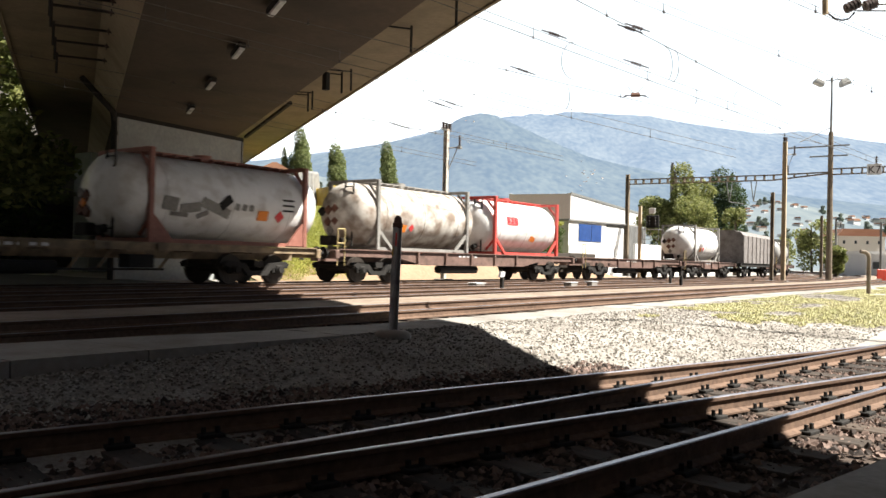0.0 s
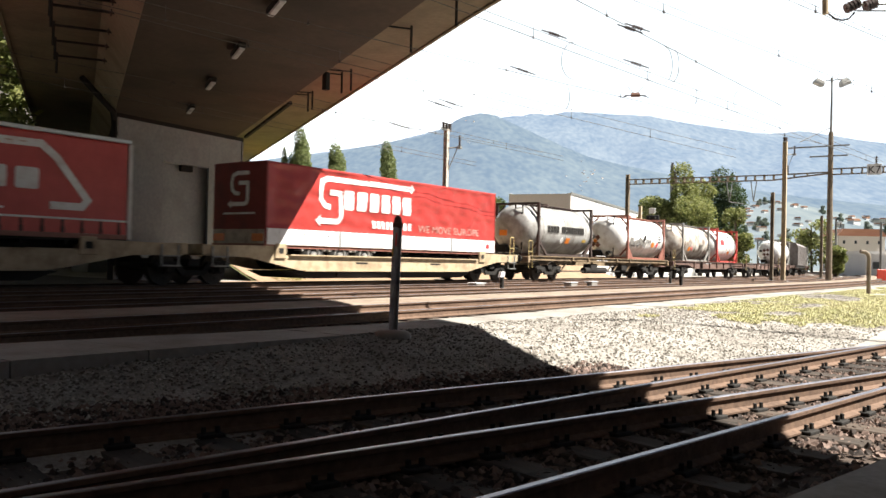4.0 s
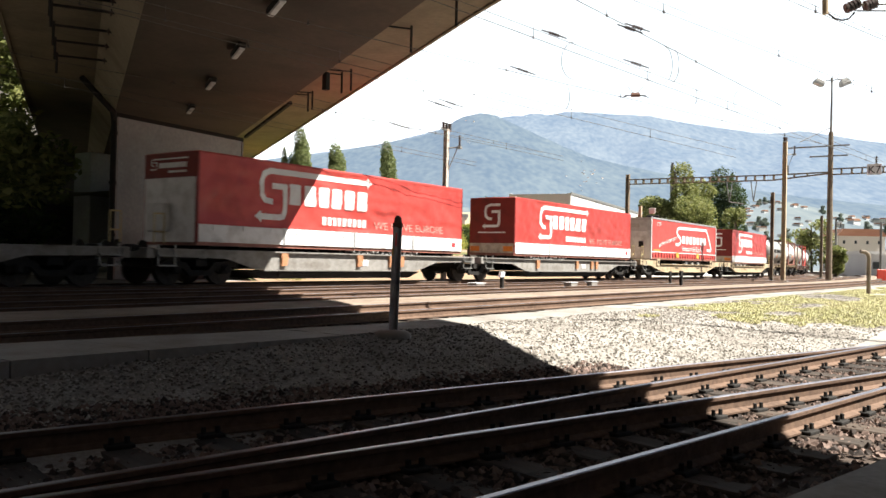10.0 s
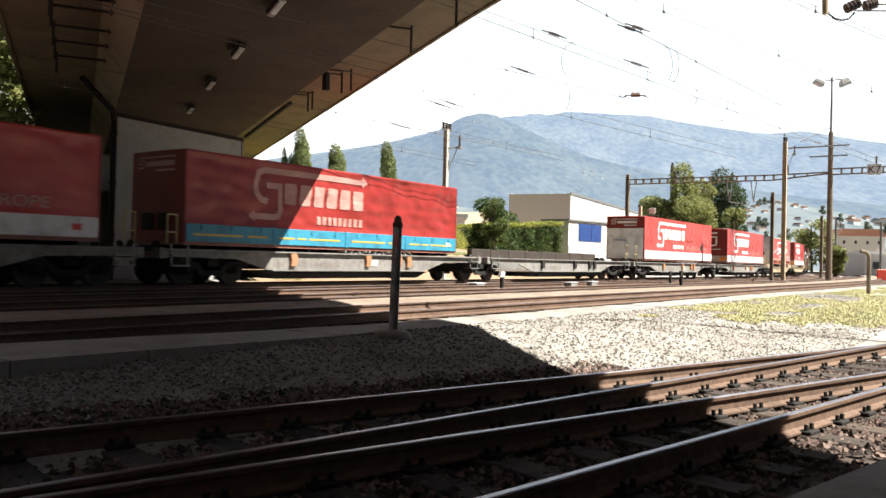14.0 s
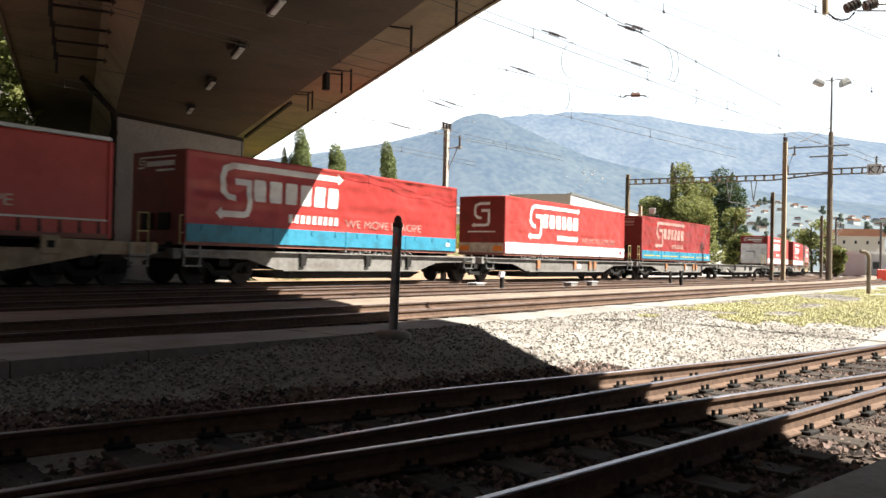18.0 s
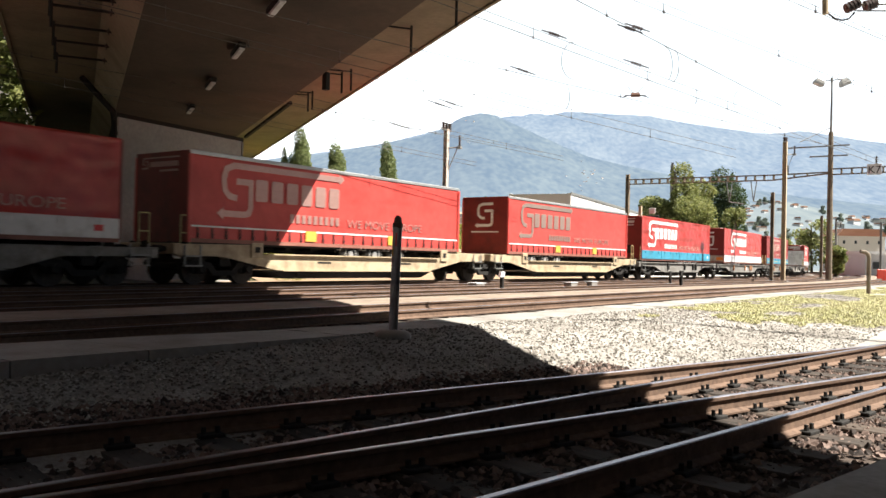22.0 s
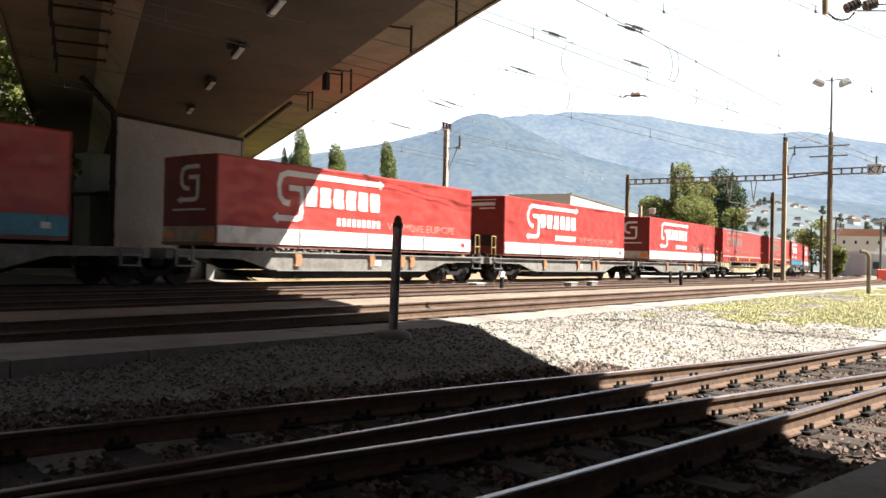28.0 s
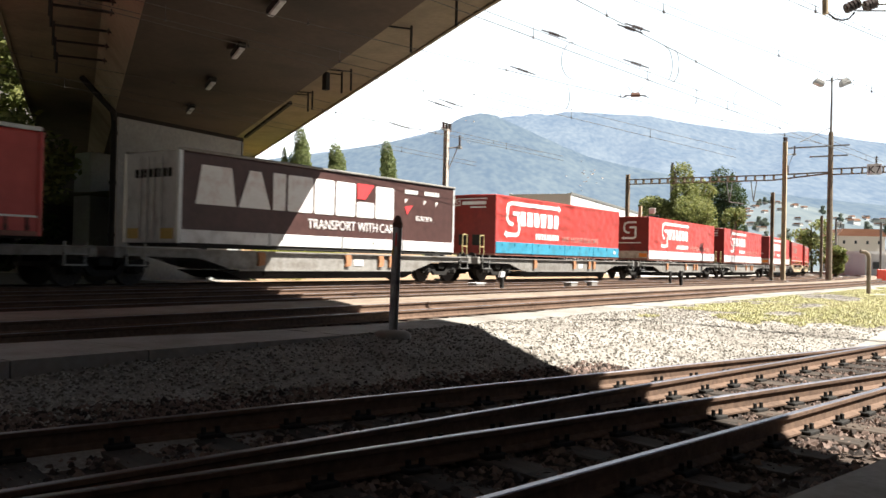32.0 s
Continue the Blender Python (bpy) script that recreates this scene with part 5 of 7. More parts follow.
def build_wires():
    """Contact wires with their messengers and droppers; each run: two points in plan, the wire's height, the messenger's, and how far it reaches back and on."""
    rng = random.Random(77)
    runs = [((13.6, 9.0), (30.3, 7.15), 5.7, 5.98, 25, 30), ((11.7, 12.4), (28.5, 8.2), 5.7, None, 16, 26), ((13.5, 14.2), (23.1, 12.8), 5.7, 6.05, 20, 24), ((13.7, 22.2), (28.3, 20.35), 6.2, None, 14, 22), ((0.0, 20.92), (30.0, 20.92), 5.24, 5.5, 40, 32), ((19.6, 18.6), (25.2, 18.3), 5.62, 5.9, 2, 15), ((14.2, 6.0), (25.8, 3.4), 5.7, 5.9, 6, 22), ((15.8, 3.6), (19.4, 2.6), 5.7, 5.85, 6, 12), ((13.9, 6.85), (15.6, 6.75), 5.7, None, 6, 12), ((9.4, 15.1), (12.7, 14.8), 5.7, None, 8, 14)]
    for a, b, z, top, back, on in runs:
        a, b = Vector((*a, 0)), Vector((*b, 0))
        way = (b - a).normalized()
        wire = thing("overhead_line", "thin overhead contact line with droppers above the tracks", "overhead line", "overhead lines")
        start, end = a - way * back, a + way * on
        for height, sag, radius in ((z, 0.0, 0.009 if a.y > 6.4 else 0.006), (top, 0.1, 0.008 if a.y > 6.4 else 0.005)):
            if height is None:
                continue
            bm = bmesh.new()
            pts = []
            for i in range(41):
                p = start.lerp(end, i / 40)
                span = math.sin(math.pi * ((i / 40 * (back + on)) % 44) / 44)
                pts.append(p + Vector((0, 0, height - sag * span)))
            side = Vector((way.y, -way.x, 0))
            loft(bm, [[p + side * radius * math.cos(w) + Vector((0, 0, radius * math.sin(w))) for w in (0, 1.26, 2.51, 3.77, 5.03)] for p in pts])
            part("contact_wire" if sag == 0 else "messenger_wire", bm, WIRE, wire)
        for i in range(int((back + on) / 5.0)):
            bm = bmesh.new()
            p = start + way * (2.0 + 5.0 * i + rng.uniform(-0.6, 0.6))
            tube(bm, p + Vector((0, 0, z - 0.02)), p + Vector((0, 0, (top - 0.04) if top else z + 0.12)), 0.008, 5)
            tube(bm, p + Vector((0, 0, z - 0.03)), p + Vector((0, 0, z + 0.03)), 0.022, 6)
            part("dropper", bm, WIRE, wire)


build_wires()


def on_ray(x, y, depth):
    """The point at that depth along the view, x to the right and y up in parts of the depth."""
    return STAND @ Vector((x * depth, y * depth, -depth))


def build_line_fittings():
    """Section insulators, jumper loops and clamps that hang in the lines."""
    spots = [(0.1335, 0.258, 17), (0.2245, 0.2645, 17), (0.2335, 0.266, 17), (0.232, 0.2225, 19), (0.0957, 0.2145, 21), (-0.0535, 0.1486, 30), (0.0095, 0.1752, 26), (-0.004, 0.1738, 26)]
    for x, y, d in spots:
        ob = thing("line_insulator", "dark rod insulator hanging in the overhead line", "insulator", "line insulators")
        bm = bmesh.new()
        a, b = on_ray(x - 0.0062, y + 0.0021, d), on_ray(x + 0.0062, y - 0.0021, d)
        insulator(bm, a, b, 0.042, 4)
        part("rod", bm, INSULATOR, ob)
        bm = bmesh.new()
        tube(bm, a, a + (a - b) * 0.75, 0.016, 5)
        tube(bm, b, b + (b - a) * 0.75, 0.016, 5)
        part("clamp", bm, WIRE, ob)
    ob = thing("section_insulator", "small spidery section insulator in the contact line", "insulator", "line insulators")
    c = on_ray(0.231, 0.185, 20)
    bm = bmesh.new()
    right = STAND.to_3x3() @ Vector((1, 0, 0))
    for s in (-1, 1):
        tube(bm, c, c + right * 0.2 * s + Vector((0, 0, 0.2)), 0.009, 5)
        tube(bm, c, c + right * 0.26 * s + Vector((0, 0, -0.02)), 0.014, 5)
        tube(bm, c + right * 0.1 * s, c + right * 0.32 * s + Vector((0, 0, -0.06)), 0.011, 5)
    part("arms", bm, INSULATOR, ob)
    bm = bmesh.new()
    tube(bm, c - right * 0.1, c + right * 0.1, 0.055, 8)
    part("body", bm, PLATE_BROWN, ob)
    for x, y, w, h, d, sweep in ((0.158, 0.226, 0.016, 0.0225, 19, 1), (0.147, 0.183, 0.005, 0.014, 22, -1), (0.266, 0.2215, 0.0095, 0.0215, 20, -1), (0.274, 0.2215, 0.0095, 0.0215, 20, -1), (0.302, 0.184, 0.003, 0.01, 22, -1), (0.357, 0.177, 0.008, 0.014, 24, 1)):
        loop = thing("jumper_loop", "thin looped jumper cable in the overhead line", "cable", "jumper loops")
        bm = bmesh.new()
        pts = [on_ray(x - sweep * w * math.cos(radians(t)), y + h * math.sin(radians(t)), d) for t in range(-90, 91, 12)]
        bent(bm, pts, 0.009, 5)
        part("cable", bm, WIRE, loop)
    # the arm that reaches in over the near tracks, from a mast outside the view
    arm = thing("catenary_bracket", "steel tube bracket with dark insulators over the near tracks", "bracket")
    d = 13.0
    bm = bmesh.new()
    tube(bm, on_ray(0.459, 0.282, d), on_ray(0.459, 0.36, d), 0.045, 12)
    part("tube", bm, TIMBER_POST, arm)
    bm = bmesh.new()
    pts = [on_ray(x, y, d) for x, y in ((0.461, 0.284), (0.47, 0.277), (0.48, 0.2745), (0.488, 0.277), (0.494, 0.284))]
    bent(bm, pts, 0.014, 6)
    part("steady_arm", bm, UNDERGEAR, arm)
    for a, b, r in (((0.483, 0.288), (0.5, 0.296), 0.08), ((0.506, 0.291), (0.52, 0.296), 0.085)):
        bm = bmesh.new()
        insulator(bm, on_ray(*a, d), on_ray(*b, d), r, 4)
        part("insulator", bm, INSULATOR, arm)
    bm = bmesh.new()
    tube(bm, on_ray(0.5, 0.294, d), on_ray(1.05, 0.30, d), 0.02, 8)
    tube(bm, on_ray(0.494, 0.286, d), on_ray(1.05, 0.286, d), 0.012, 6)
    part("stay_tube", bm, GALVANISED, arm)
    bm = bmesh.new()
    top, foot = on_ray(1.05, 0.33, d), on_ray(1.05, -0.1, d)
    box(bm, foot.x - 0.12, foot.x + 0.12, foot.y - 0.12, foot.y + 0.12, -0.4, top.z)
    tube(bm, on_ray(0.459, 0.36, d), on_ray(1.05, 0.36, d), 0.04, 8)
    part("mast", bm, MAST_BROWN, arm)
    # brackets on the girder's side and under its wings
    across = on_bridge(0, 1.0, 0) - on_bridge(0, 0, 0)
    for l in (21.6, 22.6, 24.6, 26.4, 28.4):
        ob = thing("line_bracket", "dark bracket holding the overhead line beside the girder", "bracket", "brackets under the bridge")
        p = on_bridge(l, -3.0, 6.95)
        q = p - across * 1.75
        bm = bmesh.new()
        beam(bm, p, q, 0.06)
        part("arm", bm, UNDERGEAR, ob)
        bm = bmesh.new()
        beam(bm, q + Vector((0, 0, 0.1)), q - Vector((0, 0, 0.55)), 0.055)
        part("drop_bar", bm, UNDERGEAR, ob)
        bm = bmesh.new()
        insulator(bm, p - across * 0.05, p - across * 0.45, 0.1, 3)
        part("insulator", bm, INSULATOR, ob)
    for l, a in ((27.3, 4.4), (27.9, 4.25), (31.6, 4.18), (32.1, 4.14), (21.4, 4.28), (18.46, 4.31)):
        ob = thing("line_bracket", "short dark bracket under the bridge's wing", "bracket", "brackets under the bridge")
        p = on_bridge(l, a, WING + 0.05)
        bm = bmesh.new()
        beam(bm, p, p - Vector((0, 0, 0.75)), 0.05)
        part("drop_bar", bm, UNDERGEAR, ob)
        bm = bmesh.new()
        beam(bm, p - Vector((0, 0, 0.1)), p - across * 1.0 - Vector((0, 0, 0.12)), 0.04)
        part("arm", bm, UNDERGEAR, ob)
    ob = thing("junction_box", "dark box hanging under the bridge's wing", "box")
    p = on_bridge(27.4, 3.55, WING - 0.45)
    bm = bmesh.new()
    box(bm, p.x - 0.1, p.x + 0.1, p.y - 0.1, p.y + 0.1, p.z - 0.3, p.z + 0.3, 0.02)
    part("housing", bm, UNDERGEAR, ob)


build_line_fittings()


def yard_clutter():
    """Point levers, boxes and short posts between the tracks."""
    for x, y, h, label in ((26.0, 15.76, 0.72, "short white-topped point indicator between the tracks"), (36.8, 12.91, 0.85, "short dark point lever between the tracks"), (43.8, 15.96, 0.75, "short dark track post")):
        ob = thing("point_indicator", label, "railway fitting", "point indicators", at=Matrix.Translation((x, y, -0.2)))
        bm = bmesh.new()
        box(bm, -0.06, 0.06, -0.06, 0.06, 0, h * 0.75, 0.01)
        part("stem", bm, UNDERGEAR, ob)
        bm = bmesh.new()
        slab(bm, [(-0.2, h * 0.72), (0.08, h * 0.72), (0.14, h), (-0.12, h)], -0.05, 0.05)
        part("blade", bm, WHITE_BOARD if "white" in label else UNDERGEAR, ob)
        bm = bmesh.new()
        box(bm, -0.3, 0.3, -0.2, 0.2, -0.05, 0.12, 0.02)
        part("base", bm, CONCRETE, ob)
    for x, y in ((26.0, 16.85), (31.9, 15.95), (34.8, 16.36)):
        ob = thing("junction_box", "low pale box beside a rail", "railway fitting", "track boxes", at=Matrix.Translation((x, y, -0.2)))
        bm = bmesh.new()
        box(bm, -0.3, 0.3, -0.18, 0.18, 0, 0.24, 0.03)
        part("housing", bm, CONCRETE, ob)
        bm = bmesh.new()
        box(bm, -0.33, 0.33, -0.2, 0.2, 0.242, 0.28, 0.01)
        part("lid", bm, GREY_END, ob)


yard_clutter()


# ---- loose stone and grass ----
def stone_field(name, label, count, pick, sizes, material, seed, height):
    """Loose stones, each a squashed and bent eight-sided lump."""
    rng = random.Random(seed)
    verts, faces = [], []
    for _ in range(count):
        x, y = pick(rng)
        s = rng.uniform(*sizes) * (1.5 if rng.random() < 0.06 else 1)
        a = rng.uniform(0, math.pi)
        c, n = math.cos(a), math.sin(a)
        z = height(x, y) + s * rng.uniform(0.0, 0.3)
        i = len(verts)
        for px, py, pz in ((1, 0, 0), (0.2, 0.8, 0.1), (-0.9, 0.1, 0), (-0.1, -0.8, 0), (0.35, 0.25, 0.65), (-0.4, -0.15, 0.6)):
            px, py, pz = px * s * rng.uniform(0.7, 1.2), py * s * rng.uniform(0.7, 1.2), pz * s * rng.uniform(0.7, 1.3)
            verts.append((x + c * px - n * py, y + n * px + c * py, z + pz))
        faces += [(i, i + 1, i + 4), (i + 1, i + 2, i + 5), (i + 1, i + 5, i + 4), (i + 2, i + 3, i + 5), (i + 3, i, i + 4), (i + 3, i + 4, i + 5)]
    tagged(new(name, from_lists(name, verts, faces, material)), label, "gravel", kind="stuff")


def gravel_spot(rng):
    while True:
        x = 3.0 + 30 * rng.random() ** 1.5
        y = rng.uniform(2.2, 6.45 + 0.36 * smooth_edge(x))
        if y * math.cos(radians(16.1)) + x * math.sin(radians(16.1)) > 5.75:
            return x, y


def track_spot(rng):
    while True:
        s, o = rng.uniform(1.5, 20), rng.uniform(-2.0, 2.0)
        p = (line_p if rng.random() < 0.5 else line_q)(s, o)
        if p.y > -1.0 and min(abs(abs(o) - 0.75), 9) > 0.12:
            return p.x, p.y


def shoulder_spot(rng):
    while True:
        s, o = rng.uniform(0.5, 7.5), rng.uniform(0.8, 1.75)
        p = line_p(s, o)
        if rng.random() > smooth_step(1.1, 1.75, o):
            return p.x, p.y


def far_track_spot(rng):
    s, o = 3 + 45 * rng.random(), rng.choice((-11.22, -7.3, -3.75, 0.0)) + rng.uniform(-1.4, 1.4)
    return s, TRACK_Y + o


stone_field("loose_gravel", "loose pale gravel stones beside the path", 42000, gravel_spot, (0.008, 0.027), STONES, 3, ground_height)
stone_field("loose_ballast", "loose rusty ballast stones between the near rails", 26000, track_spot, (0.018, 0.042), BALLAST_STONES, 4, lambda x, y: -0.385)
stone_field("loose_ballast", "dark sooty ballast stones on the near track's shoulder", 9000, shoulder_spot, (0.015, 0.04), BALLAST_STONES, 6, ground_height)
stone_field("loose_ballast", "loose rusty ballast stones between the far rails", 16000, far_track_spot, (0.02, 0.05), BALLAST_STONES, 5, lambda x, y: -0.2)


def build_grass():
    """Dry grass in blades on the gravel's far end."""
    rng = random.Random(8)
    verts, faces = [], []
    while len(faces) < 150000:
        x, y = 11 + 50 * rng.random() ** 1.7, rng.uniform(1.0, 6.3)
        n = noise.noise((x * 0.22, y * 0.5, 4)) + 0.5 * noise.noise((x * 0.9, y * 1.3, 6))
        if n < -0.16 + 0.7 * (1 - smooth_step(12, 19, x)):
            continue
        if y * math.cos(radians(16.1)) + x * math.sin(radians(16.1)) < 6.1:
            continue
        z, h, a = ground_height(x, y), rng.uniform(0.015, 0.055), rng.uniform(0, 2 * math.pi)
        c, s, lean = math.cos(a), math.sin(a), rng.uniform(0.0, 0.09)
        i = len(verts)
        verts += [(x - 0.014 * c, y - 0.014 * s, z), (x + 0.014 * c, y + 0.014 * s, z), (x - lean * s, y + lean * c, z + h)]
        faces.append((i, i + 1, i + 2))
    tagged(new("grass", from_lists("grass", verts, faces, DRY_GRASS)), "dry yellow-green grass growing through the gravel", "grass", kind="stuff")


build_grass()

# ---- rolling stock: running gear ----
def wheelset_mesh():
    bm = bmesh.new()
    tube(bm, (0, -1.0, 0), (0, 1.0, 0), 0.08, 8)
    for side in (-1, 1):
        y = side * 0.75
        tube(bm, (0, y - 0.065, 0), (0, y + 0.065, 0), 0.46, 28)
        tube(bm, (0, y - side * 0.065 - 0.015, 0), (0, y - side * 0.065 + 0.015, 0), 0.49, 28)
        tube(bm, (0, y + side * 0.06, 0), (0, y + side * 0.11, 0), 0.17, 12)
        for k in range(4):
            a = k * math.pi / 2
            tube(bm, (0.3 * math.cos(a), y + side * 0.06, 0.3 * math.sin(a)), (0.3 * math.cos(a), y + side * 0.075, 0.3 * math.sin(a)), 0.05, 8)
    return mesh_of("wheelset", bm, WHEEL_STEEL)


def bogie_mesh():
    """The cast side frames and bolster of a two-axle bogie."""
    bm = bmesh.new()
    for side in (-1, 1):
        y = side * 1.0
        slab(bm, [(-1.35, 0.62), (-1.2, 0.72), (-0.5, 0.66), (-0.3, 0.42), (0.3, 0.42), (0.5, 0.66), (1.2, 0.72), (1.35, 0.62), (1.2, 0.52), (0.62, 0.5), (0.4, 0.27), (-0.4, 0.27), (-0.62, 0.5), (-1.2, 0.52)], y - 0.06, y + 0.06)
        for x in (-0.9, 0.9):
            box(bm, x - 0.14, x + 0.14, y - 0.1, y + 0.12, 0.33, 0.6, 0.03)
            tube(bm, (x, y + side * 0.1, 0.46), (x, y + side * 0.17, 0.46), 0.1, 10)
            for dx in (-0.22, 0.22):
                tube(bm, (x + dx, y, 0.36), (x + dx, y, 0.58), 0.06, 8)
    box(bm, -0.2, 0.2, -1.1, 1.1, 0.55, 0.75)
    box(bm, -1.35, -1.27, -1.0, 1.0, 0.5, 0.62)
    box(bm, 1.27, 1.35, -1.0, 1.0, 0.5, 0.62)
    return mesh_of("bogie", bm, UNDERGEAR)


WHEELSET, BOGIE = wheelset_mesh(), bogie_mesh()
WHEELS = []   # every wheelset, to be turned by the train's way


def add_bogie(wagon, x):
    bogie = part("bogie", BOGIE, UNDERGEAR, wagon, "grimy black two-axle bogie")
    bogie.location.x = x
    for dx in (-0.9, 0.9):
        w = part("wheelset", WHEELSET, WHEEL_STEEL, bogie)
        w.location = (dx, 0, 0.46)
        WHEELS.append(w)


def buffers(wagon, end, material=UNDERGEAR):
    for y in (-0.875, 0.875):
        bm = bmesh.new()
        way = 1 if end > 0 else -1
        tube(bm, (end - way * 0.02, y, 1.04), (end + way * 0.22, y, 1.04), 0.1, 10)
        tube(bm, (end + way * 0.2, y, 1.04), (end + way * 0.5, y, 1.04), 0.07, 10)
        tube(bm, (end + way * 0.5, y, 1.04), (end + way * 0.54, y, 1.04), 0.22, 14)
        part("buffer", bm, material, wagon)
    bm = bmesh.new()
    for i in range(4):
        beam(bm, (end + way * (0.05 + 0.1 * i), 0, 0.98 - 0.05 * i), (end + way * (0.16 + 0.1 * i), 0, 0.95 - 0.05 * i), 0.05)
    part("coupling", bm, UNDERGEAR, wagon)


def pocket_wagon(length, paint, colour, outer, bracket=None):
    """One half of an articulated pocket wagon. outer: the end, -1 or 1, with the buffers; the other rests on the shared bogie."""
    tan = paint is WAGON_TAN
    wagon = thing("pocket_wagon", "%s pocket wagon of an articulated pair on black bogies" % colour, "freight wagon", "wagons of the freight train")
    h = length / 2
    for y in (-1, 1):
        if tan:
            outline = [(-h + 0.25, 1.18), (-h + 2.9, 1.22), (-h + 3.5, 0.92), (h - 3.5, 0.92), (h - 2.9, 1.22), (h - 0.25, 1.18), (h - 0.25, 0.86), (h - 1.9, 0.84), (h - 4.1, 0.44), (-h + 4.1, 0.44), (-h + 1.9, 0.84), (-h + 0.25, 0.86)]
        else:
            outline = [(-h + 0.25, 1.0), (h - 0.25, 1.0), (h - 0.25, 0.82), (h - 2.9, 0.78), (h - 4.1, 0.46), (-h + 4.1, 0.46), (-h + 2.9, 0.78), (-h + 0.25, 0.82)]
        bm = bmesh.new()
        slab(bm, outline, y * 1.16, y * 1.24)
        part("side_sill", bm, paint, wagon)
        bm = bmesh.new()
        top = 0.925 if tan else 1.004
        box(bm, -h + (3.6 if tan else 0.3), h - (3.6 if tan else 0.3), y * 1.25 - 0.09, y * 1.25 + 0.09, top - 0.005, top + 0.035)
        part("top_flange", bm, paint, wagon)
        bm = bmesh.new()
        box(bm, -h + 4.3, h - 4.3, y * 1.25 - 0.07, y * 1.25 + 0.07, 0.41 if tan else 0.42, 0.438 if tan else 0.457)
        part("bottom_flange", bm, paint, wagon)
        if not tan:
            for x in (-h + 5.2, 0.6, 2.4, 3.0):
                bm = bmesh.new()
                slab(bm, [(x - 0.15, 1.03), (x + 0.12, 1.03), (x + 0.17, 0.85), (x + 0.12, 0.6), (x - 0.13, 0.57), (x - 0.1, 0.8)], y * 1.25, y * 1.33)
                part("load_bracket", bm, bracket or RUST_BRACKET, wagon, "dark load bracket" if bracket else "orange rusty bracket")
            for x in () if bracket else (h - 7.4,):
                bm = bmesh.new()
                box(bm, x - 0.26, x + 0.26, y * 1.25 - 0.004, y * 1.25 + 0.012, 0.6, 0.83)
                for k in range(3):
                    box(bm, x - 0.2, x + 0.15 - 0.08 * k, y * 1.262 - 0.004, y * 1.262 + 0.004, 0.62 + 0.07 * k, 0.65 + 0.07 * k)
                part("data_panel", bm, GREY_END, wagon, "small white data panel")
        else:
            for x in (-h + 3.2, h - 3.2):
                bm = bmesh.new()
                box(bm, x - 0.24, x + 0.24, y * 1.25 - 0.05, y * 1.25 + 0.05, 0.82, 1.3, 0.02)
                part("lift_plate", bm, paint, wagon)
                bm = bmesh.new()
                box(bm, x - 0.1, x + 0.1, y * 1.305 - 0.006, y * 1.305 + 0.006, 0.98, 1.16)
                part("plate_mark", bm, UNDERGEAR, wagon)
            for x in (-2.0, 2.5):
                bm = bmesh.new()
                box(bm, x - 0.3, x + 0.35, y * 1.245 - 0.005, y * 1.245 + 0.005, 0.68, 0.74)
                part("stencil_bar", bm, UNDERGEAR, wagon)
    bm = bmesh.new()
    slab(bm, [(-h + 3.9, 0.405), (h - 3.9, 0.405), (h - 4.6, 0.17), (-h + 4.6, 0.17)], -1.13, 1.13)
    part("pocket_floor", bm, UNDERGEAR, wagon, "dark deep pocket belly")
    for e in (-1, 1):
        bm = bmesh.new()
        box(bm, e * (h - 0.25) - 0.12, e * (h - 0.25) + 0.12, -1.28, 1.28, 0.88 if tan else 0.76, 1.2 if tan else 1.06, 0.02)
        part("headstock", bm, paint, wagon)
        bm = bmesh.new()
        box(bm, e * (h - 1.8) - 1.4, e * (h - 1.8) + 1.4, -1.15, 1.15, 0.98 if tan else 0.86, 1.1 if tan else 0.97)
        part("end_deck", bm, paint, wagon)
        bm = bmesh.new()
        x = e * (h - 0.75)
        for dx in (-0.28, 0.28):
            beam(bm, (x + dx, -1.3, 0.55), (x + dx, -1.3, 1.15), 0.04)
        for z in (0.56, 0.84):
            box(bm, x - 0.3, x + 0.3, -1.38, -1.24, z - 0.02, z + 0.02)
        part("step", bm, GALVANISED, wagon)
    bm = bmesh.new()
    x = outer * (h - 0.55)
    for dx in (-0.16, 0.16):
        tube(bm, (x + dx, -1.2, 1.18), (x + dx, -1.2, 2.0), 0.022, 8)
    for z in (1.5, 2.0):
        tube(bm, (x - 0.16, -1.2, z), (x + 0.16, -1.2, z), 0.022, 8)
    part("handrail", bm, RAIL_YELLOW, wagon, "thin dull yellow handrail")
    bm = bmesh.new()
    tube(bm, (-3.2, -1.05, 0.35), (-0.4, -1.05, 0.35), 0.16, 12)
    part("air_tank", bm, UNDERGEAR, wagon)
    bm = bmesh.new()
    box(bm, 1.2, 2.3, -1.1, -0.7, 0.2, 0.38, 0.03)
    part("brake_box", bm, UNDERGEAR, wagon)
    bm = bmesh.new()
    box(bm, outer * (h - 5.4) - 0.45, outer * (h - 5.4) + 0.45, -0.6, 0.6, 0.5, 0.95, 0.04)
    part("king_pin_stand", bm, UNDERGEAR, wagon)
    add_bogie(wagon, outer * (h - 2.1))
    if outer > 0:
        add_bogie(wagon, -h)
    buffers(wagon, outer * h)
    return wagon


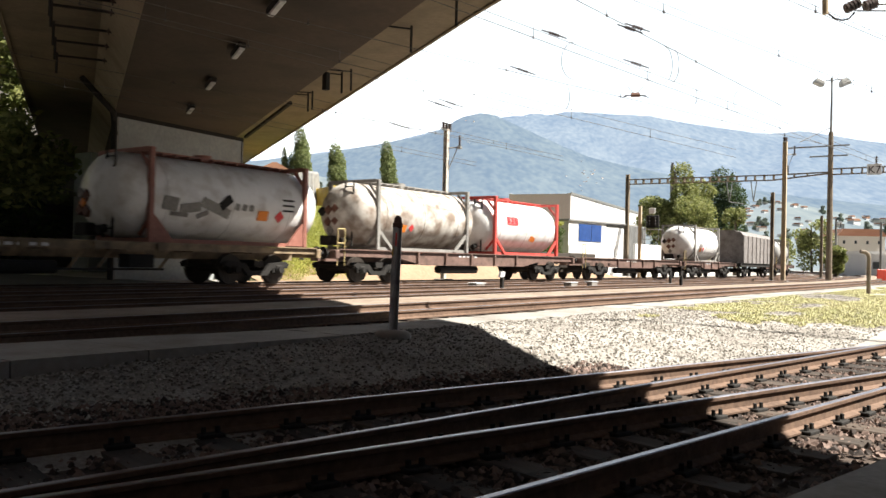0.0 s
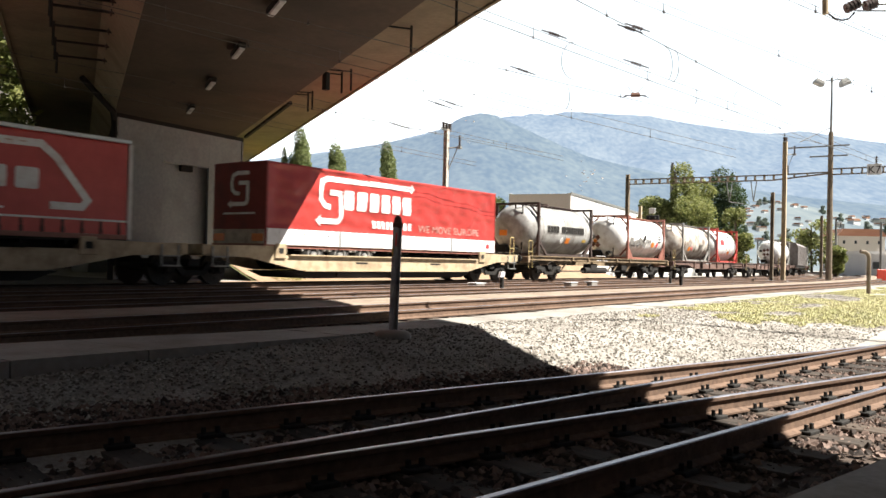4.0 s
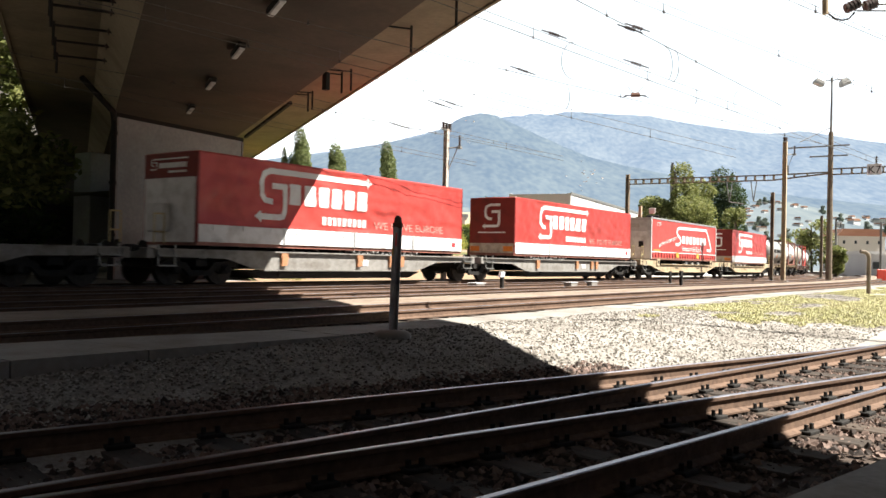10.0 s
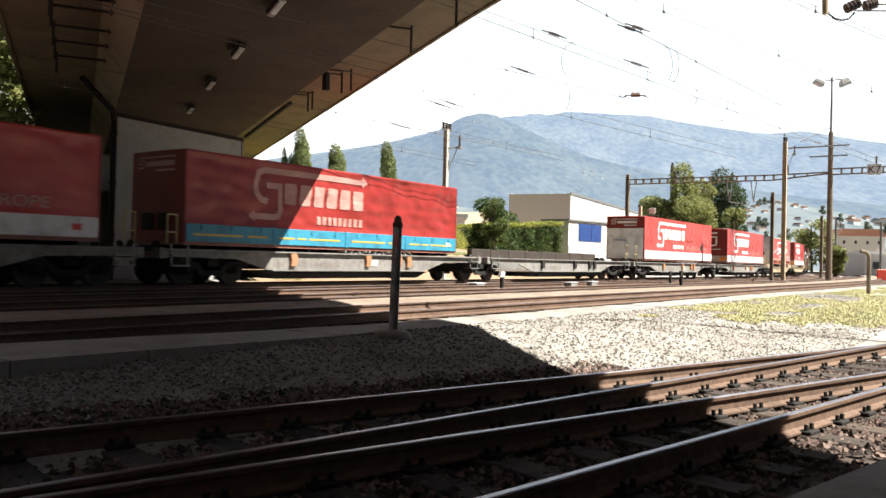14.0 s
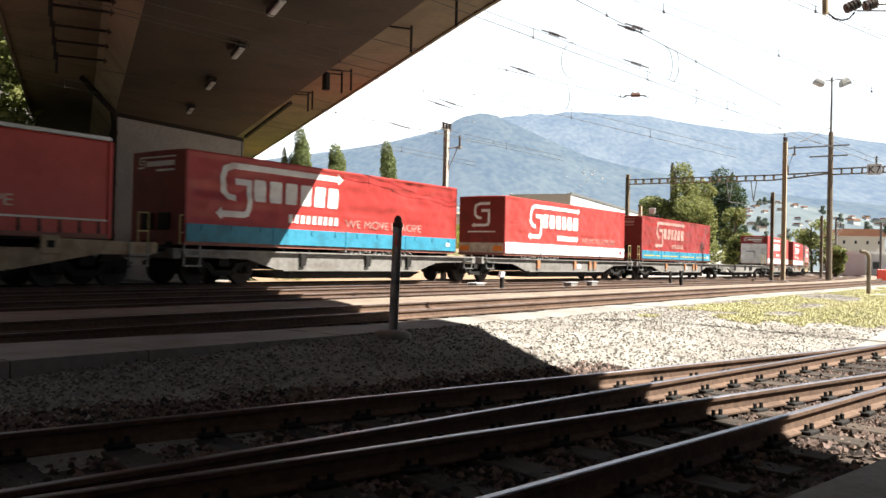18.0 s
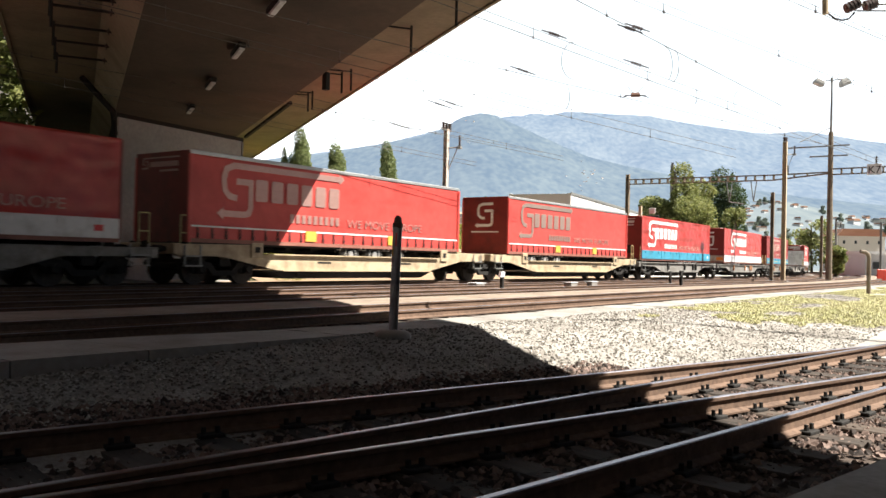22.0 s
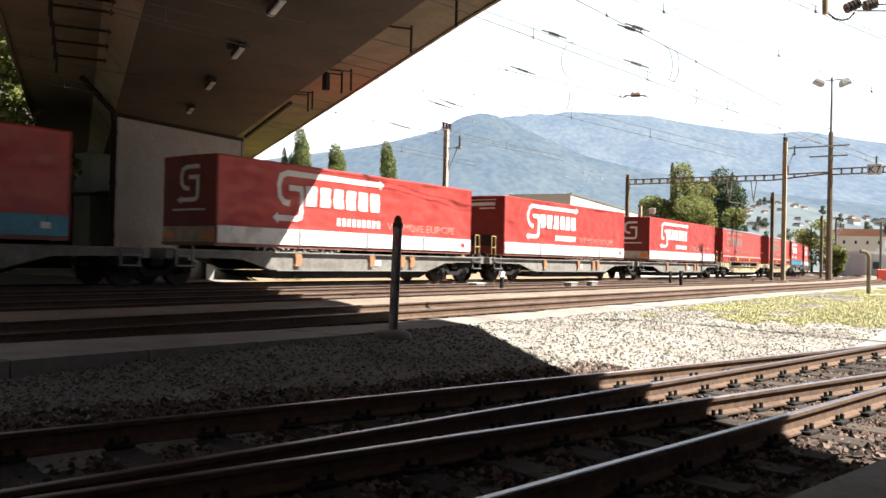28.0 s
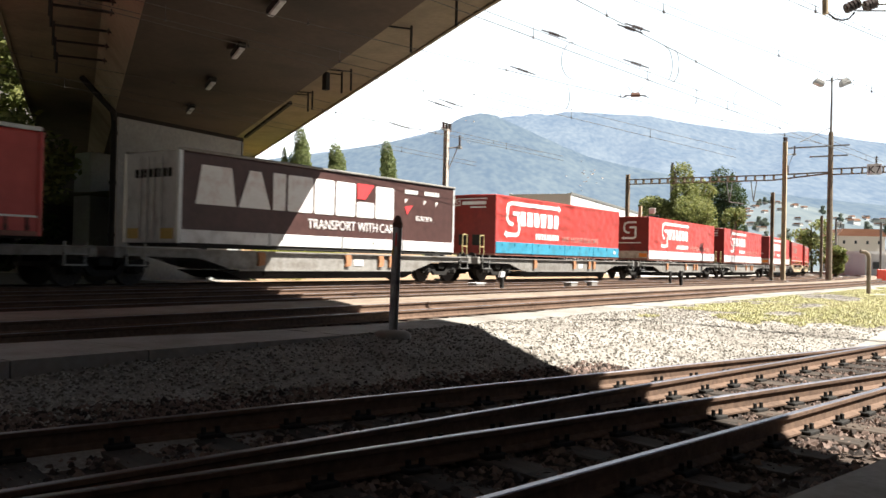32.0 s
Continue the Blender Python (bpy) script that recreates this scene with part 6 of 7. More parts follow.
def flat_wagon(length, paint, colour, slim=False):
    wagon = thing("container_flat_wagon", "%s container flat wagon on black bogies" % colour, "freight wagon", "wagons of the freight train")
    h = length / 2
    for y in (-1, 1):
        bm = bmesh.new()
        slab(bm, [(-h + 0.2, 1.16), (h - 0.2, 1.16), (h - 0.2, 0.98), (-h + 0.2, 0.98)] if slim else [(-h + 0.2, 1.16), (h - 0.2, 1.16), (h - 0.2, 0.94), (h - 3.6, 0.92), (h - 5.2, 0.66), (-h + 5.2, 0.66), (-h + 3.6, 0.92), (-h + 0.2, 0.94)], y * 1.12, y * 1.2)
        part("side_sill", bm, paint, wagon)
        bm = bmesh.new()
        box(bm, -h + 0.2, h - 0.2, y * 1.2 - 0.08, y * 1.2 + 0.08, 1.164, 1.2)
        part("top_flange", bm, paint, wagon)
        x = -h + 4.8
        while x < h - 4.6:
            bm = bmesh.new()
            box(bm, x - 0.05, x + 0.05, y * 1.24 - 0.05, y * 1.24 + 0.05, 0.99 if slim else 0.7, 1.16)
            part("stiffener", bm, paint, wagon)
            x += 1.9
        for k in range(5):
            bm = bmesh.new()
            box(bm, -1.5 + 0.3 * k, -1.32 + 0.3 * k, y * 1.205 - 0.006, y * 1.205 + 0.006, 1.02, 1.1)
            part("stencil_bar", bm, LETTER_WHITE, wagon)
    for k in range(9):
        bm = bmesh.new()
        x = -h + 0.6 + (length - 1.2) * k / 8
        box(bm, x - 0.12, x + 0.12, -1.11, 1.11, 0.95, 1.14)
        part("cross_member", bm, paint, wagon)
    bm = bmesh.new()
    box(bm, -h + 0.3, h - 0.3, -0.2, 0.2, 0.75, 1.1)
    part("centre_sill", bm, paint, wagon)
    for e in (-1, 1):
        bm = bmesh.new()
        box(bm, e * (h - 0.12) - 0.1, e * (h - 0.12) + 0.1, -1.3, 1.3, 0.85, 1.16, 0.02)
        part("headstock", bm, paint, wagon)
        buffers(wagon, e * h)
        add_bogie(wagon, e * (h - 2.6))
        if e > 0:
            continue
        bm = bmesh.new()
        x = e * (h - 0.35)
        for dx in (-0.18, 0.18):
            tube(bm, (x + dx, -1.22, 0.6), (x + dx, -1.22, 1.9), 0.02, 8)
        for z in (1.4, 1.9):
            tube(bm, (x - 0.18, -1.22, z), (x + 0.18, -1.22, z), 0.02, 8)
        part("handrail", bm, RAIL_YELLOW, wagon, "thin dull yellow handrail")
    bm = bmesh.new()
    tube(bm, (-2.6, -0.9, 0.5), (0.2, -0.9, 0.5), 0.17, 12)
    part("air_tank", bm, UNDERGEAR, wagon)
    if slim:
        for x in (-5.6, -4.9, 0.9, 1.7, 3.6):
            bm = bmesh.new()
            beam(bm, (x, -1.1, 1.0), (x - 0.35, -0.9, 0.42), 0.07)
            part("truss_strut", bm, paint, wagon)
        bm = bmesh.new()
        beam(bm, (-5.9, -0.95, 0.45), (3.4, -0.95, 0.45), 0.06)
        part("brake_rod", bm, UNDERGEAR, wagon)
        for x in (-1.6, 2.6):
            bm = bmesh.new()
            box(bm, x - 0.4, x + 0.4, -1.08, -0.6, 0.5, 0.86, 0.02)
            part("equipment_box", bm, UNDERGEAR, wagon)
    return wagon


# ---- loads ----
BODY_L, BODY_W, BODY_TOP = 13.6, 2.5, 3.9


def skin_of(z0, z1, depth, seed, sag=0.02):
    """How far a cloth side stands out at x and z; k tells the two sides apart."""
    h = BODY_L / 2

    def fold(x, z, k=-3):
        edge = min(1.0, (h - abs(x)) / 0.4, (z - z0) / 0.15, (z1 - z) / 0.15)
        f = noise.noise((x * 0.55 + seed, z * 0.7, k)) * 0.6 + noise.noise((x * 1.6 + z * 1.8 + seed, z * 2.2 - x * 0.4, k + 5)) * 0.55
        f += 0.5 * noise.noise((x * 0.35, z * 3.4 + 0.5 * noise.noise((x * 0.5, seed, k)), seed + k + 11))
        f += 0.35 * noise.noise((x * 2.6 - z * 2.1 + seed, z * 1.1, k + 17)) * (0.35 + 0.65 * min(1.0, abs(x) / 5.0))
        hoop = -sag * (0.5 + 0.5 * math.cos(x * 2 * math.pi / 3.4))
        return max(0.0, edge) * (depth * min(0.1, 1.4 * f - 0.35) + hoop)

    return fold


def drape(ob, fold):
    """Lays a flat print on the cloth behind it, on the side that faces the yard."""
    bm = bmesh.new()
    bm.from_mesh(ob.data)
    bmesh.ops.triangulate(bm, faces=bm.faces)
    for reach in (0.3, 0.15):
        bmesh.ops.subdivide_edges(bm, edges=[e for e in bm.edges if e.calc_length() > reach], cuts=1)
        bmesh.ops.triangulate(bm, faces=bm.faces)
    ob.data = mesh_of(ob.data.name, bm, ob.data.materials[0])
    for v in ob.data.vertices:
        v.co.y -= fold(v.co.x + ob.location.x, v.co.z + ob.location.z)
    return ob


def cover_mesh(z0, z1, depth, seed, sag=0.02):
    """A cloth cover over hoops: two sides, two ends and a roof, with folds."""
    bm = bmesh.new()
    nx, nz, h, w = 90, 28, BODY_L / 2, BODY_W / 2
    fold = skin_of(z0, z1, depth, seed, sag)

    for side in (-1, 1):
        grid = [[bm.verts.new((-h + BODY_L * i / nx, side * (w + fold(-h + BODY_L * i / nx, z0 + (z1 - z0) * j / nz, side * 3)), z0 + (z1 - z0) * j / nz)) for i in range(nx + 1)] for j in range(nz + 1)]
        for j in range(nz):
            for i in range(nx):
                bm.faces.new((grid[j][i], grid[j][i + 1], grid[j + 1][i + 1], grid[j + 1][i]))
    roof = [[bm.verts.new((-h + BODY_L * i / nx, -w + BODY_W * j / 4, z1 + (0.02 - sag * (1 - math.cos(i * 2 * math.pi / 15))) * (1 - abs(j - 2) / 2))) for i in range(nx + 1)] for j in range(5)]
    for j in range(4):
        for i in range(nx):
            bm.faces.new((roof[j][i], roof[j][i + 1], roof[j + 1][i + 1], roof[j + 1][i]))
    for e in (-1, 1):
        ring = [bm.verts.new((e * h, y, z)) for y, z in ((-w, z0), (w, z0), (w, z1), (-w, z1))]
        bm.faces.new(ring)
    bmesh.ops.remove_doubles(bm, verts=bm.verts, dist=0.002)
    return bm


def ribbon(bm, points, width, y, thick=0.006):
    """A flat band of that width along points in x and z, standing on the plane y."""
    pts = [Vector((points[0][0], 0, points[0][1]))]
    for x, z in points[1:]:
        a, b = pts[-1].copy(), Vector((x, 0, z))
        n = max(1, round((b - a).length / 0.3))
        pts += [a.lerp(b, i / n) for i in range(1, n + 1)]
    left, right = [], []
    for i, p in enumerate(pts):
        a = (pts[i] - pts[i - 1]).normalized() if i else (pts[1] - pts[0]).normalized()
        b = (pts[i + 1] - pts[i]).normalized() if i < len(pts) - 1 else a
        way = (a + b).normalized()
        side = Vector((-way.z, 0, way.x)) * (width / 2) / max(0.5, way.dot(a))
        left.append(p + side)
        right.append(p - side)
    rows = [(bm.verts.new((l.x, y, l.z)), bm.verts.new((r.x, y, r.z)), bm.verts.new((r.x, y + thick, r.z)), bm.verts.new((l.x, y + thick, l.z))) for l, r in zip(left, right)]
    for a, b in zip(rows, rows[1:]):
        for i in range(4):
            bm.faces.new((a[i], a[(i + 1) % 4], b[(i + 1) % 4], b[i]))
    bm.faces.new(rows[0])
    bm.faces.new(rows[-1][::-1])


def hook_mark(bm, x, z, wide, high, y, tail=0.0):
    """The carrier's mark: a hooked band, with a long arrow above when tail is given."""
    w, h = wide, high
    t = 0.13 * h
    ribbon(bm, [(x + 0.9 * w, z + 0.68 * h), (x + 0.5 * w, z + 0.68 * h)], t, y)
    ribbon(bm, [(x + 0.94 * w, z + 0.745 * h), (x + 0.94 * w, z + 0.14 * h), (x + 0.88 * w, z + 0.03 * h), (x + 0.75 * w, z), (x + 0.12 * w, z)], t, y)
    end = tail if tail else x + w
    ribbon(bm, [(x + 0.52 * w, z + 0.33 * h), (x + 0.3 * w, z + 0.36 * h), (x + 0.16 * w, z + 0.48 * h), (x + 0.13 * w, z + 0.72 * h), (x + 0.2 * w, z + 0.92 * h), (x + 0.42 * w, z + 1.0 * h), (end, z + 1.0 * h)], t, y)
    if tail:
        slab(bm, [(end, z + 0.87 * h), (end + 0.18 * h, z + h), (end, z + 1.13 * h)], y, y + 0.006)
    slab(bm, [(x + 0.13 * w, z - 0.13 * h), (x - 0.06 * w, z), (x + 0.13 * w, z + 0.13 * h)], y, y + 0.006)


BLOCKS = {}


def name_blocks(load, x, z, height, width, count, gap, y, material, cut=0.09, name="name_block"):
    """A row of plain blocks, the size of a painted name's characters, with their corners cut off."""
    row = []
    for k in range(count):
        key = (round(height, 3), round(width, 3), material.name)
        if key not in BLOCKS:
            w, h, c = width, height, min(width, height) * cut
            outline = [(c, 0), (w - c, 0), (w, c), (w, h - c), (w - c, h), (c, h), (0, h - c), (0, c)]
            bm = bmesh.new()
            slab(bm, outline, 0, 0.006)
            BLOCKS[key] = mesh_of(name, bm, material)
        ob = part(name, BLOCKS[key], material, load)
        ob.location = (x + k * (width + gap), y, z)
        row.append(ob)
    return row


SIDE = -BODY_W / 2 - 0.02


def carrier_print(load, material, label, words=True, shift=0.3, fold=None):
    """The carrier's mark, its name as blocks, and the slogan; shift: metres from the usual place along the side; fold: the cloth on which they lie."""
    y = SIDE
    bm = bmesh.new()
    hook_mark(bm, -4.85 + shift, 2.13, 1.3, 1.46, y, tail=0.35 + shift)
    prints = [part("hook_mark", bm, material, load, label)]
    prints += name_blocks(load, -3.44 + shift, 2.57, 0.68, 0.5, 6, 0.16, y, material)
    prints += name_blocks(load, -1.95 + shift, 1.98, 0.28, 0.175, 9, 0.095, y, material, cut=0.05)
    if words:
        prints += lettering_row("slogan_word", "WE MOVE EUROPE", 0.4, LETTER_FADED if material is LETTER_WHITE else material, load, Matrix.Translation((0.8 + shift, y, 1.95)) @ SIGN, 1.3)
    for ob in prints if fold else ():
        drape(ob, fold)


def end_mark(load, material, wide=False):
    """The mark on the end wall that faces back along the train."""
    bm = bmesh.new()
    if wide:
        hook_mark(bm, -0.95, 3.42, 0.3, 0.3, 0.0, tail=0.75)
        box(bm, -0.55, 0.75, 0, 0.005, 3.45, 3.6)
        box(bm, -0.1, 0.75, 0, 0.005, 3.3, 3.36)
    else:
        hook_mark(bm, -0.5, 2.55, 0.95, 1.0, 0.0)
        box(bm, -0.75, 0.75, 0, 0.005, 2.22, 2.28)
    bmesh.ops.rotate(bm, verts=bm.verts, matrix=Matrix.Rotation(radians(-90), 3, "Z"))
    bmesh.ops.translate(bm, verts=bm.verts, vec=(-BODY_L / 2 - 0.041, 0, 0))
    part("end_mark", bm, material, load)


def trailer_wheels(load, x, z=0.95):
    bm_tyre = bmesh.new()
    tube(bm_tyre, (0, -0.16, 0), (0, 0.16, 0), 0.5, 24)
    bmesh.ops.bevel(bm_tyre, geom=[e for e in bm_tyre.edges if len(e.link_faces) == 2 and any(len(f.verts) > 4 for f in e.link_faces)], offset=0.05, segments=2, affect="EDGES")
    tyre = mesh_of("tyre", bm_tyre, RUBBER, True)
    bm_rim = bmesh.new()
    for k in range(20):
        a, b = 2 * math.pi * k / 20, 2 * math.pi * (k + 1) / 20
        beam(bm_rim, (0.27 * math.cos(a), -0.165, 0.27 * math.sin(a)), (0.27 * math.cos(b), -0.165, 0.27 * math.sin(b)), 0.03, 0.04)
    tube(bm_rim, (0, -0.2, 0), (0, -0.12, 0), 0.12, 12)
    rim = mesh_of("rim", bm_rim, ALUMINIUM)
    bm_guard = bmesh.new()
    arc = [math.pi * (0.08 + 0.07 * k) for k in range(13)]
    slab(bm_guard, [(0.585 * math.cos(v), 0.585 * math.sin(v)) for v in arc] + [(0.55 * math.cos(v), 0.55 * math.sin(v)) for v in arc[::-1]], -0.2, 0.2)
    guard = mesh_of("mudguard", bm_guard, GREY_END)
    for k in range(3):
        for side in (-1, 1):
            t = part("wheel", tyre, RUBBER, load)
            t.location = (x + 1.31 * k, side * 1.02, z)
            if side > 0:
                t.rotation_euler.z = math.pi
            part("rim", rim, ALUMINIUM, t)
            g = part("mudguard", guard, GREY_END, load)
            g.location = (x + 1.31 * k, side * 1.02, z)


def chassis(load, top):
    bm = bmesh.new()
    for y in (-0.5, 0.5):
        box(bm, -6.4, 6.4, y - 0.07, y + 0.07, top - 0.2, top - 0.01)
    for k in range(12):
        box(bm, -6.3 + 1.14 * k, -6.2 + 1.14 * k, -1.15, 1.15, top - 0.1, top - 0.005)
    part("chassis", bm, UNDERGEAR, load)


def drop_sides(load, material, z0, z1, strap=None):
    for side in (-1, 1):
        for k in range(4):
            a = -BODY_L / 2 + BODY_L * k / 4
            bm = bmesh.new()
            w = BODY_W / 2
            box(bm, a + 0.03, a + BODY_L / 4 - 0.03, side * (w + 0.005) - 0.025, side * (w + 0.005) + 0.025, z0 + 0.02, z1, 0.008)
            part("drop_side", bm, material, load)
            bm = bmesh.new()
            box(bm, a - 0.05, a + 0.05, side * (w + 0.01) - 0.035, side * (w + 0.01) + 0.035, z0, z1 + 0.02)
            if k:
                part("side_post", bm, ALUMINIUM if material is WHITE_BOARD else material, load)
            else:
                bm.free()
        if strap:
            y = side * (BODY_W / 2 + 0.034)
            for k in range(4):
                a = -BODY_L / 2 + BODY_L * k / 4
                for f0, f1 in ((0.06, 0.26), (0.3, 0.42), (0.46, 0.9)) if k % 2 else ((0.08, 0.62), (0.68, 0.92)):
                    bm = bmesh.new()
                    box(bm, a + f0 * BODY_L / 4, a + f1 * BODY_L / 4, y - 0.004, y + 0.004, z0 + 0.2, z0 + 0.26)
                    part("reflective_strip", bm, strap, load, "worn yellow strip")
        for k in range(12):   # hinges and latches along the boards
            x = -BODY_L / 2 + BODY_L * (k + 0.5) / 12
            bm = bmesh.new()
            box(bm, x - 0.04, x + 0.04, side * (BODY_W / 2 + 0.03), side * (BODY_W / 2 + 0.055), z1 - 0.17, z1 - 0.02)
            part("latch", bm, material, load)


def swap_body(board="white", end="mark", fade="white", tarp=RED_TARP, seed=0.0, words=True, label=None, shift=0.3):
    """A tarpaulin-covered road semi-trailer with drop sides."""
    load = thing("tarpaulin_trailer", label or "red tarpaulin semi-trailer with %s drop sides riding on a wagon" % board, "semi-trailer", "road trailers on the train")
    z0, z1 = 1.24, 1.78
    bm = cover_mesh(z1, BODY_TOP, 0.055, seed, 0.03)
    part("cover", bm, tarp, load, smooth=True)
    drop_sides(load, WHITE_BOARD if board == "white" else BLUE_BOARD, z0, z1, YELLOW_PAINT if board == "blue and yellow" else None)
    bm = bmesh.new()
    box(bm, -BODY_L / 2, BODY_L / 2, -BODY_W / 2 + 0.02, BODY_W / 2 - 0.02, z0 - 0.08, z0 + 0.06)
    part("bed", bm, FRAME_MAROON, load)
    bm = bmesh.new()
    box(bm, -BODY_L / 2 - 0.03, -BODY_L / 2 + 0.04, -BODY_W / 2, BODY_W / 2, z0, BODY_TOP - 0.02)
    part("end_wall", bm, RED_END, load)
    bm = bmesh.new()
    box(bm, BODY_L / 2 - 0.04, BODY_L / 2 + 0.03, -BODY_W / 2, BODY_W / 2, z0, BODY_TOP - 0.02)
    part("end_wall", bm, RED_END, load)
    if end == "mark":
        end_mark(load, LETTER_WHITE if fade == "white" else LETTER_FADED)
        bm = bmesh.new()
        box(bm, -BODY_L / 2 - 0.05, -BODY_L / 2 - 0.03, -BODY_W / 2 + 0.04, BODY_W / 2 - 0.04, z0 + 0.04, z0 + 0.5)
        part("tail_board", bm, TAIL_CREAM, load, "grimy cream tail board")
        bm = bmesh.new()
        box(bm, -BODY_L / 2 - 0.07, -BODY_L / 2 - 0.03, -BODY_W / 2, BODY_W / 2, z0 - 0.06, z0 + 0.036)
        part("bumper_bar", bm, FRAME_MAROON, load)
        for y in (-1, 1):
            bm = bmesh.new()
            box(bm, -BODY_L / 2 - 0.068, -BODY_L / 2 - 0.05, y * 0.92 - 0.26, y * 0.92 + 0.26, z0 + 0.12, z0 + 0.36, 0.006)
            part("tail_light", bm, TAIL_ORANGE, load, "orange and red tail light strip")
    elif end == "door":
        bm = bmesh.new()
        box(bm, -BODY_L / 2 - 0.06, -BODY_L / 2 - 0.03, -BODY_W / 2 + 0.06, BODY_W / 2 - 0.06, z0, 3.15, 0.01)
        part("front_wall", bm, WHITE_BOARD, load, "white lower front wall")
        bm = bmesh.new()
        box(bm, -BODY_L / 2 - 0.3, -BODY_L / 2 - 0.06, -0.1, 0.75, z0 + 0.3, z0 + 1.15, 0.04)
        part("service_box", bm, GREY_END, load, "grey service box")
        end_mark(load, LETTER_WHITE, wide=True)
    elif end == "front":
        end_mark(load, LETTER_WHITE if fade == "white" else LETTER_FADED, wide=True)
        bm = bmesh.new()
        for y in (-0.6, 0.15):
            box(bm, -BODY_L / 2 - 0.08, -BODY_L / 2 - 0.03, y, y + 0.55, z0 + 0.35, z0 + 0.85, 0.02)
        part("service_box", bm, UNDERGEAR, load)
    chassis(load, z0 - 0.08)
    trailer_wheels(load, 0.6 if end in ("door", "front") else -4.6)
    ink = {"white": LETTER_WHITE, "faded": LETTER_FADED, "none": None}[fade]
    if ink:
        carrier_print(load, ink, "white carrier mark" if fade == "white" else "worn carrier mark", words, shift, skin_of(z1, BODY_TOP, 0.055, seed, 0.03))
    bm = bmesh.new()
    box(bm, BODY_L / 2 - 0.75, BODY_L / 2 - 0.5, -BODY_W / 2 - 0.045, -BODY_W / 2 - 0.03, z0 + 0.2, z0 + 0.36)
    part("notice_plate", bm, LETTER_RED if board == "white" else LETTER_WHITE, load)
    return load


def curtain_trailer(ink, end="mark", cover=RED_CURTAIN, end_material=RED_END, seed=0.0, label="bright red curtain-sided semi-trailer riding on a tan wagon", words=True, roof=ALUMINIUM, shift=-0.9):
    load = thing("curtain_trailer", label, "semi-trailer", "road trailers on the train")
    z0, z1 = 1.24, 1.72
    part("curtain", cover_mesh(z1, BODY_TOP - 0.12, 0.012, seed, 0.006), cover, load, smooth=True)
    for side in (-1, 1):
        bm = bmesh.new()
        box(bm, -BODY_L / 2, BODY_L / 2, side * BODY_W / 2 - 0.012, side * BODY_W / 2 + 0.012, z0 + 0.12, z1 - 0.004)
        part("skirt", bm, cover, load)
        bm = bmesh.new()
        box(bm, -BODY_L / 2, BODY_L / 2, side * (BODY_W / 2 + 0.02) - 0.008, side * (BODY_W / 2 + 0.02) + 0.008, z1 - 0.03, z1 + 0.02)
        part("piping", bm, LETTER_WHITE, load)
        bm = bmesh.new()
        box(bm, -BODY_L / 2, BODY_L / 2, side * BODY_W / 2 - 0.04, side * BODY_W / 2 + 0.03, z0, z0 + 0.116)
        part("bottom_rail", bm, FRAME_MAROON, load)
        for k in range(26):
            x = -BODY_L / 2 + 0.3 + 0.52 * k
            bm = bmesh.new()
            box(bm, x - 0.028, x + 0.028, side * (BODY_W / 2 + 0.024) - 0.012, side * (BODY_W / 2 + 0.024) + 0.012, z0 + 0.1, z1 - 0.035)
            box(bm, x - 0.045, x + 0.045, side * (BODY_W / 2 + 0.034) - 0.014, side * (BODY_W / 2 + 0.034) + 0.014, z0 + 0.14, z0 + 0.26)
            part("strap", bm, STRAP, load)
        bm = bmesh.new()
        box(bm, -BODY_L / 2 - 0.02, BODY_L / 2 + 0.02, side * (BODY_W / 2 - 0.02) - 0.05, side * (BODY_W / 2 - 0.02) + 0.05, BODY_TOP - 0.12, BODY_TOP, 0.02)
        part("roof_rail", bm, roof, load, "pale aluminium roof rail")
        for x in (-1.9, 2.4):
            bm = bmesh.new()
            box(bm, x - 0.25, x + 0.25, side * (BODY_W / 2 + 0.045) - 0.006, side * (BODY_W / 2 + 0.045) + 0.006, z0 + 0.16, z0 + 0.5)
            part("side_plate", bm, YELLOW_PAINT, load, "yellow handling plate")
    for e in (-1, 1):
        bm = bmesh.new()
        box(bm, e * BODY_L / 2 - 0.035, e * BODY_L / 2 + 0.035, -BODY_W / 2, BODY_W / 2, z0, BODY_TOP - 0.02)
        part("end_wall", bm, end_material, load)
        for y in (-1, 1):
            bm = bmesh.new()
            box(bm, e * BODY_L / 2 - 0.06, e * BODY_L / 2 + 0.06, y * BODY_W / 2 - 0.05, y * BODY_W / 2 + 0.035, z0, BODY_TOP - 0.125, 0.015)
            part("corner_post", bm, end_material if end_material is not RED_END else cover, load)
    bm = bmesh.new()
    box(bm, -BODY_L / 2, BODY_L / 2, -BODY_W / 2 + 0.04, BODY_W / 2 - 0.04, z0 - 0.06, z0 + 0.05)
    part("bed", bm, UNDERGEAR, load)
    chassis(load, z0 - 0.06)
    trailer_wheels(load, 0.2 if end != "mark" else -4.45, 1.02)
    if end == "mark":
        end_mark(load, LETTER_WHITE)
    elif end == "front":
        end_mark(load, LETTER_FADED, wide=True)
    if ink:
        carrier_print(load, ink, "worn carrier mark", words, shift)
    return load


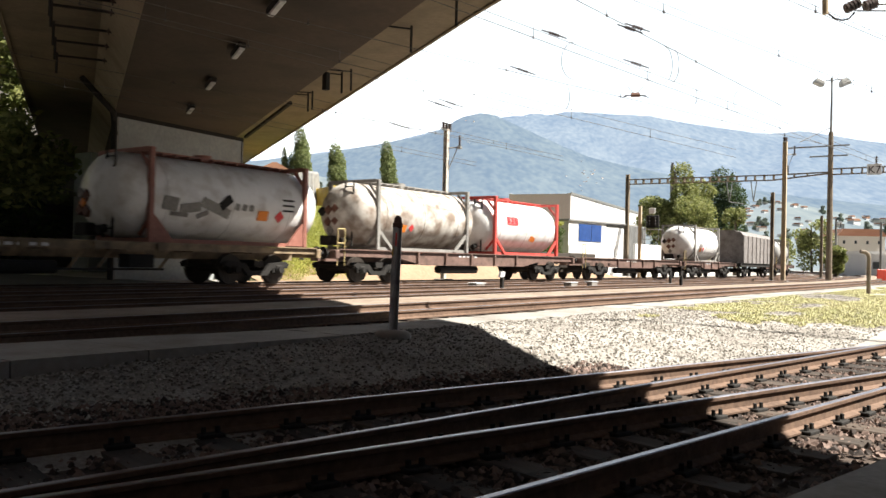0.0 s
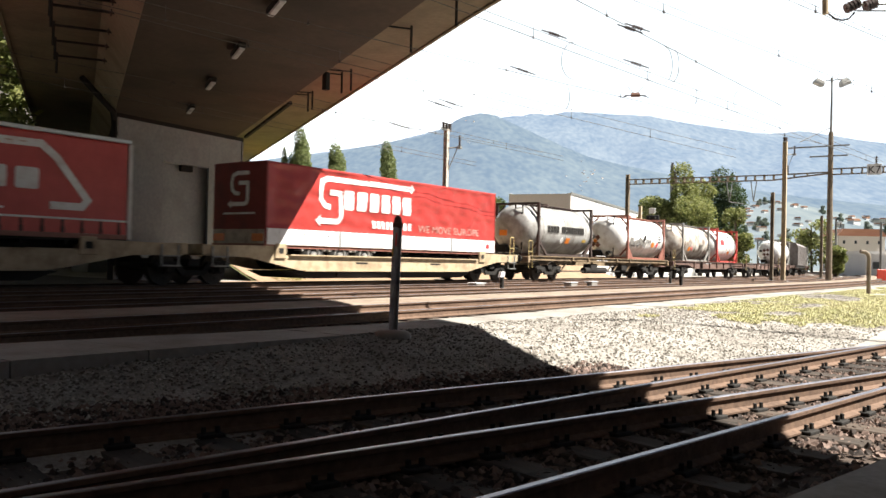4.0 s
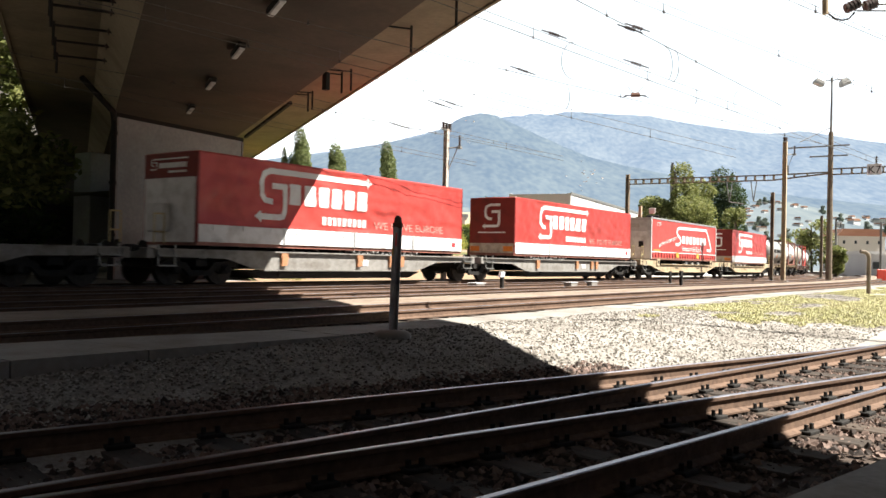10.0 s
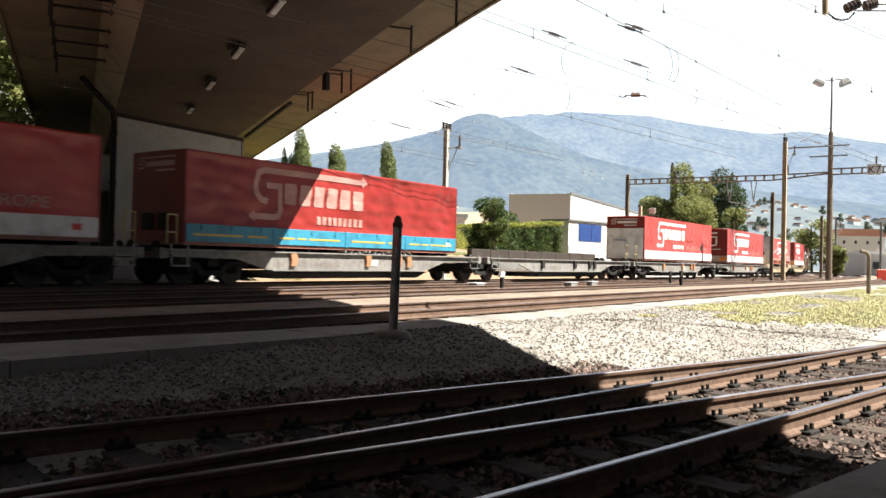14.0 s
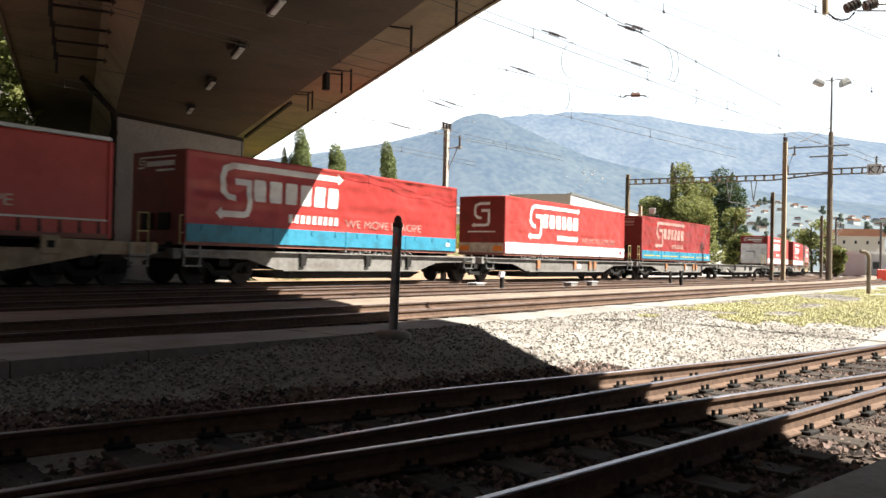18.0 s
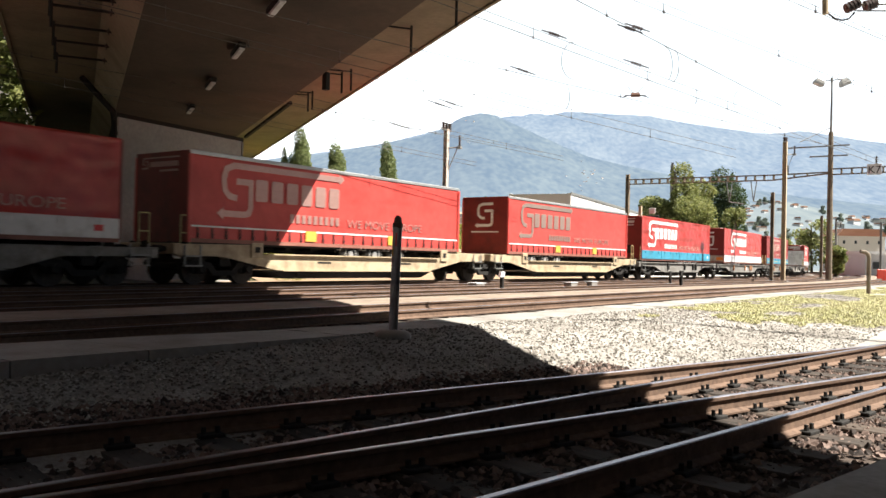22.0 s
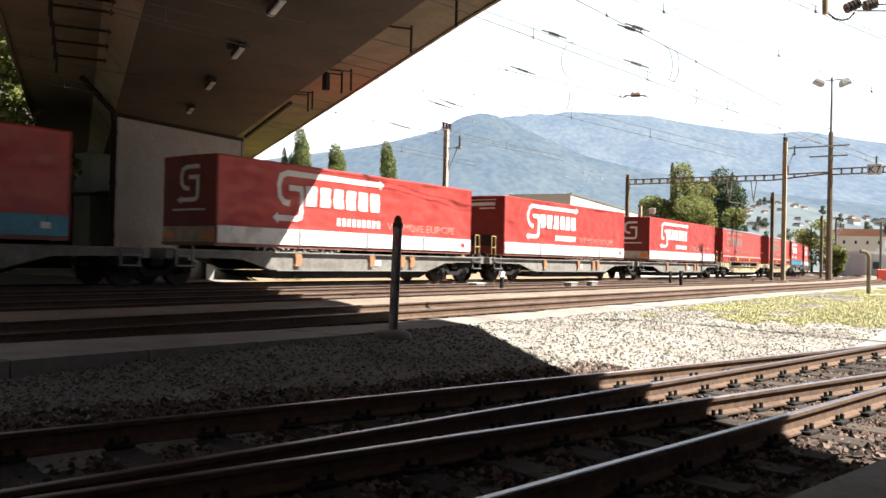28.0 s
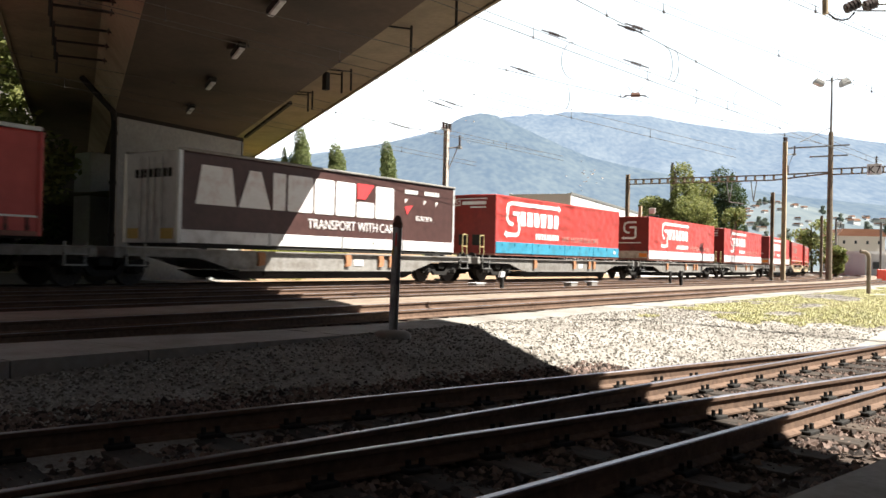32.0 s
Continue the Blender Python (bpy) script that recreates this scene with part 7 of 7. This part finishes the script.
def road_logo_trailer():
    """The red curtain trailer with a road-shaped mark and a grey front wall."""
    load = curtain_trailer(None, end="grey", end_material=GREY_END, seed=40.0, label="red curtain-sided semi-trailer with white print and pale grey front wall")
    y = SIDE
    bm = bmesh.new()
    ribbon(bm, [(-2.25, 2.3), (-1.7, 2.28), (-1.35, 2.4), (-1.2, 2.6), (-1.4, 2.78), (-1.85, 2.92), (-2.05, 3.12), (-1.85, 3.36), (-1.4, 3.42), (4.35, 3.5), (4.75, 3.2), (5.6, 2.2), (5.45, 2.02), (4.6, 2.02)], 0.19, y)
    part("road_mark", bm, LETTER_WHITE, load, "white road-shaped band")
    bm = bmesh.new()
    for k in range(16):
        box(bm, -1.3 + 0.34 * k, -1.12 + 0.34 * k, y - 0.008, y - 0.004, 3.41 + 0.005 * k, 3.44 + 0.005 * k)
    part("road_dashes", bm, LETTER_DARK, load)
    name_blocks(load, -0.95, 2.38, 0.52, 0.58, 7, 0.2, y, LETTER_WHITE)
    lettering_row("writing", "Industriale S.p.A.", 0.5, LETTER_WHITE, load, Matrix.Translation((-0.9, y, 1.88)) @ SIGN, 1.3)
    lettering_row("writing", "partner in transport", 0.4, LETTER_WHITE, load, Matrix.Translation((-5.4, y, 2.06)) @ Matrix.Rotation(radians(-10), 4, "Y") @ SIGN, 1.05)
    lettering("writing", "C107", 0.38, LETTER_WHITE, load, Matrix.Translation((-5.85, y, 3.38)) @ SIGN, 1.0)
    x = -BODY_L / 2 - 0.04
    bm = bmesh.new()
    box(bm, x - 0.025, x, -1.2, 1.2, 1.3, 3.02, 0.008)
    part("front_panel", bm, WHITE_BOARD, load, "white lower front panel")
    bm = bmesh.new()
    box(bm, x - 0.22, x - 0.026, 0.25, 0.8, 1.35, 2.05, 0.04)
    part("front_unit", bm, UNDERGEAR, load, "dark service unit on the front wall")
    bm = bmesh.new()
    box(bm, x - 0.1, x - 0.026, -0.78, -0.48, 2.0, 2.38, 0.02)
    part("vent", bm, UNDERGEAR, load)
    bm = bmesh.new()
    box(bm, x - 0.022, x, -0.5, 0.35, 3.25, 3.5)
    box(bm, x - 0.022, x, -1.15, 1.15, 3.72, 3.78)
    part("front_trim", bm, ALUMINIUM, load)
    bm = bmesh.new()
    for k in range(2):
        box(bm, -6.3, -5.2, y, y + 0.006, 1.72 + 0.09 * k, 1.78 + 0.09 * k)
    part("small_writing_bars", bm, YELLOW_PAINT, load)
    return load


def brown_swap_body():
    load = thing("tarpaulin_swap_body", "dark brown tarpaulin swap body with white print and drop sides", "swap body", "road trailers on the train")
    z0, z1 = 1.2, 1.6
    part("cover", cover_mesh(z1, BODY_TOP - 0.06, 0.008, 70.0, 0.004), MAROON, load, smooth=True)
    drop_sides(load, WHITE_BOARD, z0, z1)
    bm = bmesh.new()
    box(bm, -BODY_L / 2, BODY_L / 2, -BODY_W / 2 + 0.02, BODY_W / 2 - 0.02, z0 - 0.1, z0 + 0.04)
    part("bed", bm, UNDERGEAR, load)
    for e in (-1, 1):
        bm = bmesh.new()
        box(bm, e * BODY_L / 2 - 0.05, e * BODY_L / 2 + 0.05, -BODY_W / 2 - 0.02, BODY_W / 2 + 0.02, z0, BODY_TOP - 0.06, 0.01)
        part("end_door", bm, GREY_END, load, "pale grey end doors")
    for side in (-1, 1):
        bm = bmesh.new()
        box(bm, -BODY_L / 2 - 0.05, BODY_L / 2 + 0.05, side * BODY_W / 2 - 0.06, side * BODY_W / 2 + 0.04, BODY_TOP - 0.06, BODY_TOP + 0.02, 0.02)
        part("roof_rail", bm, FRAME_GREY, load)
        bm = bmesh.new()
        box(bm, -BODY_L / 2 - 0.06, -BODY_L / 2 + 0.05, side * (BODY_W / 2 - 0.02) - 0.07, side * (BODY_W / 2 - 0.02) + 0.07, z0, BODY_TOP - 0.065)
        part("corner_post", bm, ALUMINIUM, load)
    y = SIDE
    x = -6.26
    for k, w in enumerate((1.5, 1.3, 0.55, 1.15, 0.95, 1.0, 0.95, 1.05)):
        if k in (0, 1, 6):
            bm = bmesh.new()
            if k == 0:
                slab(bm, [(x, 2.35), (x + 0.2, 3.5), (x + 1.3, 3.5), (x + w, 2.35)], y, y + 0.006)
            elif k == 1:
                slab(bm, [(x, 2.35), (x + 0.42, 3.5), (x + 0.88, 3.5), (x + w, 2.35)], y, y + 0.006)
            else:
                slab(bm, [(x, 3.55), (x + w, 3.55), (x + 0.45, 3.0), (x + 0.05, 3.0)], y, y + 0.006)
            part("name_block", bm, LETTER_RED if k == 6 else LETTER_WHITE, load)
            if k == 6:
                name_blocks(load, x, 2.35, 0.55, w, 1, 0, y, LETTER_WHITE)
        else:
            name_blocks(load, x, 2.35, 1.18, w, 1, 0, y, LETTER_WHITE, cut=0.05)
        x += w + 0.09
    lettering_row("writing", "TRANSPORT WITH CARE", 0.46, LETTER_WHITE, load, Matrix.Translation((-1.7, y, 1.85)) @ SIGN, 0.92)
    lettering("writing", "EUROPA", 0.26, LETTER_WHITE, load, Matrix.Translation((4.2, y, 2.4)) @ SIGN, 1.1)
    name_blocks(load, 3.5, 3.4, 0.16, 0.13, 5, 0.04, y, LETTER_WHITE, 0.05)
    name_blocks(load, 4.75, 3.42, 0.16, 0.13, 6, 0.04, y, LETTER_WHITE, 0.05)
    for k in (3.5, 4.7, 5.5):
        bm = bmesh.new()
        slab(bm, [(k, 3.2), (k + 0.18, 3.2), (k, 3.02)], y, y + 0.006)
        part("white_flag", bm, LETTER_WHITE, load)
    bm = bmesh.new()
    slab(bm, [(3.5, 2.9), (4.0, 2.98), (3.65, 2.6)], y, y + 0.006)
    part("red_patch", bm, LETTER_RED, load)
    x = -BODY_L / 2 - 0.056
    for k in range(8):
        bm = bmesh.new()
        box(bm, x - 0.01, x, 0.75 - 0.22 * k - 0.16, 0.75 - 0.22 * k, 3.1, 3.35)
        part("end_name_block", bm, UNDERGEAR, load)
    for k in (-0.5, -0.15, 0.15, 0.5):
        bm = bmesh.new()
        tube(bm, (x - 0.02, k, z0 + 0.05), (x - 0.02, k, BODY_TOP - 0.2), 0.016, 6)
        part("locking_bar", bm, ALUMINIUM, load)
    for k in (-0.8, 0.8):
        bm = bmesh.new()
        box(bm, x - 0.02, x, k - 0.28, k + 0.28, z0 + 0.12, z0 + 0.42)
        part("warning_plate", bm, YELLOW_PAINT, load)
    return load


def tank_container(shell, framing, label, frame_l=5.9, extra=1.0, radius=1.2, marks="plates", seed=1):
    """A domed tank in a steel end-frame carrier."""
    load = thing("tank_container", label, "tank container", "tank containers on the train")
    z0 = 1.2
    zc = z0 + 0.12 + radius
    half = frame_l / 2 + extra
    bm = bmesh.new()
    rings, n = [], 36
    stations = [(-half - 0.0, 0.06), (-half + 0.05, 0.42), (-half + 0.18, 0.74), (-half + 0.4, 0.92), (-half + 0.75, 1.0)]
    stations += [(-half + 0.75 + (2 * half - 1.5) * k / 8, 1.0) for k in range(1, 8)] + [(-x, r) for x, r in stations[::-1]]
    for x, r in stations:
        rings.append([Vector((x, r * radius * math.cos(2 * math.pi * i / n), zc + r * radius * math.sin(2 * math.pi * i / n))) for i in range(n)])
    loft(bm, rings)
    part("shell", bm, shell, load, smooth=True)
    for k in range(3):
        bm = bmesh.new()
        x = -frame_l / 2 + 0.6 + (frame_l - 1.2) * k / 2
        tube(bm, (x - 0.04, 0, zc), (x + 0.04, 0, zc), radius + 0.012, 36)
        part("band", bm, shell, load)
    for e in (-1, 1):
        x = e * frame_l / 2
        for y in (-1.19, 1.19):
            bm = bmesh.new()
            box(bm, x - 0.08, x + 0.08, y - 0.07, y + 0.07, z0, z0 + 2.62, 0.015)
            part("corner_post", bm, framing, load)
            bm = bmesh.new()
            slab(bm, [(x - e * 0.08, z0 + 0.8), (x - e * 0.08, z0 + 0.03), (x - e * 0.8, z0 + 0.03)] if framing is FRAME_MAROON else [(x - e * 0.08, z0 + 0.8), (x - e * 0.08, z0 + 0.62), (x - e * 0.8, z0 + 0.03), (x - e * 0.98, z0 + 0.03)], y - 0.04, y + 0.04)
            part("brace", bm, framing, load)
            bm = bmesh.new()
            beam(bm, (x, y, z0 + 1.95), (x, y * 0.6, z0 + 2.5), 0.08)
            part("gusset", bm, framing, load)
            bm = bmesh.new()
            beam(bm, (x, y, z0 + 0.7), (x, y * 0.6, z0 + 0.2), 0.08)
            part("gusset", bm, framing, load)
        for z in (z0 + 0.06, z0 + 2.57):
            bm = bmesh.new()
            box(bm, x - 0.07, x + 0.07, -1.12, 1.12, z - 0.06, z + 0.06)
            part("cross_beam", bm, framing, load)
    for y in (-1.1, 1.1):
        bm = bmesh.new()
        box(bm, -frame_l / 2 + 0.08, frame_l / 2 - 0.08, y - 0.06, y + 0.06, z0, z0 + 0.12)
        part("bottom_rail", bm, framing, load)
    bm = bmesh.new()
    box(bm, -frame_l / 2, frame_l / 2, -0.28, 0.28, z0 + 2.58, z0 + 2.63)
    for k in range(14):
        x = -frame_l / 2 + frame_l * k / 13
        box(bm, x - 0.03, x + 0.03, -0.45, 0.45, z0 + 2.5, z0 + 2.585)
    part("walkway", bm, framing, load, "narrow top walkway")
    bm = bmesh.new()
    tube(bm, (-0.3, 0, zc + radius - 0.05), (-0.3, 0, zc + radius + 0.2), 0.28, 16)
    part("manhole", bm, framing, load)
    bm = bmesh.new()
    lx = -half - 0.03
    for y in (-0.62, -0.22):
        beam(bm, (lx + 0.25, y, z0 + 0.1), (lx + 0.3, y, z0 + 2.5), 0.05)
    for k in range(8):
        beam(bm, (lx + 0.26, -0.62, z0 + 0.35 + 0.28 * k), (lx + 0.26, -0.22, z0 + 0.35 + 0.28 * k), 0.035)
    part("ladder", bm, UNDERGEAR, load, "dark steel ladder")
    bm = bmesh.new()
    tube(bm, (-half + 0.2, -0.35, z0 + 0.35), (-half - 0.05, -0.35, z0 + 0.3), 0.12, 12)
    part("outlet_valve", bm, UNDERGEAR, load)
    bm = bmesh.new()
    box(bm, -half - 0.1, -half + 0.5, 0.1, 0.7, z0 + 0.15, z0 + 0.5, 0.03)
    part("valve_box", bm, UNDERGEAR, load)

    def plate(name, x, angle, w, h, material, turn=0.0):
        """A thin plate that lies on the shell at an angle below its flank."""
        bm = bmesh.new()
        slab(bm, [(-w / 2, -h / 2), (w / 2, -h / 2), (w / 2, h / 2), (-w / 2, h / 2)], -0.012, 0.0)
        bmesh.ops.rotate(bm, verts=bm.verts, matrix=Matrix.Rotation(radians(turn), 3, "Y"))
        m = Matrix.Translation((x, 0, zc)) @ Matrix.Rotation(radians(angle), 4, "X") @ Matrix.Translation((0, -radius - 0.014, 0))
        bmesh.ops.transform(bm, verts=bm.verts, matrix=m)
        part(name, bm, material, load)

    if marks == "plates":
        plate("orange_plate", 1.15, 18, 0.42, 0.32, ORANGE_PLATE)
        plate("hazard_diamond", 1.85, 18, 0.28, 0.28, LETTER_RED, 45)
        for k in range(3):
            plate("writing_bar", 2.2, -8 + 8 * k, 0.5, 0.06, UNDERGEAR)
        plate("grey_patch", -0.7, 12, 1.1, 0.3, FRAME_GREY, 18)
        plate("grey_patch", -1.6, 14, 0.7, 0.28, FRAME_GREY, -10)
        plate("grey_patch", -2.3, 10, 0.5, 0.4, FRAME_GREY, 6)
        plate("worn_patch", -1.15, 22, 0.4, 0.16, VAN_GREY, -24)
        plate("worn_patch", -0.35, 3, 0.5, 0.26, UNDERGEAR, -38)
        plate("worn_patch", -1.95, 24, 0.6, 0.12, VAN_GREY, 3)
        for k in range(3):
            plate("writing_bar", 0.1 + 0.28 * k, 8, 0.16, 0.2, FRAME_GREY, 12)
    elif marks == "name":
        for k in range(4):
            plate("name_block", -1.9 + 0.32 * k, -2, 0.24, 0.34, UNDERGEAR)
        for k in range(10):
            plate("name_block", -0.4 + 0.26 * k, -2, 0.2, 0.34, UNDERGEAR)
        plate("orange_plate", 0.3, 24, 0.42, 0.3, ORANGE_PLATE)
        plate("hazard_diamond", -0.35, 24, 0.28, 0.28, LETTER_WHITE, 45)
        plate("warning_label", 2.2, 22, 0.4, 0.14, YELLOW_PAINT)
    elif marks == "red":
        for k in range(3):
            plate("name_block", -1.75 + 0.36 * k, -14, 0.28, 0.3, LETTER_RED)
        plate("name_bar", -1.4, -4, 1.0, 0.05, LETTER_RED)
        plate("orange_plate", 0.6, 26, 0.5, 0.26, ORANGE_PLATE, 12)
    elif marks == "stain":
        plate("orange_plate", -1.4, 22, 0.45, 0.3, ORANGE_PLATE)
        plate("hazard_diamond", -0.85, 20, 0.24, 0.24, LETTER_RED, 45)
    ends = [(0.62, 1.55, 0.3, PLATE_BROWN), (0.3, 1.52, 0.34, PLATE_BROWN), (0.58, 2.0, 0.3, FRAME_GREY), (0.28, 1.95, 0.34, PLATE_BROWN), (0.45, 1.75, 0.26, ORANGE_PLATE)] if marks == "plates" else [(0.72, 2.1, 0.34, UNDERGEAR), (0.38, 2.15, 0.36, PLATE_BROWN), (0.05, 2.2, 0.34, PLATE_BROWN), (0.4, 1.72, 0.34, PLATE_BROWN), (0.05, 1.75, 0.3, PLATE_BROWN), (0.3, 1.4, 0.3, FRAME_GREY)] if marks == "stain" else [(0.3, 1.8, 0.42, ORANGE_PLATE)]
    for y, z, w, material in ends:
        bm = bmesh.new()
        slab(bm, [(-w / 2, 0), (0, -w / 2), (w / 2, 0), (0, w / 2)] if marks != "name" and y > -0.2 else [(-w / 2, -w / 3), (w / 2, -w / 3), (w / 2, w / 3), (-w / 2, w / 3)], -0.02, 0.3)
        bmesh.ops.transform(bm, verts=bm.verts, matrix=Matrix.Translation((-half, y, z0 + z - 0.7)) @ Matrix.Rotation(radians(-90), 4, "Z"))
        part("end_plate", bm, material, load)
    return load


def covered_wagon():
    wagon = thing("covered_goods_wagon", "dark grey covered goods wagon on black bogies", "freight wagon", "wagons of the freight train")
    h = 7.0
    bm = bmesh.new()
    section = [(-1.35, 1.2), (-1.35, 3.55), (-1.1, 3.85), (-0.5, 4.0), (0.5, 4.0), (1.1, 3.85), (1.35, 3.55), (1.35, 1.2)]
    loft(bm, [[Vector((x, y, z)) for y, z in section] for x in (-h, h)])
    part("body", bm, VAN_GREY, wagon)
    for k in range(9):
        bm = bmesh.new()
        x = -h + 0.1 + 1.725 * k
        box(bm, x - 0.04, x + 0.04, -1.41, -1.352, 1.2, 3.55)
        part("rib", bm, VAN_GREY, wagon)
    bm = bmesh.new()
    box(bm, -h - 0.3, h + 0.3, -1.25, 1.25, 0.9, 1.196)
    part("underframe", bm, UNDERGEAR, wagon)
    for e in (-1, 1):
        add_bogie(wagon, e * 4.9)
        buffers(wagon, e * (h + 0.3))
    return wagon


# ---- the train, from its front to its rear: (thing, middle along the train) ----
TRAIN = []


def couple(ob, u, reach=6.0):
    TRAIN.append((ob, u, reach))
    return ob


def build_train():
    couple(flat_wagon(14.0, WAGON_BROWN, "dark brown"), 94.0, 4.4)
    couple(tank_container(TANK_GREY, FRAME_GREY, "grey tank container on the front wagon", marks="none"), 93.5, 4.4)
    couple(covered_wagon(), 78.2, 4.9)
    couple(flat_wagon(13.6, WAGON_BROWN, "rusty brown"), 62.4, 4.2)
    couple(tank_container(TANK_WHITE, FRAME_GREY, "white tank container with dark end plates", marks="stain"), 61.2, 4.2)
    couple(flat_wagon(15.4, WAGON_BROWN, "empty rusty brown"), 47.4, 5.1)
    couple(flat_wagon(18.4, WAGON_BROWN, "brown"), 29.6, 6.6)
    couple(tank_container(TANK_WHITE, FRAME_RED, "white tank container in a red frame", marks="red", extra=0.5), 33.9, 6.6)
    couple(tank_container(TANK_DIRTY, FRAME_GREY, "grimy white tank container in a grey frame", marks="stain"), 25.7, 6.6)
    couple(flat_wagon(18.8, WAGON_OCHRE, "grimy ochre", slim=True), 10.3, 6.8)
    couple(tank_container(TANK_WHITE, FRAME_MAROON, "white tank container in a dark red frame", marks="plates"), 16.0, 6.8)
    couple(tank_container(TANK_GREY, INSULATOR, "dull grey tank container in a dark frame", marks="name", extra=0.85), 5.0, 6.8)
    joints = [0.2, -18.4, -36.2, -54.2, -71.0, -87.5, -104.4, -121.8, -137.8, -154.9, -171.6, -188.8, -205.7, -222.6, -240.5, -258.0, -275.2]
    for k, (a, b) in enumerate(zip(joints, joints[1:])):
        tan = k in (0, 1, 8, 9)
        couple(pocket_wagon(a - b - 0.25, WAGON_TAN if tan else WAGON_GREY, "tan" if tan else "grey", 1 if k % 2 == 0 else -1, UNDERGEAR if k in (4, 7) else None), (a + b) / 2, 6.3)
    couple(swap_body("white", seed=3.0), -8.9)
    couple(road_logo_trailer(), -27.38)
    couple(swap_body("white", seed=11.0, shift=0.4), -44.25)
    couple(swap_body("white", end="door", seed=17.0), -62.28)
    couple(swap_body("blue and yellow", end="front", fade="faded", tarp=DARK_RED_TARP, seed=23.0, words=False, label="faded red tarpaulin semi-trailer with blue and yellow drop sides", shift=0.5), -96.53)
    couple(swap_body("white", seed=29.0), -112.8)
    couple(swap_body("blue", end="front", seed=31.0, shift=-0.8), -130.35)
    couple(curtain_trailer(LETTER_DARK, seed=37.0, label="bright red curtain-sided semi-trailer with dark worn print"), -146.35)
    couple(curtain_trailer(LETTER_GREY, end="front", seed=43.0, label="bright red curtain-sided semi-trailer with grey worn print"), -164.05)
    couple(swap_body("white", seed=47.0, shift=0.1), -179.85)
    couple(swap_body("white", end="front", seed=53.0, shift=0.1), -197.4)
    couple(swap_body("white", seed=59.0, shift=0.35), -213.8)
    couple(swap_body("blue", end="front", seed=61.0, shift=-1.1), -232.0)
    couple(brown_swap_body(), -248.95)
    couple(curtain_trailer(None, seed=67.0, label="plain bright red curtain-sided semi-trailer"), -266.6)


build_train()


def train_way(t):
    """How far the train has come at t seconds."""
    return 8.456 * t + 0.9 * (1 - smooth_step(0, 3.0, t))


def motions():
    times = [i * 1.0 for i in range(33)]
    for ob, u, reach in TRAIN:
        rows = []
        for t in times:
            s = u + train_way(t)
            a, b = along(s - reach), along(s + reach)
            turn = math.degrees(math.atan2(b.y - a.y, b.x - a.x))
            p = (a + b) / 2
            rows.append((t, pose(p.x, p.y, 0, 0, 0, turn)))
        walk(ob, rows)
    # the wheels roll: 0.46 m of radius, a row every fifteenth of a second
    beats = [i / 15 for i in range(481)]
    turns = [math.degrees(train_way(t) / 0.46) for t in beats]
    for wheel in WHEELS:
        at = wheel.location.copy()
        walk(wheel, [(t, pose(at.x, at.y, at.z, 0, turn, 0)) for t, turn in zip(beats, turns)])


motions()
